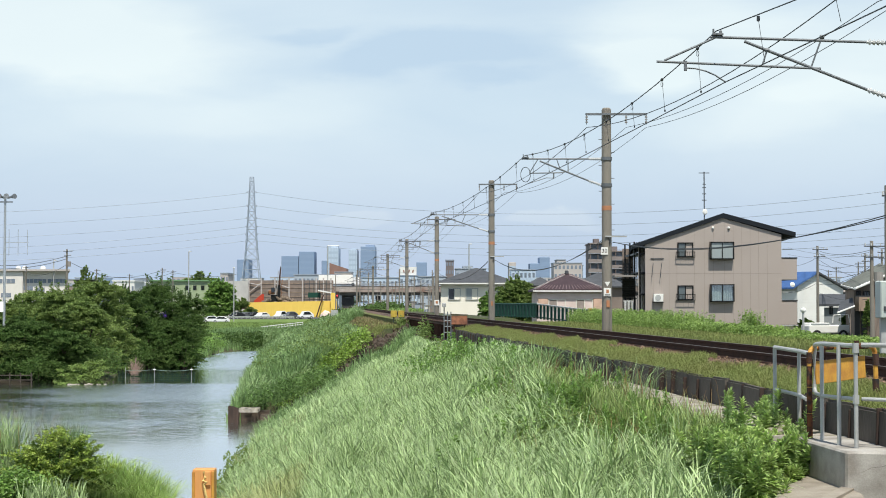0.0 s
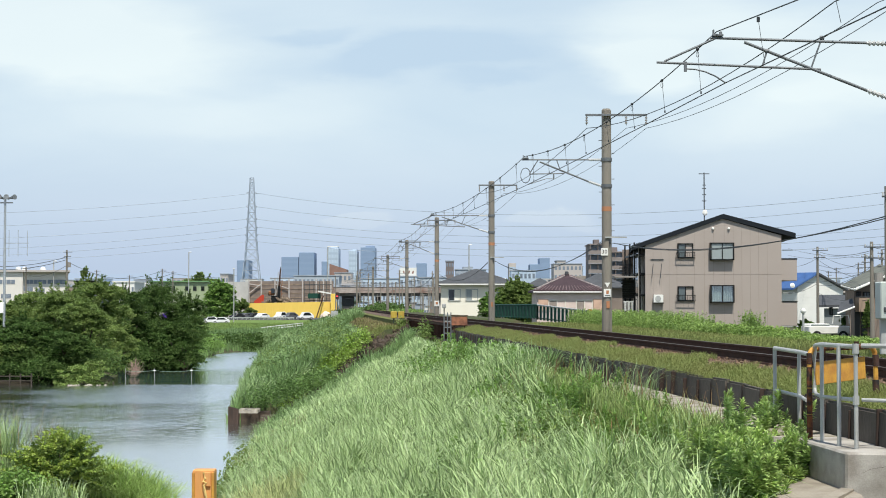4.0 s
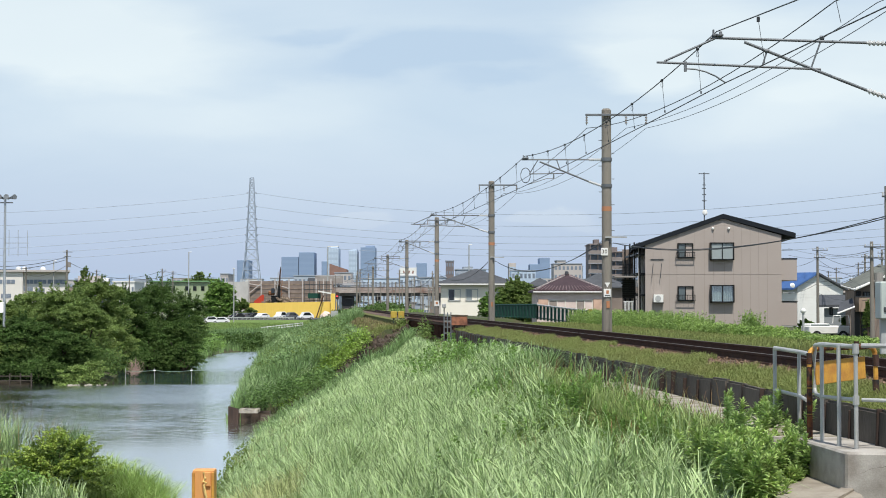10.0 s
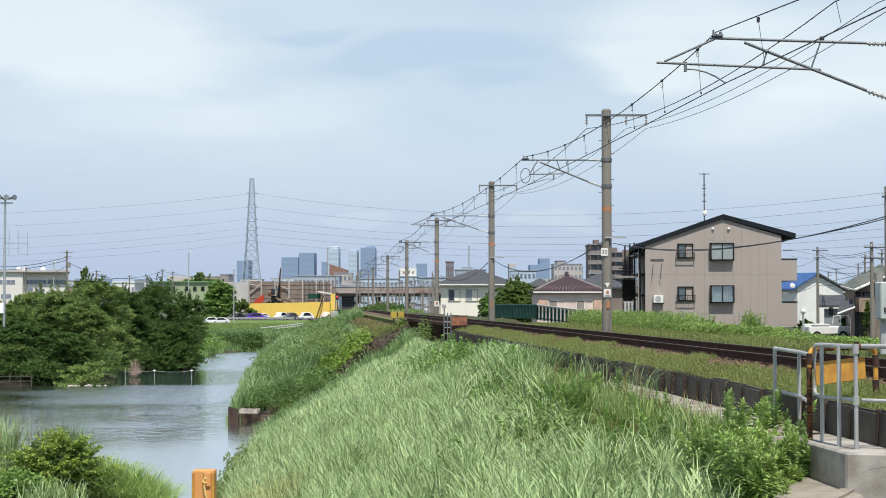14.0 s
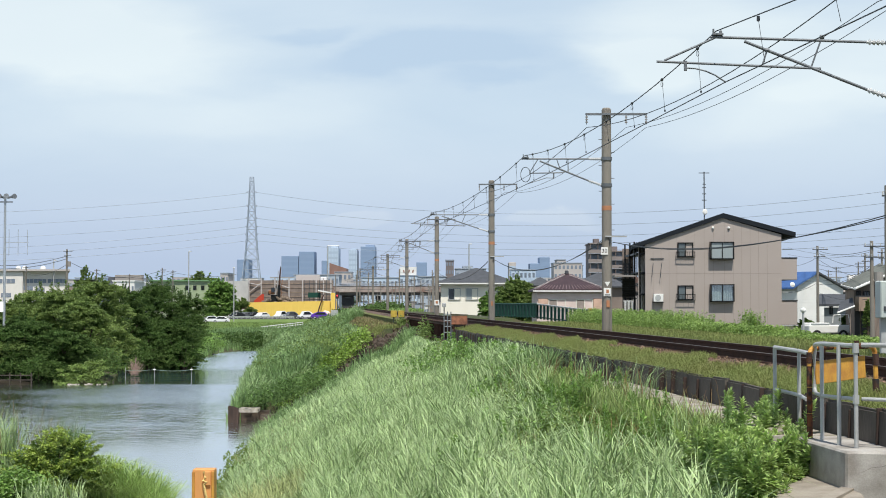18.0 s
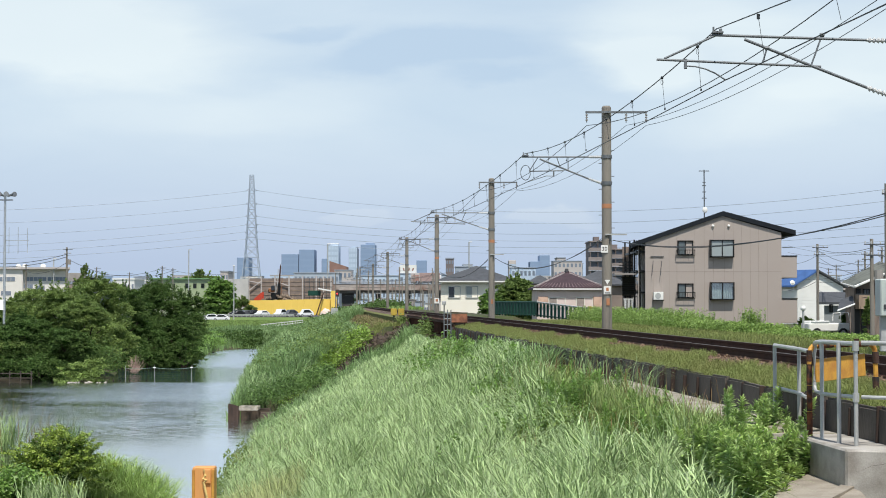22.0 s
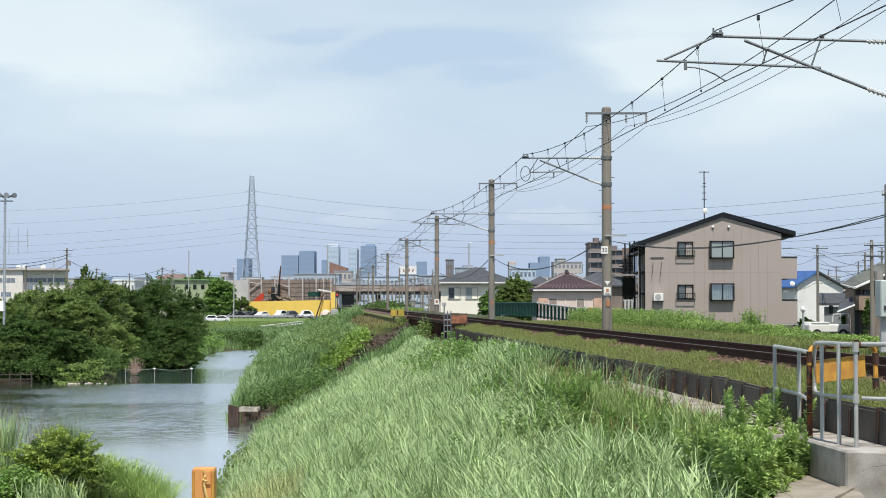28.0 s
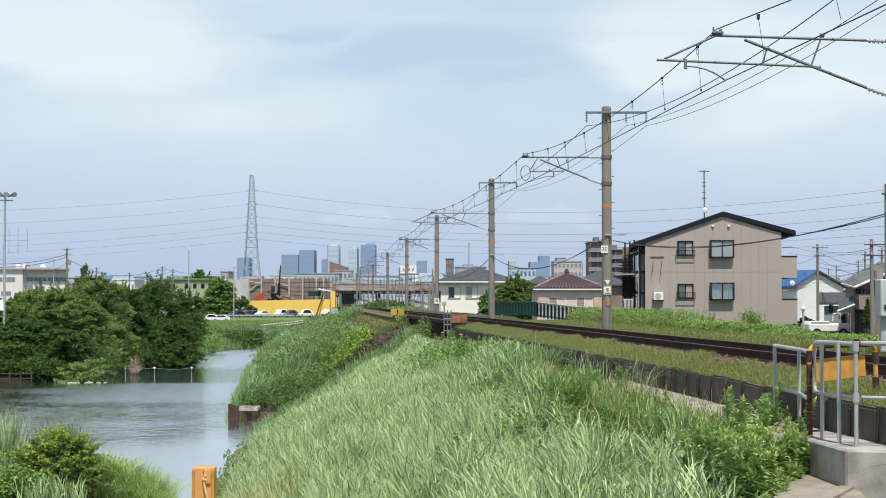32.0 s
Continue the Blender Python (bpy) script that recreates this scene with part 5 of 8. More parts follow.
part("landing_roof", box((11.85, HY + 1.6, 3.40), (1.45, 2.2, 0.10)), GREY_SHEET, house, "thin grey landing roof")
for px in (11.9, 12.06):
    part("rail_post", box((px, HY + 0.7, 3.8), (0.05, 0.05, 0.9)), FRAME_DARK, house)
# panel added behind the posts; its brown stands for the dark of the corridor
part("corridor_back", box((12.78, HY + 7.4, 2.6), (0.75, 0.06, 5.6)), BROWN_SHEET, house, "brown backing panel added to fill the dark corridor")
for k in range(4):
    part("drain_pipe", bar((12.52 + 0.17 * k, HY + 0.12 + 0.5 * k, zb), (12.52 + 0.17 * k, HY + 0.12 + 0.5 * k, ze0 - 0.1), 0.035, 6), GREY_SHEET if k % 2 else FRAME_DARK, house)
for k in range(7):
    part("baluster", box((11.78 + 0.09 * k, HY + 0.9, 1.46), (0.035, 0.03, 0.62)), WHITE, house, "white stair baluster")
part("hand_rail", box((12.05, HY + 0.9, 1.78), (0.66, 0.04, 0.05)), WHITE, house)

# roof antenna
bm = bmesh.new()
xx = 17.197
tb(bm, (xx, 104, za - 0.2), (xx, 104, 10.282), 0.04, 6)
for z, w in ((10.207, 0.7), (9.461, 0.2), (9.237, 0.25), (8.827, 0.25), (8.417, 0.3)):
    bx(bm, (xx, 104, z), (w, 0.05, 0.05))
part("antenna", bm, DARK_STEEL, house, "thin roof antenna mast")
bm = bmesh.new()
bmesh.ops.create_uvsphere(bm, u_segments=10, v_segments=6, radius=0.2, matrix=pose(xx + 0.03, 103.9, 7.635) @ Matrix.Diagonal((0.9, 0.3, 1, 1)))
part("dish_antenna", bm, WHITE, house)


# ---------------------------------------------------------------- other houses
def hip_roof(x0, x1, y0, y1, z0, z1, over=0.6, ridge=0.35, thick=0.15):
    bm = bmesh.new()
    x0, x1, y0, y1 = x0 - over, x1 + over, y0 - over, y1 + over
    w, d = x1 - x0, y1 - y0
    if w >= d:
        r0, r1 = (x0 + d * 0.5, (y0 + y1) / 2, z1), (x1 - d * 0.5, (y0 + y1) / 2, z1)
    else:
        r0, r1 = ((x0 + x1) / 2, y0 + w * 0.5, z1), ((x0 + x1) / 2, y1 - w * 0.5, z1)
    c = [bm.verts.new(p) for p in ((x0, y0, z0), (x1, y0, z0), (x1, y1, z0), (x0, y1, z0))]
    lo = [bm.verts.new((v.co.x, v.co.y, z0 - thick)) for v in c]
    a, b = bm.verts.new(r0), bm.verts.new(r1)
    if w >= d:
        fs = [(c[0], c[1], b, a), (c[1], c[2], b), (c[2], c[3], a, b), (c[3], c[0], a)]
    else:
        fs = [(c[0], c[1], a), (c[1], c[2], b, a), (c[2], c[3], b), (c[3], c[0], a, b)]
    for f in fs:
        bm.faces.new(f)
    for i in range(4):
        bm.faces.new((c[i], lo[i], lo[(i + 1) % 4], c[(i + 1) % 4]))
    bm.faces.new(lo)
    bmesh.ops.recalc_face_normals(bm, faces=bm.faces)
    return bm


def gable_roof(x0, x1, y0, y1, z0, z1, over=0.5, thick=0.18, along="y", skew=0.0):
    """Two slopes as one slab, the ridge along y or along x."""
    bm = bmesh.new()
    if along == "y":
        m = (x0 + x1) / 2
        k = (z1 - z0) / (m - x0)
        pts = [(x0 - over, y0 - over, z0 - over * k), (m, y0 - over, z1), (x1 + over, y0 - over, z0 - over * k), (x1 + over, y0 - over, z0 - over * k - thick),
               (m, y0 - over, z1 - thick), (x0 - over, y0 - over, z0 - over * k - thick)]
        prism(bm, pts, (skew, y1 - y0 + 2 * over, 0))
    else:
        m = (y0 + y1) / 2
        k = (z1 - z0) / (m - y0)
        pts = [(x0 - over, y0 - over, z0 - over * k), (x0 - over, m, z1), (x0 - over, y1 + over, z0 - over * k), (x0 - over, y1 + over, z0 - over * k - thick),
               (x0 - over, m, z1 - thick), (x0 - over, y0 - over, z0 - over * k - thick)]
        prism(bm, pts, (x1 - x0 + 2 * over, skew, 0))
    return bm


def tile_rows(parent, x0, x1, y0, y1, z0, z1, n, mat, slope_top):
    """Raised tile ribs down the front slope of a roof."""
    bm = bmesh.new()
    for i in range(n + 1):
        f = i / n
        xa = x0 + (x1 - x0) * f
        xb = slope_top[0] + (slope_top[1] - slope_top[0]) * f
        tb(bm, (xa, y0, z0 + 0.03), (xb, y1, z1 + 0.03), 0.05, 5)
    return part("tile_rib", bm, mat, parent)


# white house behind the bridge
D = 162.0
wh = thing("white_house", "white two-storey house with a grey hip roof", "house", at=(0, 0, 0))
x0, x1 = -0.231, 7.174
ze = 3.731
part("wall", box(((x0 + x1) / 2, D + 4.5, (ze - 2.9) / 2), (x1 - x0, 9.0, ze + 2.9)), WARM_WHITE, wh, "off-white rendered wall")
part("roof", hip_roof(x0, x1, D, D + 9, ze, 5.324, 0.6), SLATE, wh, "grey slate-coloured hip roof")
part("gutter", box(((x0 + x1) / 2, D - 0.62, ze - 0.1), (x1 - x0 + 1.2, 0.12, 0.14)), WHITE, wh)
for a, b, p in ((0.521, 1.794, GLASS_DARK), (2.314, 3.587, GLASS_PALE), (5.496, 6.654, GLASS_PALE)):
    window(wh, a, b, 1.939, 3.153, D, pane=p, frame=GALV)

# pink house
D = 140.0
pk = thing("pink_house", "faded pink house with a maroon tiled hip roof", "house", at=(0, 0, 0))
x0, x1 = 8.3, 14.1
ze = 2.799
part("wall", box(((x0 + x1) / 2, D + 4, (ze - 1.6) / 2), (x1 - x0, 8.0, ze + 1.6)), PINK, pk, "faded pink rendered wall")
part("roof", hip_roof(x0, x1, D, D + 8, ze, 4.22, 0.35), MAROON, pk, "maroon glazed tile roof")
TILE_RIB = material("maroon_tile_ridge", (0.155, 0.105, 0.108), 0.55, scale=3, vary=0.3, bump=0.2, grain=14)
tile_rows(pk, x0 - 0.3, x1 + 0.3, D - 0.36, D + 3.75, ze + 0.03, 4.22, 20, TILE_RIB, (11.2 - 0.35, 11.2 + 0.35))
part("gutter", box(((x0 + x1) / 2, D - 0.4, ze - 0.1), (x1 - x0 + 0.7, 0.1, 0.12)), WHITE, pk)
part("ridge_tile", bar((11.263, 143.2, 4.271), (11.263, 145.5, 4.271), 0.16, 8), MAROON, pk)
HIP_TILE = material("mortared_hip_tile", (0.30, 0.27, 0.265), 0.7, scale=6, vary=0.5, bump=0.3, second=(0.10, 0.08, 0.08))
part("ridge_end", box((11.2, 143.3, 4.42), (0.34, 0.2, 0.34), bevel=0.06), SLATE, pk, "dark ornamental ridge end")
for px in (8.05, 14.35):
    part("hip_tile", bar((px, D - 0.3, ze + 0.08), (11.2, 143.6, 4.24), 0.10, 6), HIP_TILE, pk, "pale mortared hip tiles")
for a, b in ((8.42, 9.28), (13.3, 14.08)):
    part("shutter_box", box(((a + b) / 2, D - 0.06, 1.55), (b - a, 0.12, 1.0), bevel=0.01), material("faded_orange_panel", (0.62, 0.42, 0.32), 0.8, scale=2, vary=0.2), pk, "faded orange shutter box")
for a, b in ((9.32, 10.85), (11.75, 13.26)):
    window(pk, a, b, 1.051, 2, D, frame=CREAM, pane=material("closed_shutter", (0.33, 0.28, 0.25), 0.7, scale=3, vary=0.2))
# dark tiled roofs behind the pink house
for xa, xb, zt, zz, dd in ((13.430, 18.283, 4.754, 3.343, 158), (5.711, 7.029, 5.457, 4.725, 205), (10.586, 12.961, 4.771, 3.821, 190)):
    h2 = thing("tiled_house", "house with a dark grey tiled roof", "house", "roofs behind the line", at=(0, 0, 0))
    # wall made dark brown to stand for the shadow between the houses
    part("wall", box(((xa + xb) / 2, dd + 4, (zz - 2.8) / 2), (xb - xa, 7, zz + 2.8)), BROWN_SHEET, h2)
    part("roof", hip_roof(xa, xb, dd + 0.5, dd + 7.5, zz, zt, 0.5), SLATE, h2)

# houses on the far right
D = 150.0
bl = thing("white_house", "white clapboard house with one blue and one grey roof slope", "house", at=(0, 0, 0))
x0, x1, xm = 33.589, 37.929, 35.518
ze0, ze1, zt = 3.309, 3.095, 4.434
back = (-5.5, 8.0, 0)
bm = bmesh.new()
prism(bm, [(x0, D, -0.6), (x1, D, -0.6), (x1, D, ze1), (xm, D, zt), (x0, D, ze0)], back)
part("wall", bm, WHITE, bl, "white lapped boards")
for k in range(13):
    z = 0.1 + 0.27 * k
    if z < ze0 - 0.1:
        part("board_lap", box(((x0 + x1) / 2, D - 0.004, z), (x1 - x0, 0.01, 0.02)), WHITE, bl)
for xa, za2, mat, lab in ((x0 - 0.5, ze0 - 0.35, BLUE_ROOF, "blue sheet roof slope"), (x1 + 0.4, ze1 - 0.22, SLATE, "grey roof slope with a dark verge")):
    bm = bmesh.new()
    prism(bm, [(xa, D - 0.35, za2 + 0.16), (xm, D - 0.35, zt + 0.2), (xm, D - 0.35, zt + 0.04), (xa, D - 0.35, za2)], (-5.9, 8.7, 0))
    part("roof_slope", bm, mat, bl, lab)
D = 122.0
gh = thing("small_grey_house", "small grey house with a dark lean-to roof", "house", at=(0, 0, 0))
x0, x1 = 29.367, 31.284
def sheared(bm, y0, k):
    """A house set askew: its sides run back at a slant."""
    for v in bm.verts:
        v.co.x += (v.co.y - y0) * k
    return bm


part("wall", sheared(box(((x0 + x1) / 2, D + 2, 0.214), (x1 - x0, 4, 3.05 - 0.9)), D, 0.25), material("grey_render", (0.25, 0.27, 0.28), 0.85, scale=1, vary=0.2), gh)
part("roof", sheared(gable_roof(x0, x1, D, D + 4, 1.694, 2.346, 0.4, along="x"), D, 0.25), SLATE, gh)
window(gh, 29.759, 30.021, 0.78, 1.389, D)
D = 95.0
rh = thing("brown_house", "brown house with a weathered green-grey roof and balcony", "house", at=(0, 0, 0))
x0, x1 = 24.157, 29.043
BROWN_RENDER = material("brown_render", (0.24, 0.19, 0.16), 0.85, scale=1, vary=0.25)
TAN = material("tan_balcony", (0.33, 0.24, 0.18), 0.8, scale=1, vary=0.15)
# the ridge runs back to the left; the gable end turns to the right
eave_f, eave_b, ridge_b, ridge_f = Vector((23.92, 92.0, 2.563)), Vector((25.21, 100.0, 2.857)), Vector((27.88, 101.0, 4.19)), Vector((26.59, 93.0, 3.60))
bm = bmesh.new()
prism(bm, [eave_f, eave_b, ridge_b, ridge_f], (0, 0, -0.13))
part("roof", bm, material("mossy_roof", (0.17, 0.18, 0.155), 0.8, scale=1.5, vary=0.3, bump=0.3), rh, "weathered green-grey roof slope")
bm = bmesh.new()
prism(bm, [ridge_f, ridge_b, ridge_b + Vector((3.4, 0.4, -1.25)), ridge_f + Vector((3.4, 0.4, -1.25))], (0, 0, -0.13))
part("roof", bm, SLATE, rh, "far roof slope")
for k in range(1, 7):                           # courses of the roof sheets
    a, b = eave_f.lerp(ridge_f, k / 7), eave_b.lerp(ridge_b, k / 7)
    part("roof_course", bar(a, b, 0.022, 5), SLATE, rh)
part("fascia", bar(eave_f + Vector((-0.02, -0.03, -0.1)), ridge_f + Vector((-0.02, -0.03, -0.1)), 0.075, 6), WHITE, rh, "white verge board")
part("gutter", bar(eave_f + Vector((-0.05, 0, -0.08)), eave_b + Vector((-0.05, 0, -0.08)), 0.05, 6), WHITE, rh)
bm = bmesh.new()
prism(bm, [(24.22, 93.2, -0.9), (30.2, 94.0, -0.9), (30.2, 94.0, 2.3), (26.65, 93.5, 3.35), (24.22, 93.2, 2.45)], (1.2, 6.8, 0))
part("wall", bm, BROWN_RENDER, rh, "brown rendered wall")
part("balcony", box((24.72, 92.75, 1.60), (0.92, 0.9, 0.86), bevel=0.02), TAN, rh, "tan balcony parapet")
part("balcony_cap", box((24.72, 92.75, 2.05), (0.96, 0.94, 0.05)), DARK_STEEL, rh)
window(rh, 24.32, 24.58, 1.95, 2.38, 93.2)
window(rh, 24.75, 25.15, 1.85, 2.36, 93.24)
bm = bmesh.new()
prism(bm, [(22.80, 91.6, 1.13), (23.89, 91.9, 1.52), (24.10, 93.2, 1.98), (23.40, 93.2, 1.72)], (0, 0, -0.08))
part("porch_roof", bm, SLATE, rh, "dark lean-to porch roof")
part("porch_fascia", bar((22.80, 91.57, 1.08), (23.89, 91.87, 1.47), 0.05, 6), WHITE, rh)
part("porch_post", box((23.66, 92.0, 0.25), (0.06, 0.06, 2.1)), BROWN_RENDER, rh)
for px, w in ((24.36, 0.30), (24.86, 0.50)):
    part("door", box((px, 93.17, 0.35), (w, 0.08, 1.9)), FRAME_DARK, rh)

# parked white pickup and street lamp behind the weeds
truck = thing("pickup_truck", "white pickup truck with a tubular rack behind the weeds", "truck", at=(23.419, 97.0, height(23.419, 97.0) - 0.02), turn=6)
z0 = 0.0
part("body", box((0, 0, 0.6), (2.6, 1.5, 0.5), bevel=0.06), WHITE, truck)
part("cab", box((-0.55, 0, 0.86), (1.3, 1.4, 0.26), bevel=0.1), WHITE, truck)
part("windscreen", box((-0.55, -0.02, 0.90), (1.15, 1.42, 0.12), bevel=0.03), GLASS_PALE, truck)
bm = bmesh.new()
line(bm, [(0.2, -0.7, 1.0), (0.25, -0.7, 1.45), (1.2, -0.7, 1.5), (1.3, -0.7, 1.0)], 0.04, 6)
line(bm, [(0.7, -0.7, 1.0), (0.7, -0.7, 1.47)], 0.04, 6)
part("rack", bm, WHITE, truck, "white tube rack")
for sx in (-0.8, 0.85):
    for sy in (-0.7, 0.7):
        w = part("wheel", bar((sx, sy - 0.08, 0.28), (sx, sy + 0.08, 0.28), 0.28, 14), TYRE, truck)
        part("rim", bar((sx, sy - 0.085, 0.28), (sx, sy + 0.085, 0.28), 0.15, 10), GALV, w)


def lamp_post(x, y, z0, z1, label, globe=True, r=0.05, arm=0.0):
    t = thing("street_lamp", label, "street lamp", at=(x, y, z0))
    part("pole", bar((0, 0, 0), (0, 0, z1 - z0), r, 8), GALV, t)
    bm = bmesh.new()
    if globe:
        bmesh.ops.create_uvsphere(bm, u_segments=12, v_segments=8, radius=0.12, matrix=pose(0, 0, z1 - z0))
    else:
        bx(bm, (arm, 0, z1 - z0 + 0.05), (max(0.5, abs(arm) * 2), 0.25, 0.15), bevel=0.04)
    part("lamp_head", bm, WHITE, t, "white lamp head")
    return t


lamp_post(15.925, 70.0, height(15.925, 70), 1.325, "slim grey lamp post with a white globe")


# ---------------------------------------------------------------- utility poles and their wires on the right
def utility_pole(x, y, z0, z1, label, arms=((0.3, 1.6), (0.9, 1.2)), r=0.16, can=False, mat=POLE):
    t = thing("utility_pole", label, "utility pole", "utility poles", at=(x, y, z0))
    h = z1 - z0
    part("pole", bar((0, 0, -0.3), (0, 0, h), r, 10, r * 0.7), mat, t)
    for dz, w in arms:
        a = part("crossarm", box((0.12 * w, -r, h - dz), (w * 0.8, 0.06, 0.06)), DARK_STEEL, t)
        for k in (-0.45, -0.2, 0.2, 0.45):
            part("insulator", bar((w * (0.12 + 0.8 * k), -r, h - dz + 0.03), (w * (0.12 + 0.8 * k), -r, h - dz + 0.17), 0.035, 6), PORCELAIN, a)
    if can:
        part("transformer", bar((0.35, -0.1, h - 2.4), (0.35, -0.1, h - 1.7), 0.24, 10), GREY_SHEET, t, "grey pole transformer")
    return t


for x, d, z, can in ((30.782, 130, 6.339, False), (23.312, 86, 5.029, True), (45.354, 170, 6.993, False), (41.625, 150, 6.739, False), (60.375, 230, 7.646, False), (77.943, 320, 8.279, False), (74.571, 300, 8.507, False)):
    utility_pole(x, d, -0.7, z, "grey concrete utility pole with crossarms and many wires", can=can, r=0.13)
for p, q, s in (
        ((43.643, 200, 6.507), (30.921, 130, 5.504), 0.4),
        ((30.921, 130, 5.736), (26.229, 90, 4.093), 0.7),
        ((30.921, 130, 5.921), (23.374, 86, 4.568), 0.3),
        ((30.921, 130, 5.179), (25.063, 86, 2.817), 0.5),
        ((30.550, 140, 2.550), (30.921, 130, 3.414), 0.2),
        ((30.921, 130, 3.182), (23.374, 86, 3.739), 0.4),
        ((30.921, 130, 2.486), (23.374, 86, 1.896), 0.3),
        ((23.374, 86, 4.721), (21.400, 70, 4.600), 0.3),
        ((48.007, 220, 8.407), (45.900, 170, 7.114), 0.6),
        ((30.921, 130, 4.807), (45.293, 170, 6.264), 0.5),
        ((39.600, 180, 4.414), (23.374, 86, 3.493), 0.5),
        ((52.371, 240, 10.050), (42.000, 150, 6.096), 0.5),
        ((30.921, 130, 4.436), (42.000, 150, 5.293), 0.5),
):
    solid("street_cable", line(bmesh.new(), sag(p, q, s, 10), 0.016, 4), WIRE, "thin dark street cable", "wire", "street cables")
# dark pole head at the edge
utility_pole(16.864, 60.0, 0.0, 6.113, "dark utility pole with a switch box", arms=((0.4, 0.8),), r=0.13)

# green fence on the path bridge behind the track
fence = thing("green_fence", "dark green steel fence on a small road bridge", "fence", at=(0, 0, 0))
FP = [((4.511, 142, 1.549), (4.509, 142, 0.384)), ((7.987, 134, 1.554), (7.985, 134, 0.312)), ((10.689, 117, 1.108), (10.686, 117, 0.023))]
for (ta, ba), (tb2, bb), n, w in ((FP[0], FP[1], 14, 0.10), (FP[1], FP[2], 13, 0.16)):
    ta, ba, tb2, bb = Vector(ta), Vector(ba), Vector(tb2), Vector(bb)
    part("top_rail", bar(ta, tb2, 0.07, 6), GREEN_PAINT if w < 0.12 else GALV, fence)
    part("bottom_rail", bar(ba.lerp(ta, 0.12), bb.lerp(tb2, 0.12), 0.05, 6), GREEN_PAINT, fence)
    for k in range(n + 1):
        f = k / n
        part("post", box(tuple((ta.lerp(tb2, f) + ba.lerp(bb, f)) / 2), (w, 0.12, (ta - ba).length)), GREEN_PAINT, fence)
    if w < 0.12:
        for k in range(n):
            a, b = (k + 0.08) / n, (k + 0.92) / n
            bm = bmesh.new()
            prism(bm, [tuple(ba.lerp(bb, a) + Vector((0, 0, 0.1))), tuple(ba.lerp(bb, b) + Vector((0, 0, 0.1))), tuple(ta.lerp(tb2, b) - Vector((0, 0, 0.06))), tuple(ta.lerp(tb2, a) - Vector((0, 0, 0.06)))], (0, 0.03, 0))
            part("panel", bm, GREEN_PAINT, fence)
    else:
        for k in range(n * 3):
            f = k / (n * 3)
            part("baluster", bar(ba.lerp(bb, f), ta.lerp(tb2, f), 0.018, 4), GALV, fence)
part("end_post", box((10.803, 116, 0.699), (0.25, 0.25, 1.1)), SAFETY_YELLOW, fence, "yellow striped end post")
bm = bmesh.new()
a, b = Vector((9.493, 100, 1.151)), Vector((10.177, 97, 1.166))
tb(bm, a, b, 0.035, 6)
for k in range(4):
    p = a.lerp(b, k / 3)
    tb(bm, p, p - Vector((0, 0, 0.95)), 0.03, 6)
solid("grey_railing", bm, GALV, "short grey pipe railing by the mast", "railing")

# equipment at the bridge
RUST_ORANGE = material("rusted_orange_steel", (0.33, 0.135, 0.075), 0.8, scale=5, vary=0.45, bump=0.3, second=(0.14, 0.06, 0.04))
sig = thing("orange_equipment_box", "rusty orange steel box beside the bridge", "equipment box", at=(0.672, 65, 0.746))
part("box", box((0, 0, 0.2), (0.65, 0.4, 0.371), bevel=0.02), RUST_ORANGE, sig)
part("lid", box((0, 0, 0.42), (0.696, 0.44, 0.03)), RUST, sig)
for dx in (-0.22, 0.22):
    part("leg", box((dx, 0, -0.2), (0.05, 0.3, 0.5)), RUST, sig)
lad = thing("steel_ladder", "grey steel access ladder at the bridge end", "ladder", at=(0.197, 69, 0.322))
for sx in (-0.15, 0.0, 0.15):
    part("stile", box((sx, 0, 0.3), (0.045, 0.05, 1.3)), ARM_STEEL, lad)
for k in range(4):
    part("rung", box((0, 0, 0.05 + 0.26 * k), (0.32, 0.03, 0.03)), GALV, lad)
OCHRE = material("yellow_enamel", (0.46, 0.33, 0.05), 0.6, scale=4, vary=0.3, bump=0.05, second=(0.30, 0.20, 0.05))
for px in (-3.480, -2.960):
    b = thing("yellow_marker_box", "yellow trackside instrument box on a short post", "instrument box", "trackside boxes", at=(px, 112.0, 0.292))
    part("post", box((0, 0, 0.2), (0.12, 0.12, 0.6)), DARK_STEEL, b)
    part("box", box((0, 0, 0.58), (0.44, 0.4, 0.48), bevel=0.03), OCHRE, b)
part_box = thing("lantern_stub", "small grey trackside lamp on a post", "signal lamp", at=(0.084, 118, 0.893))
part("post", bar((0, 0, 0), (0, 0, 0.5), 0.05, 6), DARK_STEEL, part_box)
part("lamp", box((0, 0, 0.6), (0.3, 0.25, 0.32), bevel=0.05), GALV, part_box)


# ---------------------------------------------------------------- distance: hills, towers, pylon


# ridge backdrop, self-lit in haze blue
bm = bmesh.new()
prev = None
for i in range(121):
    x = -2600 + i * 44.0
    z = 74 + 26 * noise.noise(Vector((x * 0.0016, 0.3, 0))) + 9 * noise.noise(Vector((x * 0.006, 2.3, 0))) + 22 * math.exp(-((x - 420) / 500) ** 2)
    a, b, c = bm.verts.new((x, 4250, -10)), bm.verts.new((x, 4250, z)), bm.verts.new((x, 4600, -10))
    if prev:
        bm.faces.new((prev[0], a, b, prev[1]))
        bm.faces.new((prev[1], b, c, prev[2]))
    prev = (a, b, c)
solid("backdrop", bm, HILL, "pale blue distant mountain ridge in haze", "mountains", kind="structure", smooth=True)


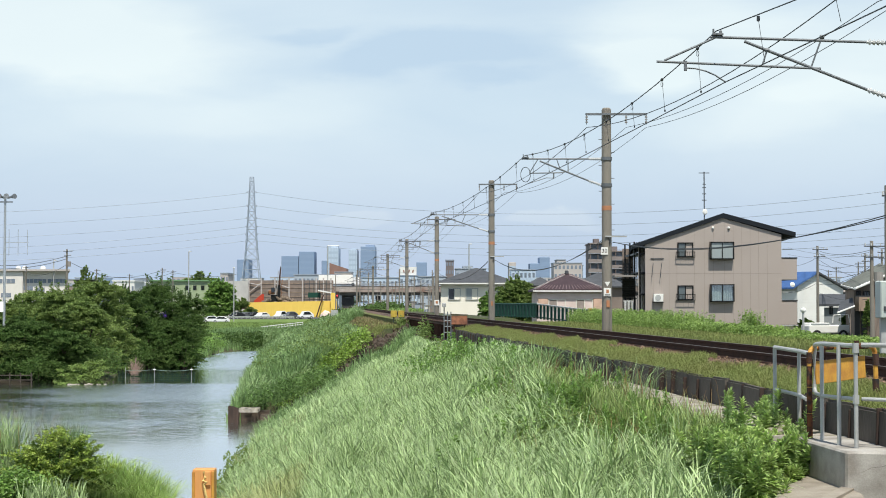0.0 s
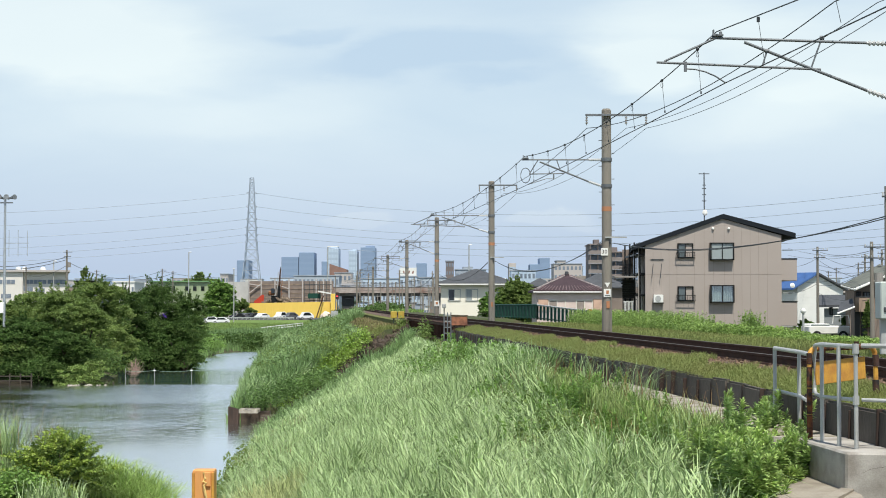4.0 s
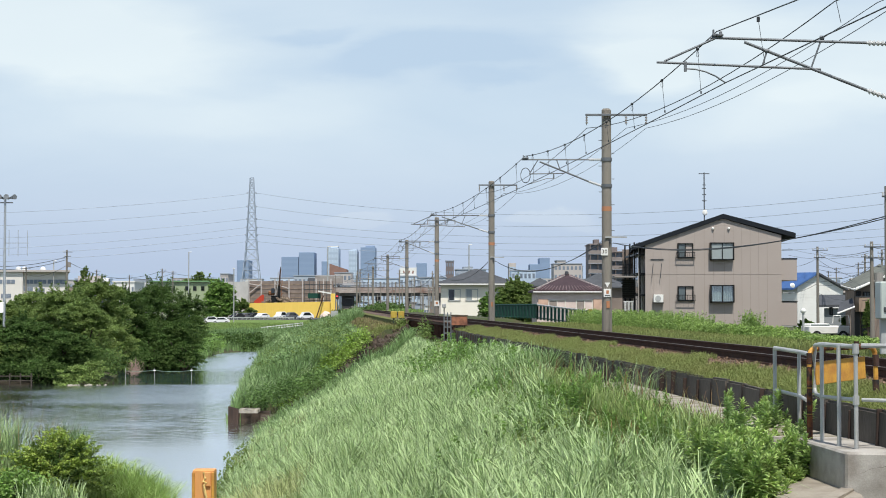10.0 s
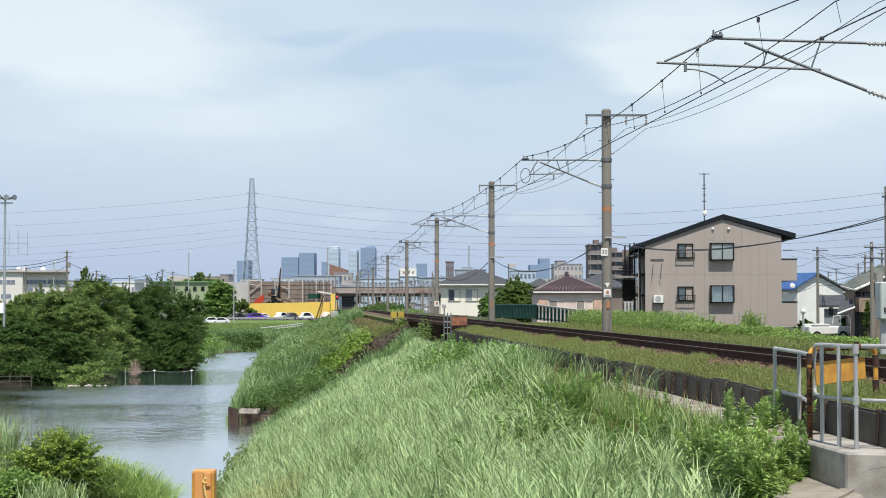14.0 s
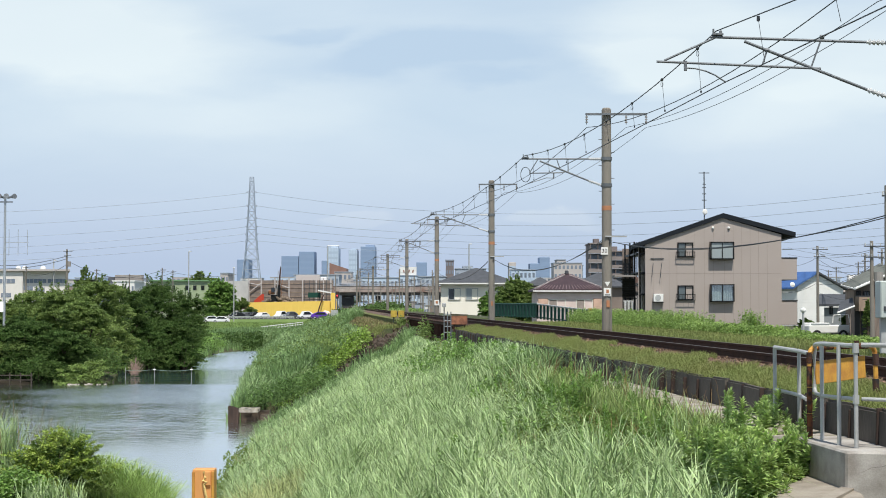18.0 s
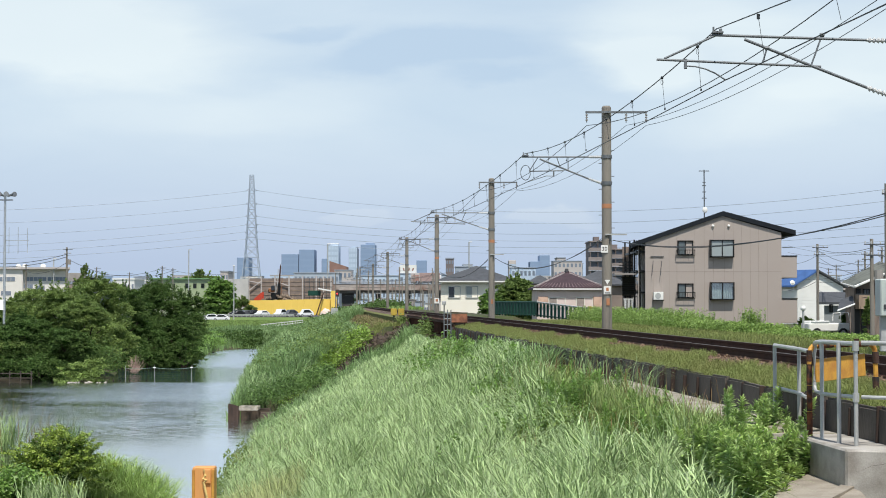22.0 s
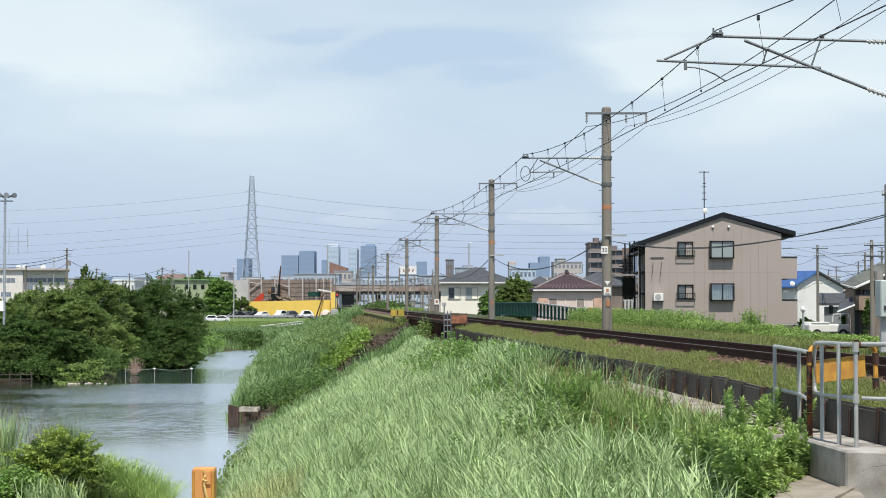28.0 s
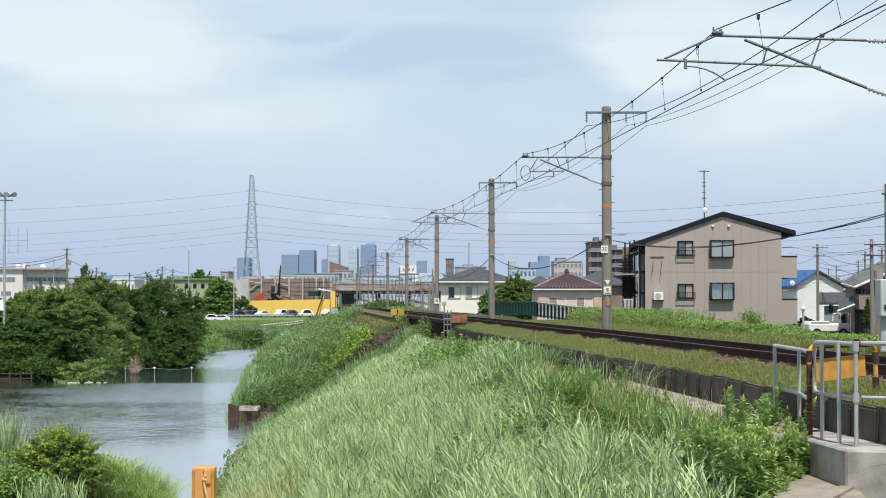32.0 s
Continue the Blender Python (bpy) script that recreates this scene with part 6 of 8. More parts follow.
def far_tower(x0, x1, z1, d, mat, bands=6, label="far office tower, blue with haze", depth=60.0, crown=0.0, verts=0):
    t = thing("office_tower", label, "tower", "towers of the city skyline", at=((x0 + x1) / 2, d, -3))
    w, h = x1 - x0, z1 + 3
    part("body", box((0, depth / 2, h / 2), (w, depth, h), bevel=0.4), mat, t)
    for k in range(bands):
        z = h * (0.12 + 0.84 * (k + 0.5) / bands)
        part("window_band", box((0, 0.35, z), (w * 0.93, 0.8, h * 0.84 / bands * 0.42)), FAR_TEAL if mat is FAR_BLUE else FAR_PALE_BAND, t)
    for k in range(verts):
        part("fin", box((-w / 2 + w * (k + 0.5) / verts, -0.6, h / 2), (w * 0.06, 0.8, h)), FAR_TEAL if mat is FAR_BLUE else FAR_PALE_BAND, t)
    if crown:
        part("crown", box((w * 0.12, depth / 2, h + crown / 2), (w * 0.6, depth * 0.6, crown)), mat, t)
    return t


# tower bands, hazed in colour like the tower walls
FAR_TEAL = material("far_hazed_band", (0.242, 0.333, 0.484), 0.5, scale=0.01, vary=0.1, bump=0)
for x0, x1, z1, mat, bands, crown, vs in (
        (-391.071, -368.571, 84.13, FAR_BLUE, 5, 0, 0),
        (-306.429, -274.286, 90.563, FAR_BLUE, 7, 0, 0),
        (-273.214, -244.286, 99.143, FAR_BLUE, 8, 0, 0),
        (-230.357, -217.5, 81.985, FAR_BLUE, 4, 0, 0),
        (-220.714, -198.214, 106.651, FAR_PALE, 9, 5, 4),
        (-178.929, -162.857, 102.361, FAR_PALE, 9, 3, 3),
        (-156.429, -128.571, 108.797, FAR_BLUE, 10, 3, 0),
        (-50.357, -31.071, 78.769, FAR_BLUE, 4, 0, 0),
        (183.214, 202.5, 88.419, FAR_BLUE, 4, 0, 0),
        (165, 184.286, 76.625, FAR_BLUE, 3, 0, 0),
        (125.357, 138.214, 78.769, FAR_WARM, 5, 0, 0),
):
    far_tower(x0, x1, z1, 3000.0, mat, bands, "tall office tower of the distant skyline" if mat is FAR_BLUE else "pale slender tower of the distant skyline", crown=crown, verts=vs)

# lattice pylon and its lines
D = 700.0
PX = -84.75
pyl = thing("pylon", "grey steel lattice power pylon", "pylon", at=(PX, D, -3))
H = 57.487 + 3
half = lambda z: float(np.interp(z, (0, 15.3, 24.1, 32.4, 39.1, 51.6, 60.5), (5.3, 3.75, 2.85, 2.2, 1.85, 1.2, 0.8)))
legs = [(-1, -1), (1, -1), (1, 1), (-1, 1)]
N = 15
lev = [H * (1 - (1 - k / N) ** 1.25) for k in range(N + 1)]
# steel colour shifted to blue to stand for haze at this distance
PYL = material("hazed_pylon_steel", (0.36, 0.42, 0.50), 0.7, 0.0, scale=0.1, vary=0.1, bump=0)
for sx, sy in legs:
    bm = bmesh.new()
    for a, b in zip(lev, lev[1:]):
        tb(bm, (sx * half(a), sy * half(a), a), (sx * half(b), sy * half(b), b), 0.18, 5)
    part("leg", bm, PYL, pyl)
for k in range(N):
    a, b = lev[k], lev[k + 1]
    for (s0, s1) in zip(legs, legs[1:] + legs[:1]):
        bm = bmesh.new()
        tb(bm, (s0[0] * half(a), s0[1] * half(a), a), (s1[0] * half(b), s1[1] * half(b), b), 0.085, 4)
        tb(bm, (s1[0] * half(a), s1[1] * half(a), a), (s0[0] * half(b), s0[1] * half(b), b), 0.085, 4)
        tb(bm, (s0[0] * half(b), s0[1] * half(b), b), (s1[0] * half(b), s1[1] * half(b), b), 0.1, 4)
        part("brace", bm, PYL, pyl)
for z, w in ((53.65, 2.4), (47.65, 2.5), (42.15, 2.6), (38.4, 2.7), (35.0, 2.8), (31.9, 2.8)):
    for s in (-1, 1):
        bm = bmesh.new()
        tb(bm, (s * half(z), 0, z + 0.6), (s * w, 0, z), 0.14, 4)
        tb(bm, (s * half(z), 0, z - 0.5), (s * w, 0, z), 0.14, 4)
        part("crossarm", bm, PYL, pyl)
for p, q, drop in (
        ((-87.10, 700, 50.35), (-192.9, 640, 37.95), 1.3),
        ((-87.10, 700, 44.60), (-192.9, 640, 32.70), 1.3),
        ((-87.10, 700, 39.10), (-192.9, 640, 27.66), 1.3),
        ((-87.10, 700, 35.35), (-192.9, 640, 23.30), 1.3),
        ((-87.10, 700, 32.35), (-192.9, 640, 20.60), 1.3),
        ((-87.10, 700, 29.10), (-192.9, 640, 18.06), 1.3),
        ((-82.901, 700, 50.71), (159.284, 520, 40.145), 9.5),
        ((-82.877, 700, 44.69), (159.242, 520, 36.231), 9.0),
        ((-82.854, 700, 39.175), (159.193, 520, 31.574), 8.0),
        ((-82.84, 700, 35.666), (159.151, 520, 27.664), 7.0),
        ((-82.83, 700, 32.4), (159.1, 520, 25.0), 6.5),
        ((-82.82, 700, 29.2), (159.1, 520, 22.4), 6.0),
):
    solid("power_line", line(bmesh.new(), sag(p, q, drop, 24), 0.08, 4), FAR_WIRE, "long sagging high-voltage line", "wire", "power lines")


# ---------------------------------------------------------------- low city along the horizon
def block(x0, x1, z1, d, mat, label, floors=3, name="distant_building", depth=14.0, roof=None, band=True, group="buildings along the horizon", cols=6):
    t = thing(name, label, "building", group, at=((x0 + x1) / 2, d, -3.0))
    w, h = x1 - x0, z1 + 3.0
    part("wall", box((0, depth / 2, h / 2), (w, depth, h), bevel=0.05), mat, t)
    part("roof", box((0, depth / 2, h + 0.15), (w + 0.4, depth + 0.4, 0.35)), roof or FAR_GREY, t)
    if band:
        fh = h / floors
        for k in range(floors):
            z = fh * (k + 0.55)
            if z + 3 < 1.0:
                continue
            for c in range(cols):
                o = new("window", WINDOW_MESH)
                o.parent, o.location = t, (-w / 2 + w * (c + 0.5) / cols, -0.02, z)
                o.scale = (w / cols * 0.55, 0.08, fh * 0.42)
    return t


_w = part("window", box((0, 0, 0), (1, 1, 1)), FAR_WINDOW)
WINDOW_MESH = _w.data
bpy.data.objects.remove(_w)
brng = random.Random(11)
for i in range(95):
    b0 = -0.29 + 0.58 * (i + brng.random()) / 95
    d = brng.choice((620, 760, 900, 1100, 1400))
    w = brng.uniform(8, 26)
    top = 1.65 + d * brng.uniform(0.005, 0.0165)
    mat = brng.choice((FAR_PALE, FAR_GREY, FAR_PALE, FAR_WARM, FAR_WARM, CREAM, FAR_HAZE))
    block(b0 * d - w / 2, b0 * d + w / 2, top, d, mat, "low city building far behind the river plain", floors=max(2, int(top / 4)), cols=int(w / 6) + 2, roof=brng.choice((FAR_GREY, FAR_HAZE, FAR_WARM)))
# blocks that can be told apart


def balcony_tower(x0, x1, z1, d, floors, left_out):
    """An apartment tower: recessed dark glazing behind rows of solid balcony parapets and party walls."""
    t = thing("apartment_tower", "brown-grey apartment tower with rows of solid balconies", "apartment tower", "buildings along the horizon", at=(x0, d, -3.0))
    w, h = x1 - x0, z1 + 3.0
    part("wall", box((w / 2, 8.0, h / 2), (w, 13.0, h), bevel=0.05), APART, t)
    fh = h / floors
    for k in range(2, floors):
        z = fh * k
        b = part("balcony", box((w / 2 - left_out / 2, 0.7, z + 0.50), (w + left_out, 1.5, 1.02)), APART_PALE, t, "solid balcony parapet")
        part("slab", box((w / 2 - left_out / 2, 0.75, z - 0.06), (w + left_out + 0.1, 1.7, 0.12)), FAR_GREY, b)
        part("glazing", box((w / 2, 1.47, z + fh * 0.66), (w * 0.96, 0.06, fh * 0.55)), FAR_WINDOW, t)
    n = max(2, int(w / 2.6))
    for k in range(n + 1):
        part("party_wall", box((w * k / n, 0.75, h / 2), (0.18, 1.5, h - 0.4)), APART, t)
    part("roof", box((w / 2, 7.6, h + 0.12), (w + 0.5, 14.6, 0.3)), APART_PALE, t)
    part("plant_room", box((w * 0.55, 8.0, h + 0.9), (w * 0.35, 4.0, 1.4)), APART, t)
    return t


APART_PALE = material("pale_brown_apartment_tile", (0.27, 0.235, 0.225), 0.8, scale=0.2, vary=0.2, bump=0.05)
balcony_tower(40.1, 44.2, 17.75, 430.0, 8, 0.55)
balcony_tower(45.4, 50.3, 15.9, 438.0, 8, 0.0)
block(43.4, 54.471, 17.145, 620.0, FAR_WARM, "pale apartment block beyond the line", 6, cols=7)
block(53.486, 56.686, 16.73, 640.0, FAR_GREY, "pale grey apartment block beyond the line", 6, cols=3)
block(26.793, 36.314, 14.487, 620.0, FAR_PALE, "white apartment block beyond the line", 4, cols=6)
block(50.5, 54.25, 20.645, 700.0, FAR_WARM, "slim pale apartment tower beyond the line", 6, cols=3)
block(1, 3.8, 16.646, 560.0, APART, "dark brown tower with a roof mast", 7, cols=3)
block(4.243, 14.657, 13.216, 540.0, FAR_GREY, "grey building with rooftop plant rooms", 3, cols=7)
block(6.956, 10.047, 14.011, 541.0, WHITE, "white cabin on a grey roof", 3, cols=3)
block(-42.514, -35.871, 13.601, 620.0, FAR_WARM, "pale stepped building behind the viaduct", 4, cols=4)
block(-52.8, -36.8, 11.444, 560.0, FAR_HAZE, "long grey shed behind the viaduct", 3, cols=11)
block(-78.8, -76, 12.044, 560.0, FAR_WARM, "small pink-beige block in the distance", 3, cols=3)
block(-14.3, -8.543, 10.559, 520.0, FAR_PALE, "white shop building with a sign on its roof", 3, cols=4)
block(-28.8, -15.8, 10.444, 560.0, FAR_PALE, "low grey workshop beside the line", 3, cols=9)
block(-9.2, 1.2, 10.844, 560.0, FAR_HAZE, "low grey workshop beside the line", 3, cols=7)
sgn = thing("roof_sign", "white billboard with red shapes on a shop roof", "billboard", at=(-11.492, 521.0, 10.727))
part("panel", box((0, 0, 1.4), (5.55, 0.3, 2.775)), WHITE, sgn)
for dx in (-1.4, 0.3, 1.6):
    part("red_shape", box((dx, -0.2, 1.3), (0.45, 0.1, 1.0), ry=20 if dx > 0 else -15), BRICK_RED, sgn, "plain red shape")
for dx in (-2.0, 2.0):
    part("post", box((dx, 0.2, -0.4), (0.2, 0.2, 2.2)), DARK_STEEL, sgn)
gabl = thing("red_roof_building", "pale hall with a red-brown sloped roof front", "building", at=(-52.571, 800.0, -3))
bm = bmesh.new()
prism(bm, [(-4.857, 0, 10), (4, 0, 10), (3.714, 0, 19.071 + 3), (-4.857, 0, 21.929 + 3)], (0, 18, 0))
part("roof_front", bm, BRICK_RED, gabl)
part("wall", box((0, 9, 5.5), (9.714, 18, 11)), FAR_WARM, gabl)

# ---------------------------------------------------------------- demolition site, hoarding, viaduct
D = 420.0
hall = thing("half_demolished_hall", "half demolished brown hall with pale steel columns", "building", at=(0, 0, 0))
zg, zt = -2.75, 7.646
part("back_wall", box((-40.2, D, (zg + zt) / 2), (22.2, 0.6, zt - zg)), BROWN_SHEET, hall, "brown panel wall")
for k in range(5):
    part("wall_course", box((-40.2, D - 0.33, zt - 0.9 - k * 1.15), (22.2, 0.1, 0.16)), RUBBLE, hall)
part("white_wall", box((-54.75, D - 1.2, (zg + zt) / 2 - 0.2), (6.6, 1.0, zt - zg)), HALL_WHITE, hall, "pale grey sheet wall")
for px in (-51.45, -48.15, -44.55, -40.8, -37.2, -33.6, -31.65, -29.7):
    part("column", box((px, D - 0.7, (zg + zt) / 2 + 0.3), (0.32, 0.32, zt - zg + 0.6)), FAR_WARM, hall, "pale steel column")
for a, b in (((-51.45, 4.347), (-48.15, 6.896)), ((-44.55, 6.896), (-40.8, 5.547)), ((-51.45, 6.896), (-48.15, 6.296))):
    part("brace", bar((a[0], D - 0.8, a[1]), (b[0], D - 0.8, b[1]), 0.14, 5), FAR_WARM, hall)
for k in range(5):
    part("scaffold_bar", box((-32.913, D - 4, 6.71 - 1.4 * k), (7.446, 0.15, 0.15)), DARK_STEEL, hall, "dark scaffold bar")
for px in (-36.339, -35.147, -33.956, -32.466, -30.679):
    part("scaffold_upright", box((px, D - 4, (zg + zt) / 2), (0.16, 0.16, zt - zg)), DARK_STEEL, hall, "dark scaffold upright")
part("green_hopper", box((-33.711, D - 5.0, 3.718), (3.253, 2.0, 1.331)), GREEN_PAINT, hall, "dark green site hopper")
part("white_canopy", box((-30.902, D - 6.0, 4.604), (3.549, 2.0, 0.35), ry=10), WHITE, hall, "white sloping canopy")
v, f = [], []
for i in range(420):
    c = np.array([-42.524 + rng.normal() * 5.5, 410 + rng.normal() * 2, 0])
    c[2] = -2.6 + max(0.0, 2.9 - 0.35 * abs(c[0] - -42.083)) * rng.random() + 3.2
    b = len(v)
    for d3 in ((1, 0, 0), (-1, 0, 0), (0, 1, 0), (0, -1, 0), (0, 0, 1), (0, 0, -1)):
        v.append(tuple(c + (np.array(d3, float) + rng.normal(size=3) * 0.3) * rng.uniform(0.2, 0.6)))
    for q in ((0, 2, 4), (2, 1, 4), (1, 3, 4), (3, 0, 4), (2, 0, 5), (1, 2, 5), (3, 1, 5), (0, 3, 5)):
        f.append(tuple(b + k for k in q))
tagged(new("rubble_heap", mesh_of("rubble_heap", v, f, RUBBLE)), "heap of brown demolition rubble", "rubble", kind="stuff")

ex = thing("excavator", "orange and dark tracked excavator with a raised worn boom", "excavator", at=(-43.4, 408.0, -2.75))
EX_ORANGE = material("worn_orange_machine_paint", (0.27, 0.12, 0.05), 0.6, scale=1.5, vary=0.4, second=(0.20, 0.09, 0.05))
for sy in (-1.1, 1.1):
    part("track", box((0, sy, 4.0), (3.4, 0.6, 0.9), bevel=0.3), TYRE, ex)
part("rubble_ramp", box((0, 0, 1.8), (4.2, 3.2, 3.6), bevel=0.5), RUBBLE, ex, "heap of rubble that it stands on")
part("body", box((-0.75, 0, 7.15), (1.5, 2.4, 1.0), bevel=0.15), EX_ORANGE, ex, "orange engine housing")
part("counterweight", box((-1.35, 0, 6.9), (0.4, 2.2, 0.8), bevel=0.1), FRAME_DARK, ex)
part("turret", box((0, 0, 5.4), (1.7, 2.0, 2.2), bevel=0.1), FRAME_DARK, ex)
part("cab", box((-0.3, -1.0, 7.7), (0.9, 1.1, 1.3), bevel=0.1), CAR_GLASS, ex)
bm = bmesh.new()
prism(bm, [(0.45, 0, 4.2), (1.45, 0, 4.2), (1.45, 0, 8.6), (1.30, 0, 11.4), (0.85, 0, 8.6)], (0, 0.7, 0))
part("boom", bm, FRAME_DARK, ex, "dark raised boom")
bm = bmesh.new()
prism(bm, [(0.95, -0.1, 9.0), (1.35, -0.1, 9.0), (1.62, -0.1, 13.4), (1.5, -0.1, 13.85), (1.32, -0.1, 13.2)], (0, 0.6, 0))
part("stick", bm, RUST, ex, "rusty worn stick")
for a, b in (((0.2, -0.3, 6.4), (0.95, -0.2, 9.6)), ((0.8, -0.25, 9.6), (0.95, -0.2, 12.6))):
    part("ram", bar(a, b, 0.09, 6), GALV, ex)
bm = bmesh.new()
for k in range(5):                               # light lattice of hoses and guards beside the boom
    tb(bm, (1.5, 0, 5.2 + 1.1 * k), (2.2 - 0.12 * k, 0, 6.0 + 1.1 * k), 0.05, 5)
tb(bm, (1.6, 0, 5.0), (2.0, 0, 10.4), 0.06, 5)
part("hose_guard", bm, EX_ORANGE, ex, "orange hose guards")
rm = thing("red_machine", "red demolition machine arm above the hoarding", "machine", at=(-47.503, 408.0, -2.75))
bm = bmesh.new()
prism(bm, [(-1.8, 0, 2.6), (1.2, 0, 2.6), (1.3, 0, 6.7), (0.8, 0, 6.7), (-1.2, 0, 5.0)], (0, 0.8, 0))
part("arm", bm, RED, rm)
part("base", box((0, 0.4, 1.3), (2.6, 2.0, 2.6)), RED, rm)

hd = thing("hoarding", "bright yellow site hoarding with a sloping top", "hoarding", at=(0, 0, 0))
x0, x1 = -49.076, -26.589
n = 14
for k in range(n):
    xa, xb = x0 + (x1 - x0) * k / n, x0 + (x1 - x0) * (k + 1) / n
    zt = 1.791 + 0.03 * k
    part("panel", box(((xa + xb) / 2, 396, (zt - 2.75) / 2), (xb - xa - 0.012, 0.12, zt + 2.75)), YELLOW, hd)
part("gate_post", box((-27.299, 394.5, (4.18 - 2.75) / 2), (1.3, 0.5, 4.18 + 2.75)), YELLOW, hd, "yellow gate post")

beam = thing("leaning_beam", "dark steel beam leaning against the hoarding", "beam", at=(-30.6, 393.6, -1.95))
part("beam", bar((-0.9, 0, 0), (0.75, 1.6, 5.6), 0.17, 6), RUST, beam)
part("foot", box((-0.9, 0, 0.1), (0.6, 0.5, 0.2)), DARK_STEEL, beam)
tarp = thing("covered_pile", "low pile under a pale orange and white sheet", "pile", at=(-28.9, 391.0, -1.95))
bm = bmesh.new()
bmesh.ops.create_icosphere(bm, subdivisions=3, radius=1.0)
for v in bm.verts:
    v.co = Vector((v.co.x * 1.5, v.co.y * 1.0, max(0.0, v.co.z) * 1.7)) * (1 + 0.16 * noise.noise(v.co * 2.2))
part("sheet", bm, material("faded_sheet", (0.62, 0.45, 0.36), 0.8, scale=1.4, vary=0.5, second=(0.66, 0.62, 0.58)), tarp, "crumpled sheet", True)
part("edge_weight", box((0.2, -1.0, 0.1), (2.4, 0.25, 0.2), bevel=0.05), WHITE, tarp)

via = thing("viaduct", "stained concrete road viaduct on dark piers", "viaduct", at=(0, 0, 0))
D = 450.0
xl, xr = -140.0, 150.0
zd0, zd1 = 4.701, 6.467
part("deck", box(((xl + xr) / 2, D + 5, (zd0 + zd1) / 2), (xr - xl, 10, zd1 - zd0)), DECK, via, "rust-stained deck edge")
part("soffit_beam", box(((-29.571 + xr) / 2, D + 4, zd0 - 0.45), (xr - -29.571, 6, 0.9)), material("soffit", (0.15, 0.14, 0.135), 0.9, scale=0.5, vary=0.2), via)
for off in (-0.2, 9.6):
    bm = bmesh.new()
    for k in range(3):
        bx(bm, ((xl + xr) / 2, D + off, zd1 + 0.25 + 0.3 * k), (xr - xl, 0.1, 0.09))
    for k in range(60):
        bx(bm, (xl + (xr - xl) * k / 59, D + off, zd1 + 0.5), (0.14, 0.14, 1.0))
    part("parapet_rail", bm, FAR_GREY, via)
for px, wide in ((-27.321, 3.2), (-18.643, 1.2), (-9.964, 1.2), (-1.286, 1.2)):
    part("pier", box((px, D + 5, (zd0 - 2.75) / 2), (wide, 6, zd0 + 2.75), bevel=0.1), material("pier_concrete", (0.06, 0.06, 0.065), 0.9, scale=0.4, vary=0.2), via, "dark concrete pier")


# ---------------------------------------------------------------- vehicles
def car(x, y, z, paint, label, long=4.2, tall=1.5, turn=0.0, name="car", group="parked cars"):
    t = thing(name, label, "car", group, at=(x, y, z), turn=turn)
    bm = bmesh.new()
    L2, w = long / 2, 1.68
    prof = [(-L2, 0.3), (-L2, 0.72), (-L2 * 0.62, 0.9), (-L2 * 0.35, tall * 0.96), (L2 * 0.35, tall), (L2 * 0.8, tall * 0.72), (L2, 0.8), (L2, 0.32)]
    prism(bm, [(px, -w / 2, pz) for px, pz in prof], (0, w, 0))
    bmesh.ops.bevel(bm, geom=list(bm.edges), offset=0.07, segments=1, affect="EDGES")
    part("body", bm, paint, t)
    bm = bmesh.new()
    prism(bm, [(px, -w / 2 - 0.012, pz) for px, pz in ((-L2 * 0.5, 0.93), (-L2 * 0.33, tall * 0.9), (L2 * 0.33, tall * 0.93), (L2 * 0.68, 0.95))], (0, w + 0.024, 0))
    part("side_windows", bm, CAR_GLASS, t)
    for sx in (-0.62, 0.62):
        for sy in (-0.72, 0.72):
            wl2 = part("wheel", bar((sx * L2, sy - 0.13, 0.31), (sx * L2, sy + 0.13, 0.31), 0.31, 14), TYRE, t)
            part("rim", bar((sx * L2, sy - 0.137, 0.31), (sx * L2, sy + 0.137, 0.31), 0.19, 10), GALV, wl2)
    part("headlight", box((-L2 + 0.03, -0.55, 0.68), (0.1, 0.35, 0.14)), WHITE, t)
    part("tail_light", box((L2 - 0.03, -0.6, 0.78), (0.1, 0.25, 0.16)), RED, t)
    return t


solid("parking_lot", box((-39.474, 366, -2.80), (35.2, 56, 0.16)), ASPHALT, "grey asphalt road and car park", "road", kind="structure")
bm = bmesh.new()                                 # the road by the hoarding runs on a low bank
prism(bm, [(-110, 349.0, -2.78), (-110, 351.5, -1.98), (-110, 395.0, -1.98), (-110, 395.0, -2.78)], (116, 0, 0))
solid("road_bank", bm, MEADOW, "low grassy road bank before the hoarding", "bank", kind="structure")
solid("road", box((-52.0, 373.2, -1.96), (114, 42.0, 0.06)), ASPHALT, "grey asphalt road along the hoarding", "road", kind="structure")
PZ = -1.93
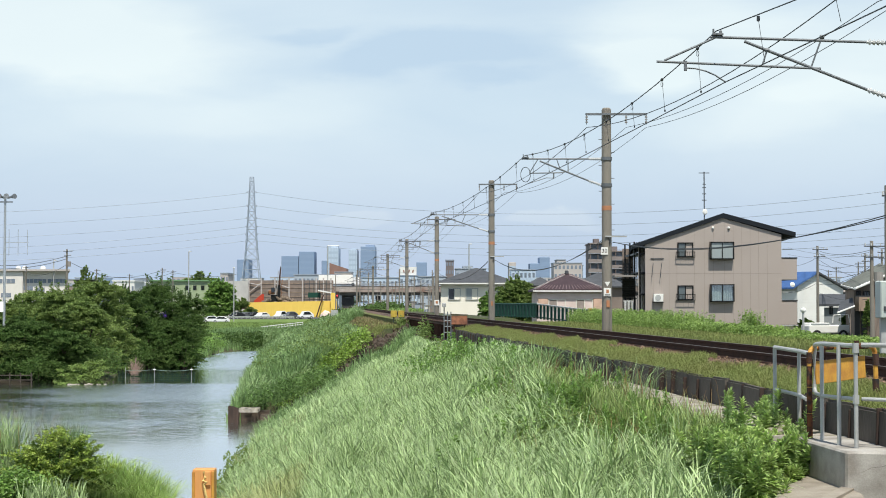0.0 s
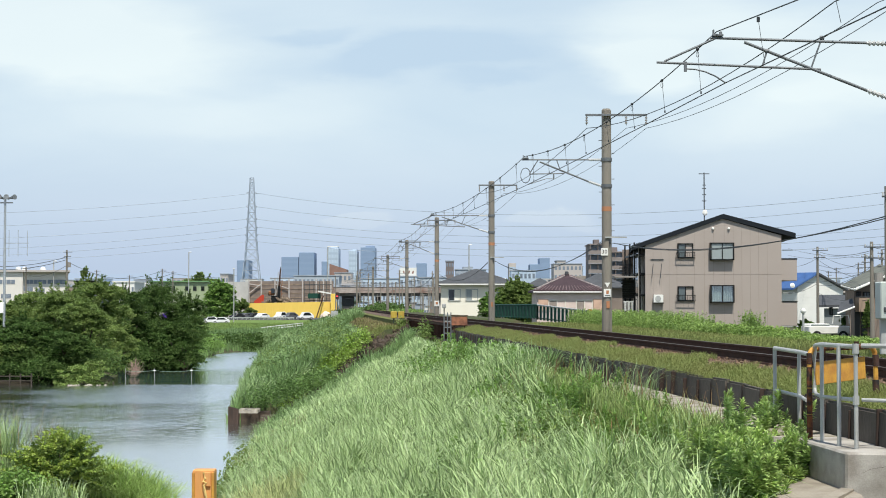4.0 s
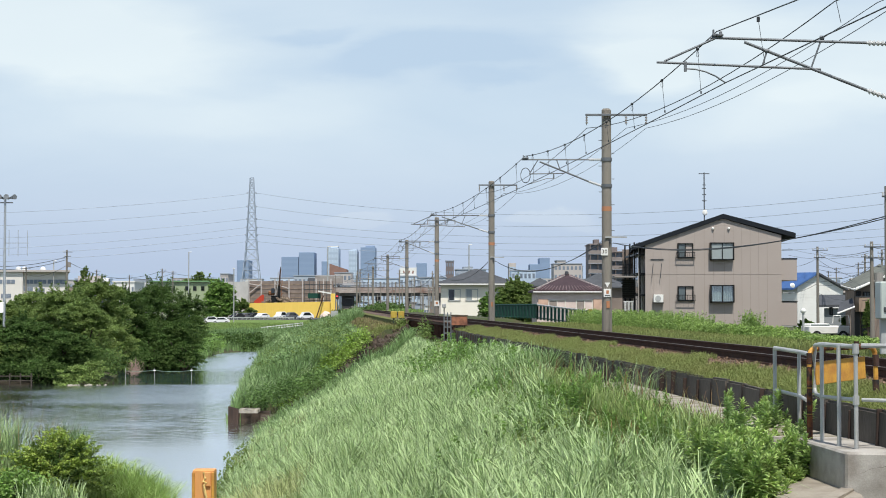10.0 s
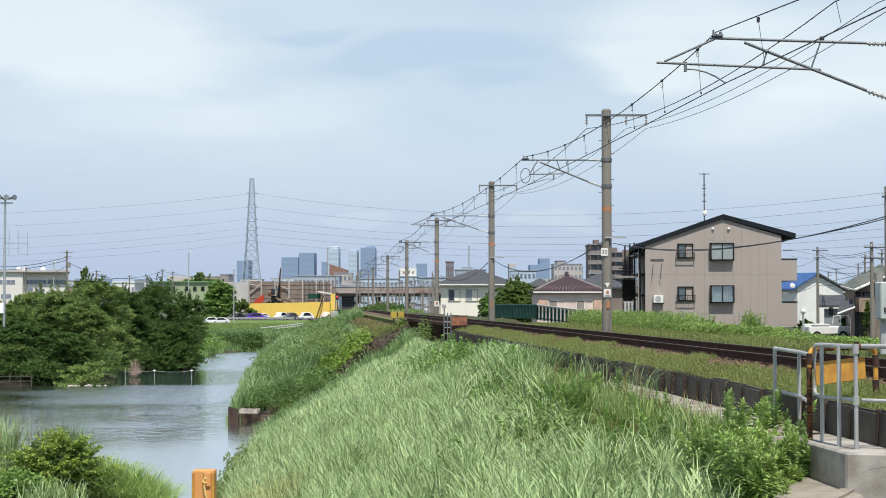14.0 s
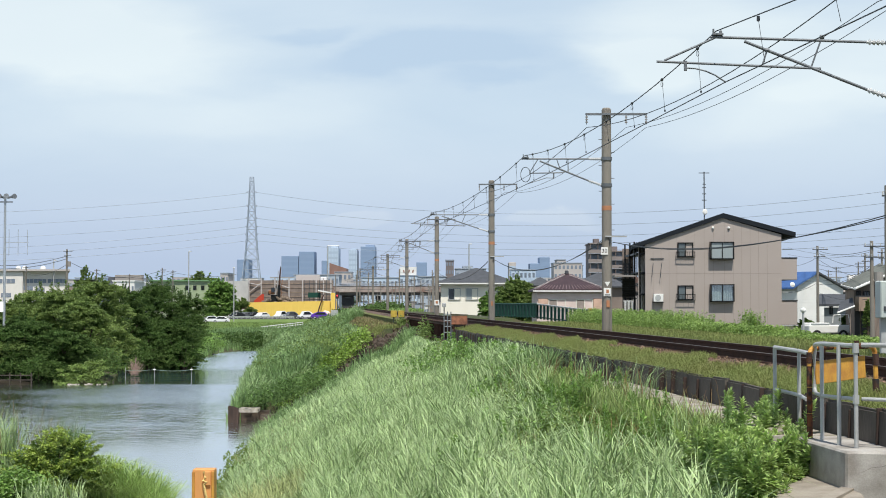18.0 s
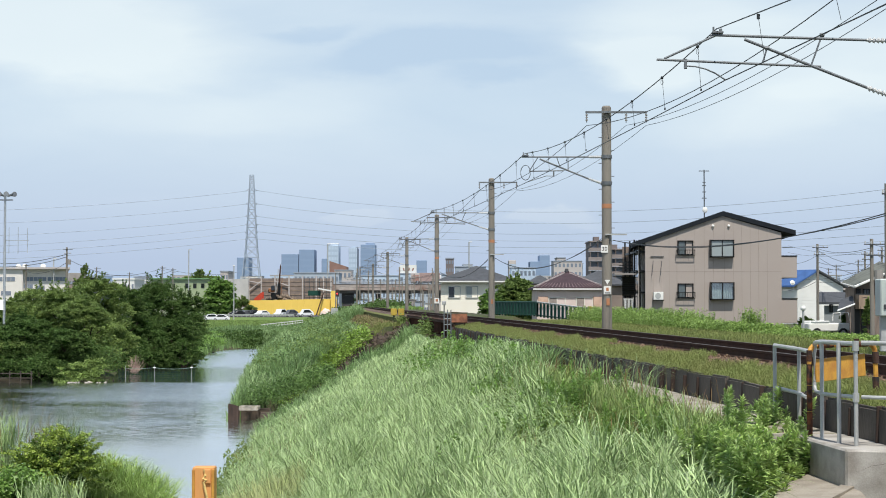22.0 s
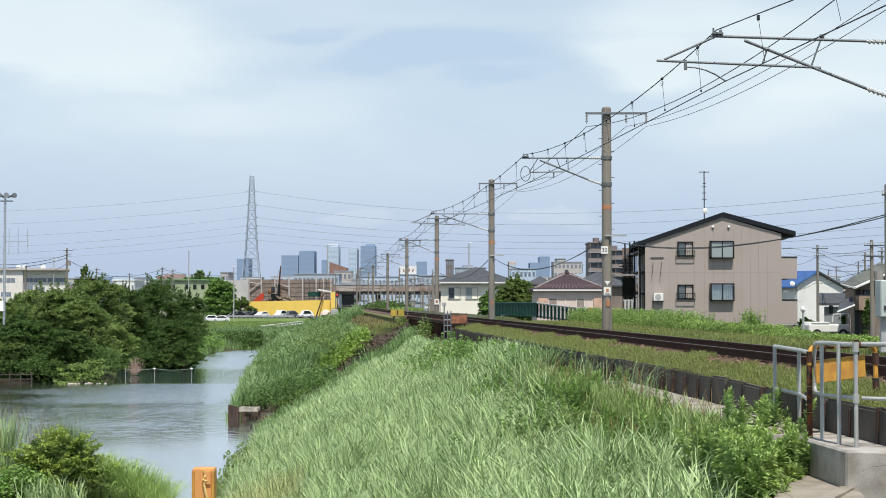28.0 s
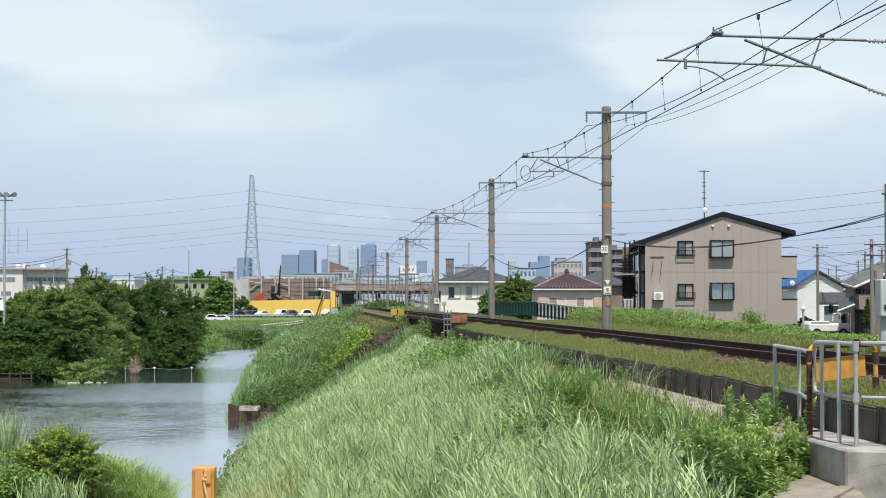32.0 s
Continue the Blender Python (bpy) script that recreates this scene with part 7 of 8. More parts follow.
for px, d, paint, lab, lg, tl, tn in (
        (-48.283, 344.0, CAR_WHITE, "white hatchback parked by the field", 3.9, 1.45, 8),
        (-50.811, 347.0, CAR_WHITE, "white estate car parked by the field", 3.9, 1.55, 12),
        (-47.32, 364.0, CAR_BLACK, "black saloon parked by the hoarding", 3.6, 1.45, 48),
        (-45.881, 366.0, CAR_GREY, "dark grey car parked by the hoarding", 3.6, 1.45, 52),
        (-44.16, 368.0, CAR_BLACK, "black car parked by the hoarding", 3.6, 1.5, 50),
        (-41.829, 366.0, CAR_WHITE, "white car parked by the hoarding", 3.4, 1.4, 48),
        (-37.515, 366.0, CAR_WHITE, "white minivan parked by the hoarding", 3.3, 1.75, 55),
        (-34.586, 360.0, CAR_GREY, "dark grey boxy minivan by the hoarding", 3.2, 1.65, 30),
        (-31.069, 358.0, CAR_WHITE, "white minivan by the hoarding", 3.5, 1.75, 25),
):
    car(px, d, PZ if d > 352 else -2.72, paint, lab, lg, tl, tn)
moving_car = car(-60.0, 357.0, PZ, CAR_VIOLET, "violet car driving past the hoarding", 4.6, 1.6, 0, "moving_car", "traffic")


def lorry(label, paint, boxmat, long=9.0):
    t = thing("truck", label, "truck", "traffic on the viaduct", at=(120.0, 453.0, zd1))
    part("cargo_box", box((0.9, 0, 1.95), (long - 2.2, 2.3, 2.5), bevel=0.06), boxmat, t)
    part("cab", box((-long / 2 + 0.9, 0, 1.5), (1.8, 2.2, 2.2), bevel=0.15), paint, t)
    part("windscreen", box((-long / 2 + 0.05, 0, 1.9), (0.12, 1.9, 0.8)), CAR_GLASS, t)
    part("chassis", box((0, 0, 0.6), (long - 0.6, 2.0, 0.3)), DARK_STEEL, t)
    for sx in (-0.34, 0.2, 0.36):
        for sy in (-1.0, 1.0):
            part("wheel", bar((sx * long, sy - 0.15, 0.48), (sx * long, sy + 0.15, 0.48), 0.48, 12), TYRE, t)
    return t


grey_truck = lorry("grey box truck crossing the viaduct", CAR_GREY, GREY_SHEET, 10.0)
white_truck = lorry("white box truck crossing the viaduct", CAR_WHITE, WHITE, 12.0)
red_truck = lorry("dull red and grey truck crossing the viaduct", BRICK_RED, material("dull_red_box", (0.36, 0.26, 0.24), 0.6, scale=1, vary=0.1), 8.0)
last_truck = lorry("white truck entering the viaduct", CAR_WHITE, FAR_PALE, 9.0)
mid_truck = lorry("pale truck crossing the viaduct", CAR_WHITE, FAR_WARM, 9.0)

# guard rails by the road
gr = thing("guard_rail", "pale grey steel road guard rail", "guard rail", at=(0, 0, 0))
part("rail", box((-41.36, 352.2, -1.45), (16.343, 0.12, 0.28)), GALV, gr)
for k in range(18):
    part("post", box((-41.36 - 8.171 + 16.343 * k / 17, 352.3, -1.7), (0.14, 0.14, 0.65)), GALV, gr)
gf = thing("field_fence", "low white pipe fence across the field", "fence", at=(0, 0, 0))
a, b = Vector((-26.941, 235, -1.9)), Vector((-23.206, 262, -1.55))
for dz in (0, -0.35):
    part("rail", bar(a + Vector((0, 0, dz)), b + Vector((0, 0, dz)), 0.06, 5), WHITE, gf)
for k in range(16):
    p = a.lerp(b, k / 15)
    part("post", bar(p + Vector((0, 0, 0.1)), p - Vector((0, 0, 1.0)), 0.06, 5), WHITE, gf)

# ---------------------------------------------------------------- left distance
D = 300.0
# cream wall colour with some distance haze mixed in
FACTORY = material("hazed_factory_render", (0.74, 0.71, 0.665), 0.85, scale=0.5, vary=0.15, bump=0.1, second=(0.60, 0.565, 0.52))
of = thing("cream_factory", "cream two-storey factory with ribbon windows", "building", at=(0, 0, 0))
x0, x1, x2 = -90.429, -79.714, -71.036
zt = 7.647
part("wall", box(((x0 + x1) / 2, D + 8, (zt - 2.75) / 2), (x1 - x0, 16, zt + 2.75)), FACTORY, of)
part("wall", sheared(box(((x1 + x2) / 2, D + 9, (zt - 2.75) / 2 + 0.1), (x2 - x1, 16, zt + 2.75)), D, -0.25), FACTORY, of)
part("roof", sheared(box(((x0 + x2) / 2, D + 8, zt + 0.2), (x2 - x0 + 0.6, 17, 0.35)), D, -0.25), FAR_WARM, of)
for a, b, z, y in ((-85.071, -81.107, 5.826, D), (-79.5, -75.429, 5.826, D + 1), (-75.214, -71.571, 5.826, D + 1), (-83.786, -81.857, 3.148, D), (-79.714, -78, 4.433, D + 1), (-77.25, -75.75, 4.219, D + 1)):
    for k in range(5):
        part("window", box((a + (b - a) * (k + 0.5) / 5, y - 0.03, z), ((b - a) / 5 * 0.88, 0.1, 0.75)), FAR_WINDOW, of)
for px in (-81.321, -80.143, -76.607):
    bm = bmesh.new()
    bmesh.ops.create_uvsphere(bm, u_segments=12, v_segments=8, radius=0.55, matrix=pose(px, D + 3, zt + 0.55))
    part("roof_vent", bm, WHITE, of, "white round roof ventilator")
D = 400.0
gb = thing("green_building", "pale green two-storey building with dark windows", "building", at=(0, 0, 0))
x0, x1 = -73.714, -57.286
zt = 7.075
part("wall", box(((x0 + x1) / 2, D + 5, (zt - 2.75) / 2), (x1 - x0, 10, zt + 2.75)), LIME_WALL, gb)
part("roof", box(((x0 + x1) / 2, D + 5, zt + 0.2), (x1 - x0 + 0.8, 11, 0.35)), material("green_roof_edge", (0.16, 0.30, 0.14), 0.7, scale=1, vary=0.2), gb)
for px in (-69.286, -68.143, -64.714, -62.714, -60.714, -71.143):
    part("window", box((px, D - 0.03, 5.504), (0.857, 0.12, 1.143)), GLASS_DARK, gb)
for i, (a, b, y, d) in enumerate(((-87.6, -81.9, 7.346, 420.0), (-89.7, -83.621, 7.396, 460.0))):
    block(a, b, y, d, WHITE, "low white warehouse behind the trees", 2, roof=WHITE)

MAST_GREY = material("dull_mast_steel", (0.26, 0.29, 0.315), 0.6, 0.1, scale=2, vary=0.2, bump=0.1)
mst = thing("speaker_mast", "tall grey mast with horn loudspeakers and a cabinet", "speaker mast", at=(-31.32, 113.0, -3.6))
H = 9.12 + 3.6
part("pole", bar((0, 0, 0), (0, 0, H), 0.10, 10, 0.08), MAST_GREY, mst)
part("crossbar", box((0.1, 0, H - 0.25), (0.9, 0.08, 0.08)), DARK_STEEL, mst)
for dx, ex2, ey in ((-0.25, -0.1, -0.3), (0.12, 0.03, -0.3), (0.3, 0.42, -0.12)):
    bm = bmesh.new()
    tb(bm, (dx, 0.2, H + 0.1), (dx + ex2, ey, H + 0.16), 0.05, 12, 0.19)
    tb(bm, (dx, 0.2, H + 0.1), (dx - ex2 * 0.4, 0.38, H + 0.08), 0.08, 10)
    part("horn_speaker", bm, ARM_STEEL, mst, "grey horn loudspeaker")
part("cabinet", box((-0.15, -0.2, 1.37 + 3.6), (0.35, 0.3, 0.75), bevel=0.03), WHITE, mst)
bm = bmesh.new()
z = 5.98 + 3.6
bx(bm, (0.85, 0, z), (1.7, 0.045, 0.045))
for dx, hh in ((0.3, 1.9), (0.95, 1.9), (1.62, 1.8)):
    bx(bm, (dx, 0, z), (0.035, 0.035, hh))
part("antenna", bm, MAST_GREY, mst, "thin rod antenna")

for x, y, z, can in ((-52.329, 220.0, 9.114, True), (-73.8, 280.0, 8.147, False), (-72.246, 330.0, 8.718, False), (-75.321, 380.0, 8.567, False), (-60.35, 340.0, 9.175, False), (-61.457, 360.0, 9.104, False), (-78.6, 420.0, 8.846, False)):
    utility_pole(x, y, -2.9, z, "grey utility pole with crossarms above the trees", can=can, r=0.17)
for p, q, drop in (
        ((-52.351, 220, 8.17), (-58.871, 200, 6.505), 0.6),
        ((-52.348, 220, 7.777), (-58.867, 200, 6.077), 0.6),
        ((-52.346, 220, 7.541), (-75.183, 380, 7.889), 1.0),
        ((-52.341, 220, 6.991), (-73.803, 280, 6.847), 0.8),
        ((-60.357, 340, 8.689), (-72.248, 330, 7.539), 1.0),
        ((-60.357, 340, 8.689), (-55.902, 430, 9.478), 1.0),
        ((-61.461, 360, 8.589), (-75.183, 380, 7.889), 0.8),
):
    solid("street_cable", line(bmesh.new(), sag(p, q, drop, 10), 0.035, 4), WIRE, "thin dark street cable", "wire", "street cables")
lamp_post(-55.446, 345.0, -2.75, 12.862, "tall thin street lamp", globe=False, r=0.11, arm=0.3)
lamp_post(-73.821, 300.0, -2.75, 9.684, "tall thin street lamp", globe=False, r=0.11, arm=0.3)
lamp_post(4.929, 300.0, -2.75, 12.794, "tall thin street lamp", globe=False, r=0.11, arm=0.3)
lamp_post(-46.25, 350.0, -2.75, 9.397, "tall thin grey pole", globe=False, r=0.12, arm=0.0)
big = thing("road_lamp", "tall viaduct lamp with a double white head", "street lamp", at=(-32.057, 440.0, -2.75))
H = 17.522 + 2.75
part("pole", bar((0, 0, 0), (0, 0, H), 0.16, 8), GALV, big)
part("lamp_head", box((1.5, 0, H), (3.2, 0.4, 0.25), bevel=0.05), WHITE, big)

# masts and posts by the line beyond the bridge
for x, y, z in ((-15.75, 300.0, 8.183), (-8.914, 260.0, 3.227), (-1.67, 275.0, 6.165), (-6.421, 290.0, 3.305), (-3.812, 305.0, 3.5), (-16, 320.0, 3.477), (-18.305, 335.0, 4.519), (-11.25, 350.0, 4.023), (-12.645, 365.0, 7.121), (-4.886, 380.0, 4.362), (-2.257, 395.0, 5.033), (-8.054, 410.0, 8.235), (-14.723, 425.0, 8.476), (-2.464, 300.0, 4.862), (-18.852, 345.0, 7.807), (-16.157, 390.0, 4.016), (-12.729, 270.0, 6.854), (-17.914, 330.0, 8.482), (-9, 300.0, 5.718), (-6.325, 230.0, 6.576), (-6.686, 260.0, 4.712), (-5.282, 290.0, 6.618), (-4.457, 320.0, 6.218), (-25.786, 380.0, 8.432), (-11.786, 300.0, 5.718), (-10.489, 330.0, 5.183), (-3.064, 330.0, 5.536), (-2.307, 340.0, 8.689)):
    t = thing("line_post", "slim grey post beside the railway yard", "post", "yard posts", at=(x, y, -2.75))
    part("pole", bar((0, 0, 0), (0, 0, z + 2.75), 0.12, 6), POLE, t)
    part("arm", box((0.3, 0, z + 2.2), (1.4, 0.08, 0.08)), GALV, t)
for p, q in (((-24.967, 380, 6.125), (0.643, 300, 7.004)), ((-24.964, 380, 5.175), (0.643, 300, 5.718)), ((-24.227, 390, 4.155), (-0.457, 320, 4.619)), ((-18.737, 330, 6.361), (-2.743, 320, 6.904)), ((-24.845, 400, 3.077), (-1.799, 360, 3.705))):
    solid("yard_wire", line(bmesh.new(), sag(p, q, 0.8, 10), 0.03, 4), WIRE, "thin wire over the railway yard", "wire", "yard wires")
YARD = (FAR_WARM, FAR_PALE, GREY_SHEET, FAR_GREY, WHITE, BROWN_SHEET)
for k in range(13):
    w, d = 1.6 + 1.7 * ((k * 7) % 5) / 4, 432.0 + 5.0 * (k % 3)
    h = 2.2 + 1.6 * ((k * 5) % 7) / 6
    t = thing("yard_shed", "low pale shed beside the railway yard", "shed", "sheds by the yard", at=(-24.0 + 1.95 * k, d, -2.75))
    part("wall", box((0, 0, h / 2 + 0.6), (w, 2.4, h + 1.2)), YARD[k % 6], t)
    part("roof", box((0, 0, h + 1.3), (w + 0.3, 2.8, 0.16), ry=4), SLATE if k % 2 else GREY_SHEET, t)
    part("door", box((0.2 * w, -1.22, h * 0.5 + 0.6), (0.7, 0.06, h * 0.7)), FAR_WINDOW, t)
    part("window", box((-0.22 * w, -1.22, h * 0.7 + 0.6), (0.5, 0.06, 0.6)), FAR_WINDOW, t)
plate = thing("mast_notice", "small white notice with an orange patch on a mast", "sign", at=(-0.475, 120.8, 1.55))
part("plate", box((0, 0, 0.12), (0.36, 0.015, 0.42), bevel=0.004), WHITE, plate)
part("patch", box((0, -0.011, 0.15), (0.18, 0.006, 0.2)), ORANGE, plate)
sg = thing("rail_signal", "dark railway signal with a red light", "signal", at=(-16.029, 240.0, height(-16.029, 240.0)))
part("post", bar((0, 0, 0), (0, 0, 3.4), 0.08, 6), DARK_STEEL, sg)
hd2 = part("signal_head", box((0, 0, 2.849 - height(-16.029, 240.0)), (0.5, 0.3, 1.1), bevel=0.08), BLACK_PAINT, sg)
zz = 2.763 - height(-16.029, 240.0)
part("red_light", bar((0, -0.17, zz), (0, -0.2, zz), 0.11, 10), glowing("red_signal_light", (1.0, 0.06, 0.08), 1.6), hd2, "lit red signal lamp")
rb = thing("relay_box", "pale grey relay box by the line", "cabinet", at=(-13.714, 200.0, -0.347))
part("housing", box((0, 0, 0.55), (0.857, 0.6, 1.071), bevel=0.03), GALV, rb)
part("base", box((0, 0, -0.6), (0.6, 0.5, 1.4)), CONCRETE, rb)


# ---------------------------------------------------------------- trees and shrubs
def crown_tree(x, y, rx, top, count, mat, label, each=210, size=0.20, ry=None, fill=0.2):
    g = height(x, y)
    return tree(x, y, g, rx, ry or rx * 0.8, top - g, count, each, size, mat, label, fill=fill)


for x, y, rx, top, n, mat, lab in (
        (-32.743, 120.0, 2.571, 1.564, 46, LEAF, "olive green riverside tree with an open crown"), (-31.652, 125.0, 3.125, 2.631, 60, LEAF, "tall olive green riverside tree"),
        (-28.781, 121.0, 2.42, 2.427, 46, LEAF, "sunlit olive green riverside tree"), (-27.703, 128.0, 2.651, 3.477, 50, LEAF, "tall loose riverside tree with fine twigs"),
        (-26.605, 117.5, 2.507, 1.692, 52, LEAF, "round green riverside tree"), (-26.66, 132.8, 2.18, 2.74, 40, LEAF_DARK, "dark green riverside tree"),
        (-24.94, 139.1, 3.48, 3.09, 74, LEAF_DARK, "broad dark green tree over the water"), (-22.80, 141.2, 1.82, 2.15, 34, LEAF_DARK, "dark green tree at the river bend"),
        (-25.08, 134.5, 2.98, 0.31, 54, LEAF_DARK, "dark green tree with drooping layers"), (-22.20, 134.5, 2.02, 0.02, 34, LEAF_DARK, "dark green tree hanging over the water"),
        (-29.929, 113.4, 2.341, 0.502, 46, LEAF_DARK, "leafy green tree at the water"), (-31.075, 113.0, 1.695, -0.606, 34, LEAF, "green young tree at the water"),
        (-27.297, 113.4, 2.179, -0.4, 40, LEAF_DARK, "dark green tree hanging over the water"), (-26.25, 125.8, 1.97, -0.33, 36, LEAF, "green tree leaning over the shore"),
        (-34.431, 117.0, 2.507, 1.149, 36, LEAF, "dense green riverside tree")):
    crown_tree(x, y, rx, top, n, mat, lab, each=560, size=0.125)
for x, y, rx, top, n in ((-24.20, 110.6, 0.80, -1.95, 40), (-25.25, 110.4, 1.0, -2.55, 38), (-26.30, 110.5, 0.70, -2.80, 26), (-25.6, 172.0, 1.843, -1.416, 46), (-25.2, 160.0, 1.9, -1.2, 50), (-25.2, 141.0, 1.774, -1.4, 40), (-24.5, 150.0, 2.2, -0.9, 60)):
    g = height(x, y)
    t = thing("shrub", "light green shrub at the water edge", "shrub", "bank shrubs", at=(x, y, g))
    part("stem", bar((0, 0, -0.2), (0, 0, (top - g) * 0.5), 0.05, 5), BARK, t)
    o = new("foliage", leaves("foliage", clumps(0, 0, 0, rx, rx * 0.6, top - g, n, 150, 0.05, 0.4, 0.16), 0.11, LEAF_BRIGHT if y > 145 else SHORE_LEAF if y < 111 else LEAF))
    o.parent = t
dead = thing("dead_bush", "dry pinkish-brown dead bush at the water edge", "bush", at=(-23.75, 122.0, -4.05))
bm = bmesh.new()
for k in range(210):
    a, e = rng.uniform(0, 6.28), rng.uniform(0.2, 1.5)
    r = rng.uniform(0.2, 0.75)
    p = Vector((math.cos(a) * math.cos(e) * r * 0.9, math.sin(a) * 0.4 * math.cos(e), 0.1 + math.sin(e) * r * 2.1))
    tb(bm, p * 0.5 + Vector((rng.normal() * 0.12, 0, 0)), p + Vector((rng.normal() * 0.2, 0, rng.normal() * 0.2)), 0.012, 4, 0.004, False)
part("twigs", bm, material("dead_twig", (0.34, 0.245, 0.205), 0.9), dead)
# trees further off
for x, y, rx, top, n, mat, lab in (
        (-72.457, 320.0, 2.743, 7.361, 30, LEAF, "round green tree behind the river trees"), (-67.414, 440.0, 7.543, 8.56, 60, LEAF, "flat-topped tree behind the green building"),
        (-54.309, 384.0, 3.977, 6.858, 60, LEAF_BRIGHT, "dull green rounded tree beside the car park"), (-49.054, 388.0, 2.356, 2.065, 20, LEAF, "low green bush beside the car park"),
        (6.949, 152.0, 1.954, 3.82, 46, LEAF, "green garden tree beside the pink house"), (4.5, 150.0, 1.286, 2.399, 26, LEAF_BRIGHT, "bright green garden shrub below the mast"),
        (8.357, 150.0, 0.75, 2.613, 14, LEAF, "small green garden tree by the fence"), (23.603, 88.0, 0.283, 1.524, 12, LEAF, "climbing greenery on a house corner"),
        (25.571, 100.0, 0.571, 0.794, 14, LEAF_DARK, "dark garden hedge bush"), (25.182, 110.0, 0.786, 0.395, 14, LEAF_DARK, "dark garden hedge bush")):
    crown_tree(x, y, rx, top, n, mat, lab, each=336, size=0.0012 * y, fill=0.7)
# dark undergrowth down to the water below the trees
pts = []
for _ in range(190):
    x = rng.uniform(-32.447, -24.0)
    y = 113.0 + abs(rng.normal()) * 1.6 - (1.0 if x < -29 else 0.0)
    if rng.random() < 0.3:                          # round the inlet behind the net
        f = rng.random()
        x, y = -25.6 + 3.0 * f + rng.normal() * 0.3, 130.0 + 12.0 * f
    pts.append(rng.normal(size=(120, 3)) * np.array([0.7, 0.45, 0.35]) + np.array([x, y, -3.3 + 1.5 * rng.random()]))
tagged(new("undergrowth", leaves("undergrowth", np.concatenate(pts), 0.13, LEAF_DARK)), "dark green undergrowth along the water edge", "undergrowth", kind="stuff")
p = np.concatenate([on_ground(10000, -32.0, -12.0, 186.0, 240.0), on_ground(4500, -33.0, -23.0, 134.0, 188.0, lambda x, y: height(x, y) > -4.0)])
tagged(new("shore_reeds", blades("shore_reeds", p, 0.9, 0.1, 0.5, REED_FAR)), "green reeds at the end of the river", "reeds", kind="stuff")
# hedges in the distance, as one mass of leaves
pts = []
for x0, x1, y0, y1, n, h in ((-28.771, -20.629, 190, 205, 110, 0.5), (-27.414, -20.629, 187, 194, 90, 0.6), (-19.714, -0.429, 280, 330, 130, 1.0), (-28.457, 1.029, 466, 500, 80, 2.2), (-21.6, -13.886, 250, 275, 40, 0.6),
                             (-11.829, -0.329, 215, 260, 70, 0.9)):
    for _ in range(n):
        x, y = rng.uniform(x0, x1), rng.uniform(y0, y1)
        pts.append(rng.normal(size=(70, 3)) * np.array([0.9, 0.6, 0.35]) * h + np.array([x, y, height(x, y) + h * rng.uniform(0.2, 0.8)]))
tagged(new("field_bushes", leaves("field_bushes", np.concatenate(pts), 0.28, LEAF_DARK)), "low green bushes on the plain", "bushes", kind="stuff")

# weeds and shrubs by the line
side = lambda n, y0, y1, o0, o1: np.array([(track_x(y) + o, y, height(track_x(y) + o, y)) for y, o in zip(rng.uniform(y0, y1, n), rng.uniform(o0, o1, n))])
for n, y0, y1, o0, o1, tall, lab in ((1300, 34, 47, 5.0, 7.0, 0.17, "low green weeds beside the track"),
                                     (2100, 47, 58, 5.0, 8.0, 0.31, "low green leafy weeds along the far side of the track"),
                                     (2100, 58, 80, 5.0, 8.0, 0.66, "bright green leafy weeds along the far side of the track"),
                                     (70, 49.8, 51.4, 5.9, 6.5, 0.70, "tall leafy weeds beside the apartment house"),
                                     (90, 35.5, 39, 6.4, 8.0, 0.62, "bright leafy weeds near the relay cabinet")):
    weeds("trackside_weeds", side(n, y0, y1, o0, o1), tall, 42, 0.040, VERGE_WEED, lab)


def bush_weeds(x0, x1, y0, y1, n, tall, mat, label):
    own = np.random.default_rng(int(x0 * 10) + n)
    p = np.array([(x, y, height(x, y)) for x, y in zip(own.uniform(x0, x1, n), own.uniform(y0, y1, n))])
    hubs = [(x0 + (x1 - x0) * (0.1 + 0.4 * (k % 3)), y0 + (y1 - y0) * (0.12 + 0.36 * (k // 3))) for k in range(9)]
    for i in range(len(p)):                         # stems stand in knots of unequal height
        h = hubs[i % 9]
        p[i, :2] = np.array(h) + own.normal(size=2) * np.array([0.085, 0.22])
    p = p[p[:, 0] < 3.02 + 0.416 * (p[:, 1] - 15.0)]
    return mugwort("weed_bush", p, tall, 24, 0.112, mat, label)


bush_weeds(2.95, 3.72, 15.1, 18.3, 380, 0.54, MUGWORT, "tall leafy mugwort bush beside the concrete block")
bush_weeds(3.3, 4.0, 17.6, 20.0, 30, 0.60, MUGWORT, "leafy weeds in front of the board wall")
for y0, y1, o0, o1, n, h in ((26, 30, -4.6, -3.3, 60, 0.9), (33, 38, -4.3, -3.0, 50, 0.9), (44, 52, -4.0, -3.0, 60, 0.8), (24, 28, -6.0, -4.8, 40, 0.9)):
    p = side(n, y0, y1, o0, o1)
    weeds("slope_weeds", p, h * 0.85, 34, 0.05, LEAF_BRIGHT, "leafy weeds among the grass of the bank")
p = side(110, 38, 52, -3.6, -2.7)
weeds("slope_weeds", p, 0.62, 44, 0.06, LEAF_BRIGHT, "green leafy weeds on the crest of the bank")
p = side(110, 48, 62, -4.6, -2.9)
weeds("slope_weeds", p, 0.7, 36, 0.07, LEAF_BRIGHT, "leafy weeds along the crest of the bank")
p = side(90, 24, 33, -4.6, -3.4)
weeds("slope_weeds", p, 0.75, 34, 0.05, LEAF, "dark green leafy weeds among the grass of the bank")
p = side(110, 42, 58, -10.7, -9.9)
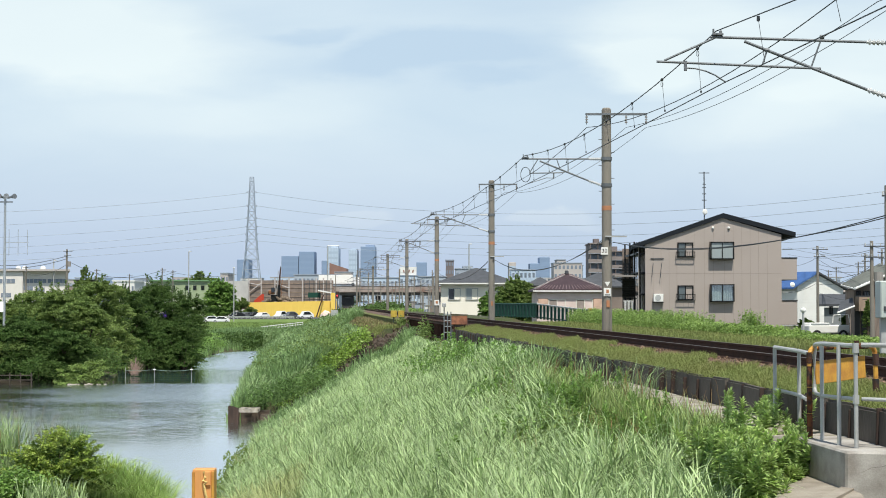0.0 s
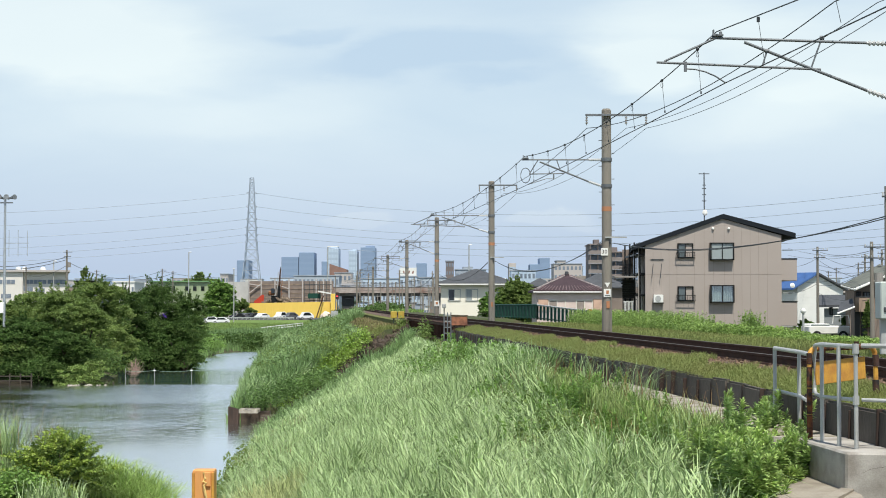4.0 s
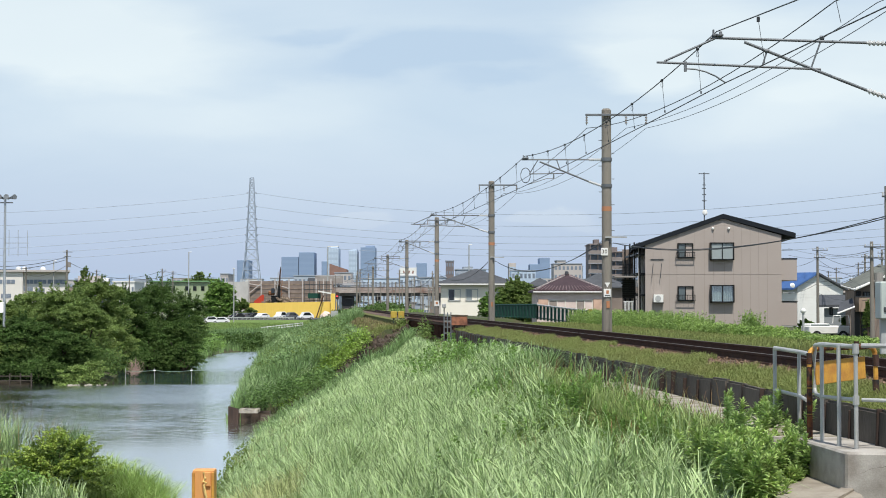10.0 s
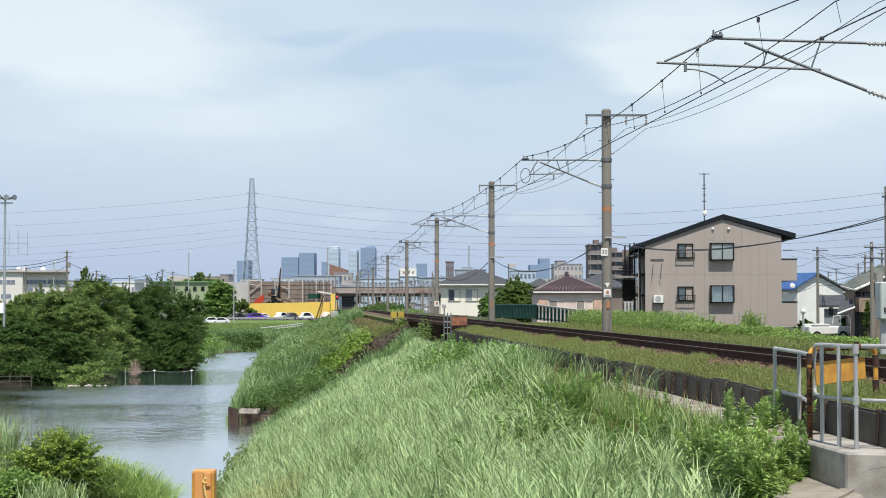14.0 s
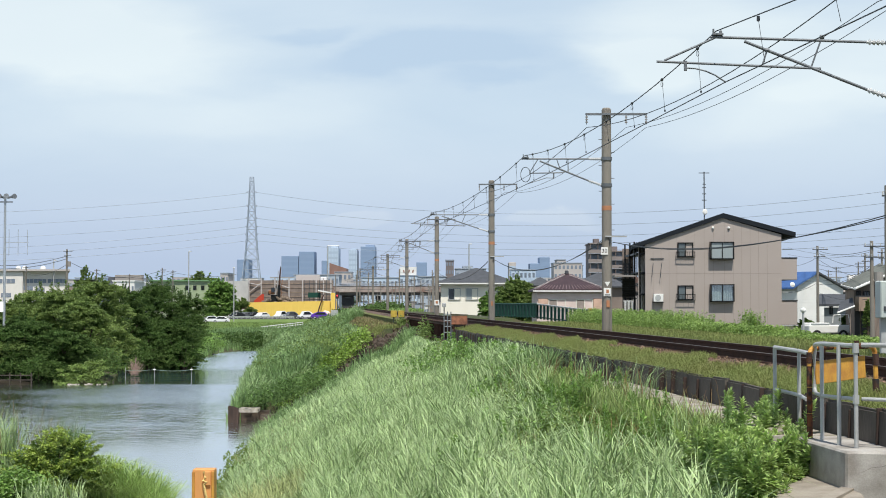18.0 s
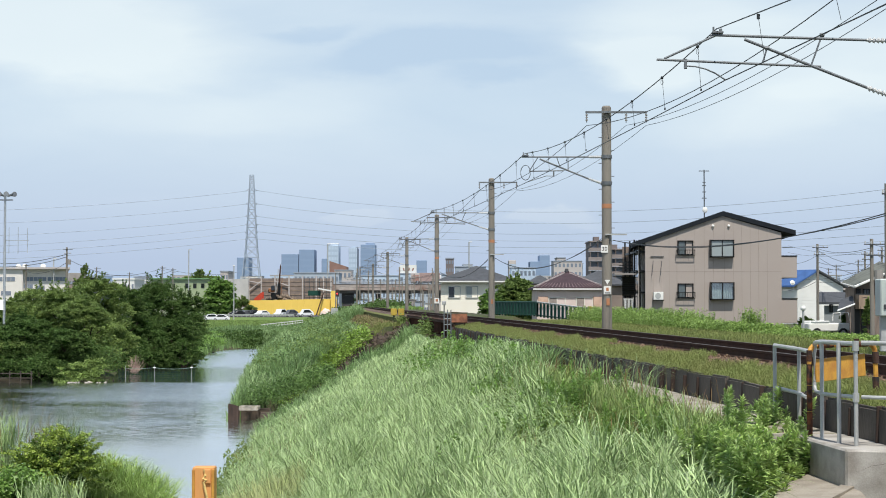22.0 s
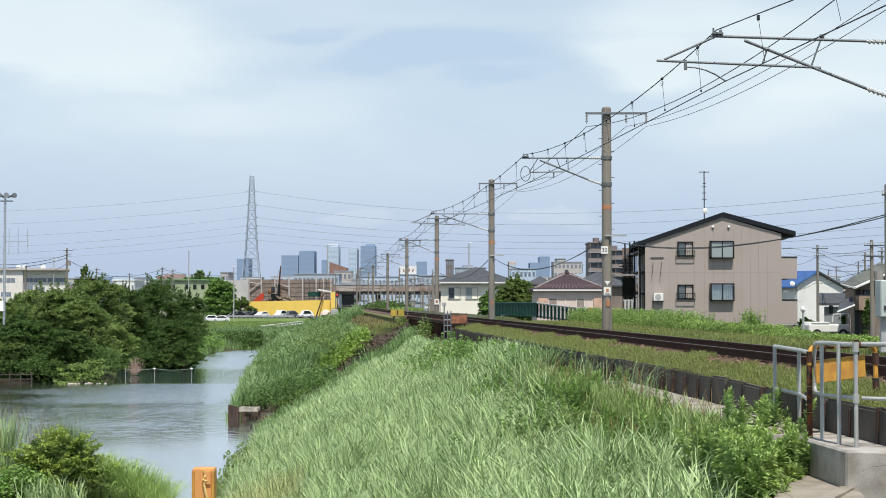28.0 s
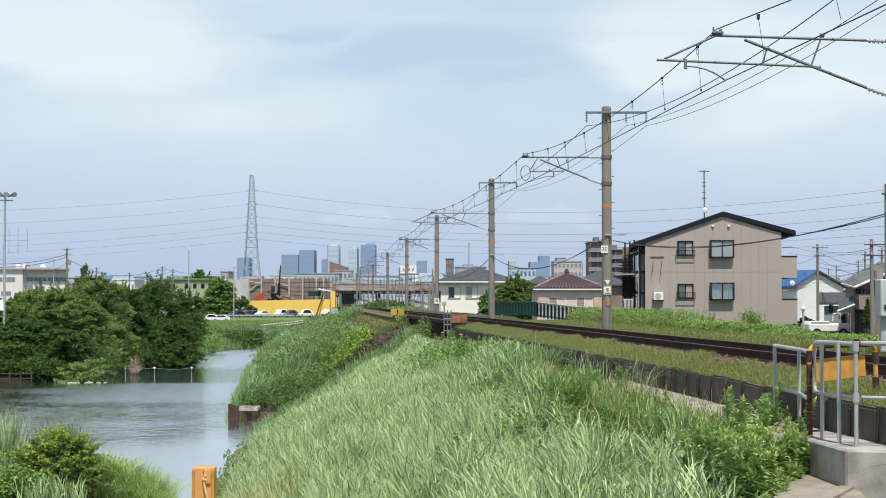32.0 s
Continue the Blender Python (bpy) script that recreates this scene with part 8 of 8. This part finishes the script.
weeds("slope_weeds", p, 0.7, 34, 0.07, LEAF, "dark leafy weeds at the water edge")
# creepers on the far revetment and the girder
pts = []
for _ in range(620):
    y = 82.5 + 16.0 * rng.random()
    c = np.array([(y - 118.85) / 4.34, y, float(np.interp(y, (82, 84.3, 88.2, 97.2, 100), (-3.8, -3.45, -2.4, -0.62, -0.2)))])
    if y < 89 and rng.random() < 0.8:
        continue
    pts.append(c + rng.normal(size=(34, 3)) * np.array([0.22, 0.5, 0.15]) + np.array([-0.2, 0.1, rng.normal() * 0.22 + 0.05]))
tagged(new("creeper", leaves("creeper", np.concatenate(pts), 0.12, LEAF_YELLOW)), "bright yellow-green creeper over the revetment", "creeper", kind="stuff")
pts = [np.array([-2.75, 107.4, 0.30]) + rng.normal(size=(420, 3)) * np.array([0.22, 0.3, 0.22])]
tagged(new("creeper", leaves("creeper", np.concatenate(pts), 0.11, LEAF)), "green creeper on the far abutment", "creeper", kind="stuff")
pts = [np.array([-0.98, 88.5, -0.05]) + rng.normal(size=(620, 3)) * np.array([0.24, 0.5, 0.38])]
tagged(new("creeper", leaves("creeper", np.concatenate(pts), 0.13, LEAF)), "green creeper on the bridge abutment", "creeper", kind="stuff")

# near spit: bush, pampas tufts, reeds
g = height(-9.629, 40)
spit = thing("bush", "yellow-green leafy bush on the river spit", "bush", at=(-9.7, 40.0, -3.4))
for k in range(9):
    a = k * 0.7
    part("stem", bar((0, 0, 0), (math.cos(a) * 0.9, math.sin(a) * 0.5, 1.3), 0.025, 5, 0.008), BARK, spit)

for mat, n, k, seed in ((LEAF_DARK, 90, 0.86, 3), (LEAF, 130, 0.95, 4), (SPIT_LEAF, 210, 1.03, 5)):
    o = new("foliage", leaves("foliage", sprays(n, 1.62 * k, 0.95 * k, 1.70 * k, 80, seed), 0.062, mat, 0.6, 2.0))
    o.parent = spit
low = thing("bush", "green leafy bush at the foot of the spit", "bush", at=(-10.436, 38.5, -3.4))
part("stem", bar((0, 0, 0), (0.1, 0, 0.9), 0.03, 5), BARK, low)
o = new("foliage", leaves("foliage", clumps(0, 0, 0, 0.9, 0.7, -2.402 + 3.4, 40, 120, 0.05, 0.45, 0.25), 0.085, LEAF_BRIGHT))
o.parent = low


def tuft(x, y, tall, n, radius, mat, label, wide=0.02, lean=0.5, category="grass tuft", moving=None):
    g = height(x, y)
    a, r = rng.uniform(0, 6.28, n), radius * np.sqrt(rng.random(n))
    base = np.stack([np.cos(a) * r, np.sin(a) * r, np.zeros(n) - 0.05], 1)
    t = tagged(new("grass_tuft", blades("grass_tuft", base, tall, wide, lean, mat)), label, category, "grass tufts")
    t.matrix_world = pose(x, y, g)
    if moving is not None:
        moving.append((t, x, y, g))
    return t


swaying = []
tuft(-11.421, 41.0, 2.1, 700, 0.5, REED, "pale pampas tuft on the spit", 0.018, 0.5, moving=swaying)
tuft(-10.228, 43.0, 1.75, 600, 0.5, REED_FAR, "green pampas tuft on the spit", 0.02, 0.5, moving=swaying)
tuft(-10.689, 43.3, 1.9, 160, 0.35, DRY, "dry pampas stems on the spit", 0.016, 0.5, moving=swaying)
for px in (-8.771, -8.375, -8.086, -7.686, -7.364, -7.925, -7.499):
    tuft(px, 40.3, 1.25, 380, 0.45, REED_BRIGHT, "bright green reed tuft on the spit", 0.026, 1.0, moving=swaying)
for px in (-9.105, -9.567, -8.642):
    tuft(px, 37.0, 0.95, 80, 0.3, REED, "grass in front of the bush", 0.02, 0.5, moving=swaying)
p = on_ground(60, -12.0, -10.6, 40.0, 43.0)
tagged(new("seed_stalks", blades("seed_stalks", p, 2.4, 0.014, 0.35, DRY)), "thin dry seed stalks above the pampas", "grass", kind="stuff")

# ---------------------------------------------------------------- grass of the bank
slope_ok = lambda x, y: (x - 2.3) ** 2 + 0.12 * (y - 27.3) ** 2 > 0.20 and not (x > 2.75 and y < 19) and (3.05 if y < 34 else 2.5) < track_x(y) - x < 11.0 and height(x, y) > -4.0
cells = {}
for x, y, z in on_ground(112000, -6.5, 4.6, 12.5, 46.0, slope_ok):
    cells.setdefault((int((x + 20) / 1.7), int(y / 2.2)), []).append((x, y, z))


def tussock(x, y):
    """Where the grass stands in humps: height factor and the way that it leans."""
    a = noise.noise(Vector((x * 1.15, y * 0.75, 5))) + 0.6 * noise.noise(Vector((x * 2.6, y * 1.7, 1)))
    b = noise.noise(Vector((x * 0.9, y * 0.6, 11))), noise.noise(Vector((x * 0.9, y * 0.6, 17)))
    return 1.0 + 0.50 * a, 0.14 + 0.45 * b[0], 0.4 * b[1]


for key, pts in sorted(cells.items()):
    p = np.array(pts)
    c = p.mean(axis=0)
    n = noise.noise(Vector((c[0] * 0.35, c[1] * 0.2, 5)))
    u = track_x(c[1]) - c[0]
    mat = REED_MIX if u < 3.6 and 20 < c[1] < 31 else (REED_DRY if u > 8.6 and n > 0.0 else (REED if u > 3.7 or n > 0.1 else REED_FAR))
    hump = np.array([tussock(q[0], q[1]) for q in p])
    tall = (0.78 + 0.22 * n) * (0.66 if u < 3.7 and 19 < c[1] < 33 else (0.8 if u < 4.4 and c[1] > 36 else 1.05)) * hump[:, 0]
    t = tagged(new("grass_clump", blades("grass_clump", p - c[None], tall, 0.0185, 1.0, mat, hump[:, 1:])), "long silvery green grass on the railway bank", "grass", kind="stuff")
    t.matrix_world = pose(*c)
    swaying.append((t, *c))
p = on_ground(80000, -8.6, 2.2, 46.0, 88.0, slope_ok)
hump = np.array([tussock(q[0], q[1]) for q in p])
low_crest = np.array([0.55 + 0.45 * smooth(3.0, 5.2, track_x(q[1]) - q[0]) for q in p])
tagged(new("bank_grass", blades("bank_grass", p, 0.72 * hump[:, 0] * low_crest, 0.025, 1.0, REED, hump[:, 1:])), "long silvery green grass on the railway bank", "grass", kind="stuff")
q = np.array([(x, 85 + 2.7 * (x + 1.3) - d, height(x, 85 + 2.7 * (x + 1.3) - d)) for x, d in zip(rng.uniform(-7.5, -1.6, 6000), rng.uniform(1.6, 4.2, 6000))])
tagged(new("bank_grass", blades("bank_grass", q, 0.95, 0.03, 0.8, REED_FAR, (0.1, 0.0))), "tall grass on the edge above the side channel", "grass", kind="stuff")
far_ok = lambda x, y: (4.9 if y < 165 else 2.2) < track_x(y) - x < 13.5 and height(x, y) > -4.05
p = on_ground(70000, -22.0, -3.0, 74.0, 196.0, far_ok)
lump = np.array([noise.noise(Vector((q[0] * 0.35, q[1] * 0.16, 8))) + 0.5 * noise.noise(Vector((q[0] * 1.1, q[1] * 0.5, 2))) for q in p])
for mat, pick, lab in ((REED_FAR, lump < 0.26, "tall green grass on the bank beyond the bridge"), (REED_PALE, lump >= 0.26, "tall pale reeds on the bank beyond the bridge")):
    q, h = p[pick], 0.95 + 0.8 * np.abs(lump[pick])
    tagged(new("bank_grass", blades("bank_grass", q, h, 0.05, 0.75, mat, (0.12, 0.0))), lab, "grass", kind="stuff")
mound = np.random.default_rng(31)
pts, pts2 = [], []
for k in range(58):                              # leafy mounds among the reeds, thickest beside the creeper
    y = 90 + 75 * mound.random() ** 1.4
    u = mound.uniform(5.4, 10.4) if k % 2 else mound.uniform(5.2, 7.6)
    x = track_x(y) - u
    z = height(x, y)
    if z < -3.9 or y < 4.34 * (x + 2.5) + 109:
        continue
    r = mound.uniform(0.5, 1.0)
    (pts if k % 3 else pts2).append(mound.normal(size=(330, 3)) * np.array([r * 0.5, r * 0.8, 0.34]) + np.array([x, y, z + 0.75]))
for group, mat, lab in ((pts, LEAF, "dark green leafy mounds among the bank reeds"), (pts2, REED_FAR, "green leafy mounds among the bank reeds")):
    tagged(new("bank_bushes", leaves("bank_bushes", np.concatenate(group), 0.12, mat)), lab, "bushes", kind="stuff")
q = np.array([(track_x(a) - b, a, height(track_x(a) - b, a)) for a, b in zip(rng.uniform(107, 165, 4200), rng.uniform(1.6, 6.4, 4200))])
tagged(new("dry_grass", blades("dry_grass", q, 0.36, 0.05, 0.8, DRY)), "dry brownish grass on the bank top beyond the bridge", "grass", kind="stuff")
p = on_ground(7000, -8.0, -1.6, 96.0, 112.0, lambda x, y: y > 108.2 + 4.34 * (x + 2.5) and height(x, y) > -1.5)
tagged(new("bank_turf", blades("bank_turf", p, 0.26, 0.035, 0.9, TURF)), "short grass at the head of the revetment", "grass", kind="stuff")
q = np.array([(track_x(a) - b, a, height(track_x(a) - b, a)) for a, b in zip(rng.uniform(107, 150, 9000), rng.uniform(1.6, 6.8, 9000))])
tagged(new("bank_turf", blades("bank_turf", q, 0.24, 0.045, 0.9, TURF)), "short grass on the bank top beyond the bridge", "grass", kind="stuff")
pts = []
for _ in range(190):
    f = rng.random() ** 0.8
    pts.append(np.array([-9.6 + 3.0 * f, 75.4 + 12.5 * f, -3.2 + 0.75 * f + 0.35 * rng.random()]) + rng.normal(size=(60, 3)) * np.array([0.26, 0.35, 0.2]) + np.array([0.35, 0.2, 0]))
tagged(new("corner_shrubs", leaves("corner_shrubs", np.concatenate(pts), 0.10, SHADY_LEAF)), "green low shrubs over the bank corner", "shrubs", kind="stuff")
p = on_ground(8000, -12.0, -4.5, 72.0, 98.0, lambda x, y: -4.6 < height(x, y) and 4.34 * (x + 2.5) + 108 < y + 2.5)
tagged(new("bank_grass", blades("bank_grass", p, 0.9, 0.05, 0.5, REED_FAR)), "grass on the river corner", "grass", kind="stuff")
p = on_ground(22000, -60.0, 0.0, 188.0, 345.0, lambda x, y: -0.16 * y < x)
tagged(new("field_grass", blades("field_grass", p, 0.42, 0.14, 0.5, MEADOW)), "green meadow on the plain", "grass", kind="stuff")
# turf on the ballast shoulder and across the line
n = 150000
yy, oo = rng.uniform(13, 66.4, n), rng.uniform(-1.9, -0.85, n)
pick = np.array([b < -1.1 + 0.5 * noise.noise(Vector((a * 0.45, 0.0, 3.0))) + 0.3 * noise.noise(Vector((a * 2.1, b * 3, 1.0))) for a, b in zip(yy, oo)])
yy, oo = yy[pick], oo[pick]
p = np.array([at_track(a, b, RAIL_Z - 0.36 + 0.2 * (b + 1.9)) for a, b in zip(yy, oo)])
tagged(new("shoulder_turf", blades("shoulder_turf", p, 0.135, 0.006, 1.0, TURF)), "short dull green turf on the ballast shoulder", "grass", kind="stuff")
n = 34000
yy, oo = rng.uniform(22, 80, n), rng.uniform(1.9, 6.0, n)
p = np.array([(track_x(a) + b, a, height(track_x(a) + b, a)) for a, b in zip(yy, oo)])
tagged(new("verge_turf", blades("verge_turf", p, 0.15, 0.016, 0.7, TURF)), "short grass on the far verge of the track", "grass", kind="stuff")
q = np.array([(track_x(a) - b, a, 0.0) for a, b in zip(rng.uniform(18, 34, 2600), 2.74 + 0.6 * rng.random(2600) ** 1.2)])
tagged(new("path_grass", blades("path_grass", q, 0.36, 0.014, 0.75, REED_MIX)), "ragged grass along the path edge", "grass", kind="stuff")
# seed heads and dry stems near the path and the water edge
p = np.array([(track_x(a) - b, a, height(track_x(a) - b, a)) for a, b in zip(rng.uniform(20, 60, 900), rng.uniform(2.9, 5.2, 900))])
tagged(new("dry_grass", blades("dry_grass", p, 0.62, 0.014, 0.45, DRY)), "dry brownish seed grass along the path", "grass", kind="stuff")
p = on_ground(1300, -7.2, -4.2, 24.0, 60.0, lambda x, y: 8.0 < track_x(y) - x < 11.0 and height(x, y) > -4.1)
tagged(new("dry_grass", blades("dry_grass", p, 0.7, 0.022, 0.6, DRY)), "dry yellowish grass at the water edge", "grass", kind="stuff")

# ---------------------------------------------------------------- river edge
rub = thing("stone_revetment", "steep revetment of dark rough stones below the bridge", "stone wall", kind="structure")
meshes = []
for k in range(5):
    bm = bmesh.new()
    bmesh.ops.create_icosphere(bm, subdivisions=1, radius=0.17)
    for v in bm.verts:
        v.co = Vector((v.co.x * 1.35, v.co.y, v.co.z * 0.65)) * (1 + 0.6 * noise.noise(v.co * 3 + Vector((k * 7, 0, 0))))
    ob = part("stone", bm, STONE, rub)
    ob.location = ((107.0 - 3.2 * k - 118.85) / 4.34, 107.0 - 3.2 * k, float(np.interp(107.0 - 3.2 * k, (90, 92.5, 97.2, 108.5), (-2.7, -2.15, -1.1, -0.3))))
    meshes.append(ob.data)
for i in range(290):
    y = 90.5 + 18.5 * rng.random() ** 0.8
    o = new("stone", meshes[i % 5])
    o.parent = rub
    o.location = ((y - 118.85) / 4.34 + 0.1 + rng.normal() * 0.16, y + rng.normal() * 0.25, float(np.interp(y, (90, 92.5, 97.2, 108.5), (-2.7, -2.15, -1.1, -0.3))) + rng.normal() * 0.13)
    if i % 13 == 0:                                   # tumbled heap against the abutment
        o.location = (-2.6 + rng.normal() * 0.35, 106.6 + rng.normal() * 0.4, -0.08 + rng.normal() * 0.11)
    o.rotation_euler = tuple(rng.uniform(0, 6.28, 3))
    s = rng.uniform(0.45, 1.05)
    o.scale = (s, s, s)
cor = thing("bank_corner", "rusty sheet-pile corner with a concrete slab at the water", "bank corner", kind="structure")
for k in range(4):
    part("sheet_pile", box((-10.09 + 0.125 * k, 75.0 - 0.04 * k, -3.95), (0.118, 0.10 + 0.05 * (k % 2), 1.5 - 0.06 * k)), OLD_PILE, cor)
part("slab", box((-9.261, 75.9, -3.46), (0.95, 1.0, 0.20), bevel=0.04), PATH_CONCRETE, cor)
part("pile", box((-8.424, 76.3, -4.05), (0.6, 0.9, 0.7)), STONE, cor)
# dark box added to imitate the shaded hollow below the slab
part("hollow", box((-9.13, 77.0, -4.05), (1.5, 0.5, 1.0)), STONE, cor, "dark box standing for the shaded hollow under the slab")
net = thing("fish_net", "green net strung on thin stakes in the river", "net", at=(0, 0, 0))
for px in (-23.125, -21.004, -18.311):
    part("stake", bar((px, 115.5, -4.6), (px, 115.5, -3.05), 0.014, 5), GALV, net)
bm = bmesh.new()
xa, xb = -23.656, -18.104
for k in range(4):
    bx(bm, ((xa + xb) / 2, 115.5, -4.0 + 0.15 * k), (xb - xa, 0.012, 0.012))
for k in range(60):
    bx(bm, (xa + (xb - xa) * k / 59, 115.51, -3.72), (0.010, 0.012, 0.62))
part("netting", bm, NET, net, "dark green netting")
for a, b, d in (((-23.125, 115.4, -3.25), (-21.004, 115.4, -3.2), 0.05), ((-21.004, 115.4, -3.2), (-18.311, 115.4, -3.2), 0.10), ((-18.311, 115.4, -3.2), (-17.068, 135.0, -3.7), 0.12)):
    part("rope", line(bmesh.new(), sag(a, b, d, 8), 0.012, 4), ROPE, net, "pale green rope")
for px in (-21.004, -18.311):
    part("float", bar((px - 0.10, 115.38, -3.2), (px + 0.10, 115.38, -3.19), 0.03, 8), WHITE, net, "small white float")
for i in range(20):
    x = rng.uniform(-25.84, -23.2)
    bm = bmesh.new()
    bmesh.ops.create_icosphere(bm, subdivisions=1, radius=rng.uniform(0.04, 0.11))
    bmesh.ops.scale(bm, vec=(1.4, 1.0, rng.uniform(0.5, 0.9)), verts=bm.verts)
    o = solid("shore_stone", bm, PALE_CONCRETE, "pale stone at the water edge", "stone", "shore stones")
    o.location = (x, 109.6 + rng.normal() * 0.2, -3.97)
fw = thing("shore_fence", "low weathered timber shore fence, darkened for tree shade", "fence", at=(-30.407, 110.2, -4.0))
for k in range(5):
    part("post", box((-1.2 + 0.75 * k, 0, 0.3), (0.08, 0.08, 1.0)), SHADED_WOOD, fw)
for z in (0.3, 0.62):
    part("rail", box((0.3, 0, z), (3.2, 0.05, 0.07)), SHADED_WOOD, fw)

mud = new("mud_shore", mesh_of("mud_shore", [(x, y, z + 0.12 * noise.noise(Vector((x, y, 4)))) for y, z in ((109.6, -4.15), (110.3, -3.95), (112.5, -3.7), (115, -3.4)) for x in np.linspace(-33.157, -28.757, 24)],
          [(j * 24 + i, j * 24 + i + 1, j * 24 + i + 25, j * 24 + i + 24) for j in range(3) for i in range(23)], MUD, True))
tagged(mud, "mud shore under the trees, darkened for their shade", "mud", kind="structure")
for i in range(9):
    x = -25.451 + i * 0.55
    s = thing("shore_post", "short dark timber stake at the water edge", "stake", "shore stakes", at=(x + rng.normal() * 0.1, 112.0, -4.3))
    part("timber", bar((0, 0, 0), (rng.normal() * 0.03, 0, 0.36 + 0.12 * rng.random()), 0.05, 7, 0.04), SHADED_WOOD, s)
# brown seed heads that lean over the path, and leafy weeds beside it
q = np.array([(track_x(a) - b, a, height(track_x(a) - b, a)) for a, b in zip(rng.uniform(19, 36, 800), rng.uniform(2.7, 3.7, 800))])
tagged(new("dry_grass", blades("dry_grass", q, 0.72, 0.009, 0.55, SEED)), "tall brown seed grass beside the path", "grass", kind="stuff")
spots = np.random.default_rng(12)
q = np.array([(track_x(a) - b, a, 0.2 if b < 2.7 else height(track_x(a) - b, a)) for a, b in zip(spots.uniform(24, 31, 300), spots.uniform(2.5, 3.0, 300))])
tagged(new("arching_grass", blades("arching_grass", q, 0.62, 0.009, 1.1, REED_PALE, (0.3, -0.15))), "pale arching grass that hangs over the path", "grass", kind="stuff")
q = np.array([(track_x(a) - b, a, height(track_x(a) - b, a)) for a, b in zip(spots.uniform(19, 27.5, 1700), spots.uniform(2.75, 4.3, 1700))])
tagged(new("dry_grass", blades("dry_grass", q, 0.50, 0.010, 0.8, REED_DRY)), "olive and straw-coloured grass beside the path", "grass", kind="stuff")
pathside = [(track_x(y) - spots.uniform(2.8, 3.9), y, 10) for y in spots.uniform(19.5, 31.0, 26)]
for x, y, n in [(2.45, 26.8, 18), (2.12, 28.2, 24), (1.75, 30.5, 14), (2.793, 20.0, 14)] + pathside:
    p = np.array([(x + rng.normal() * 0.17, y + rng.normal() * 0.35, height(x, y)) for _ in range(n)])
    mugwort("leafy_weed", p, 0.80 if n > 10 else 0.62, 12, 0.12 if n > 10 else 0.09, LEAF_BRIGHT, "green leafy weed beside the path", "weed")
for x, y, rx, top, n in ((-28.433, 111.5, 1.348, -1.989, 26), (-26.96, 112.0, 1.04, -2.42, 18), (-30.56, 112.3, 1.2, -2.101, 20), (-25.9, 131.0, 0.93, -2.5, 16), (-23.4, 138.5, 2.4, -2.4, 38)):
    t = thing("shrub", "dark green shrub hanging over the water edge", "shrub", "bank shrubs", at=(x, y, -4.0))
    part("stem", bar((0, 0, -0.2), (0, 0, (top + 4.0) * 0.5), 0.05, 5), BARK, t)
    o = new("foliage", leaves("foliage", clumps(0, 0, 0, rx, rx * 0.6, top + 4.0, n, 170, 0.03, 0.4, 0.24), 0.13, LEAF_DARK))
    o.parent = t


# ---------------------------------------------------------------- what moves
def motions():
    # the river surface drifts a little with the wind
    walk(water, [(t, pose(0.02 * t, -0.05 * t, 0)) for t in (0, 8, 16, 24, 32)])
    # clumps of long grass rock in gusts that run along the bank
    for i, (ob, x, y, z) in enumerate(swaying):
        rows = []
        for k in range(41):
            t = 0.8 * k
            w = math.sin(1.9 * t - 0.45 * x - 0.25 * y + 0.7 * math.sin(i)) * (0.6 + 0.4 * math.sin(0.5 * t + 0.2 * y))
            rows.append((t, pose(x, y, z, 1.2 * math.sin(2.3 * t + i), 3.2 * w, 0)))
        walk(ob, rows)
    # the violet car drives along the hoarding and comes to a stop behind the grass
    drive = ((0, -61.7), (11.5, -56.6), (12, -52.7), (13, -46.8), (14, -41.9), (14.5, -39.8), (16.5, -31.7), (17, -29.7), (18, -27.4), (19, -26.4), (20, -24.2), (21, -23.2), (24, -22.6), (25.5, -21.0), (32, 2.0))
    walk(moving_car, [(t, pose(a, 357.0, PZ, 0, 0, 180)) for t, a in drive])
    # trucks cross the viaduct
    for ob, ys, rows in ((grey_truck, 452.5, ((0, 138.0), (5.4, 11.0), (6.4, -4.8), (9.4, -28.9), (10.6, -38.5), (14, -66.0), (32, -128.0))),
                         (white_truck, 456.5, ((0, -30.0), (0.8, -14.0), (3.0, 0.0), (4.4, 18.0), (7.0, 50.0), (32, 138.0))),
                         (red_truck, 452.5, ((0, 138.0), (20.5, 20.0), (22, -4.7), (23, -12.7), (26, -50.0), (32, -128.0))),
                         (mid_truck, 456.5, ((0, -130.0), (16.5, -52.0), (18, -38.0), (20, -29.0), (22, -5.0), (25, 35.0), (32, 130.0))),
                         (last_truck, 452.5, ((0, 138.0), (29, 30.0), (31, 10.0), (32, -4.3)))):
        walk(ob, [(t, pose(x, ys, zd1, 0, 0, 180 if ob in (white_truck, mid_truck) else 0)) for t, x in rows])


motions()
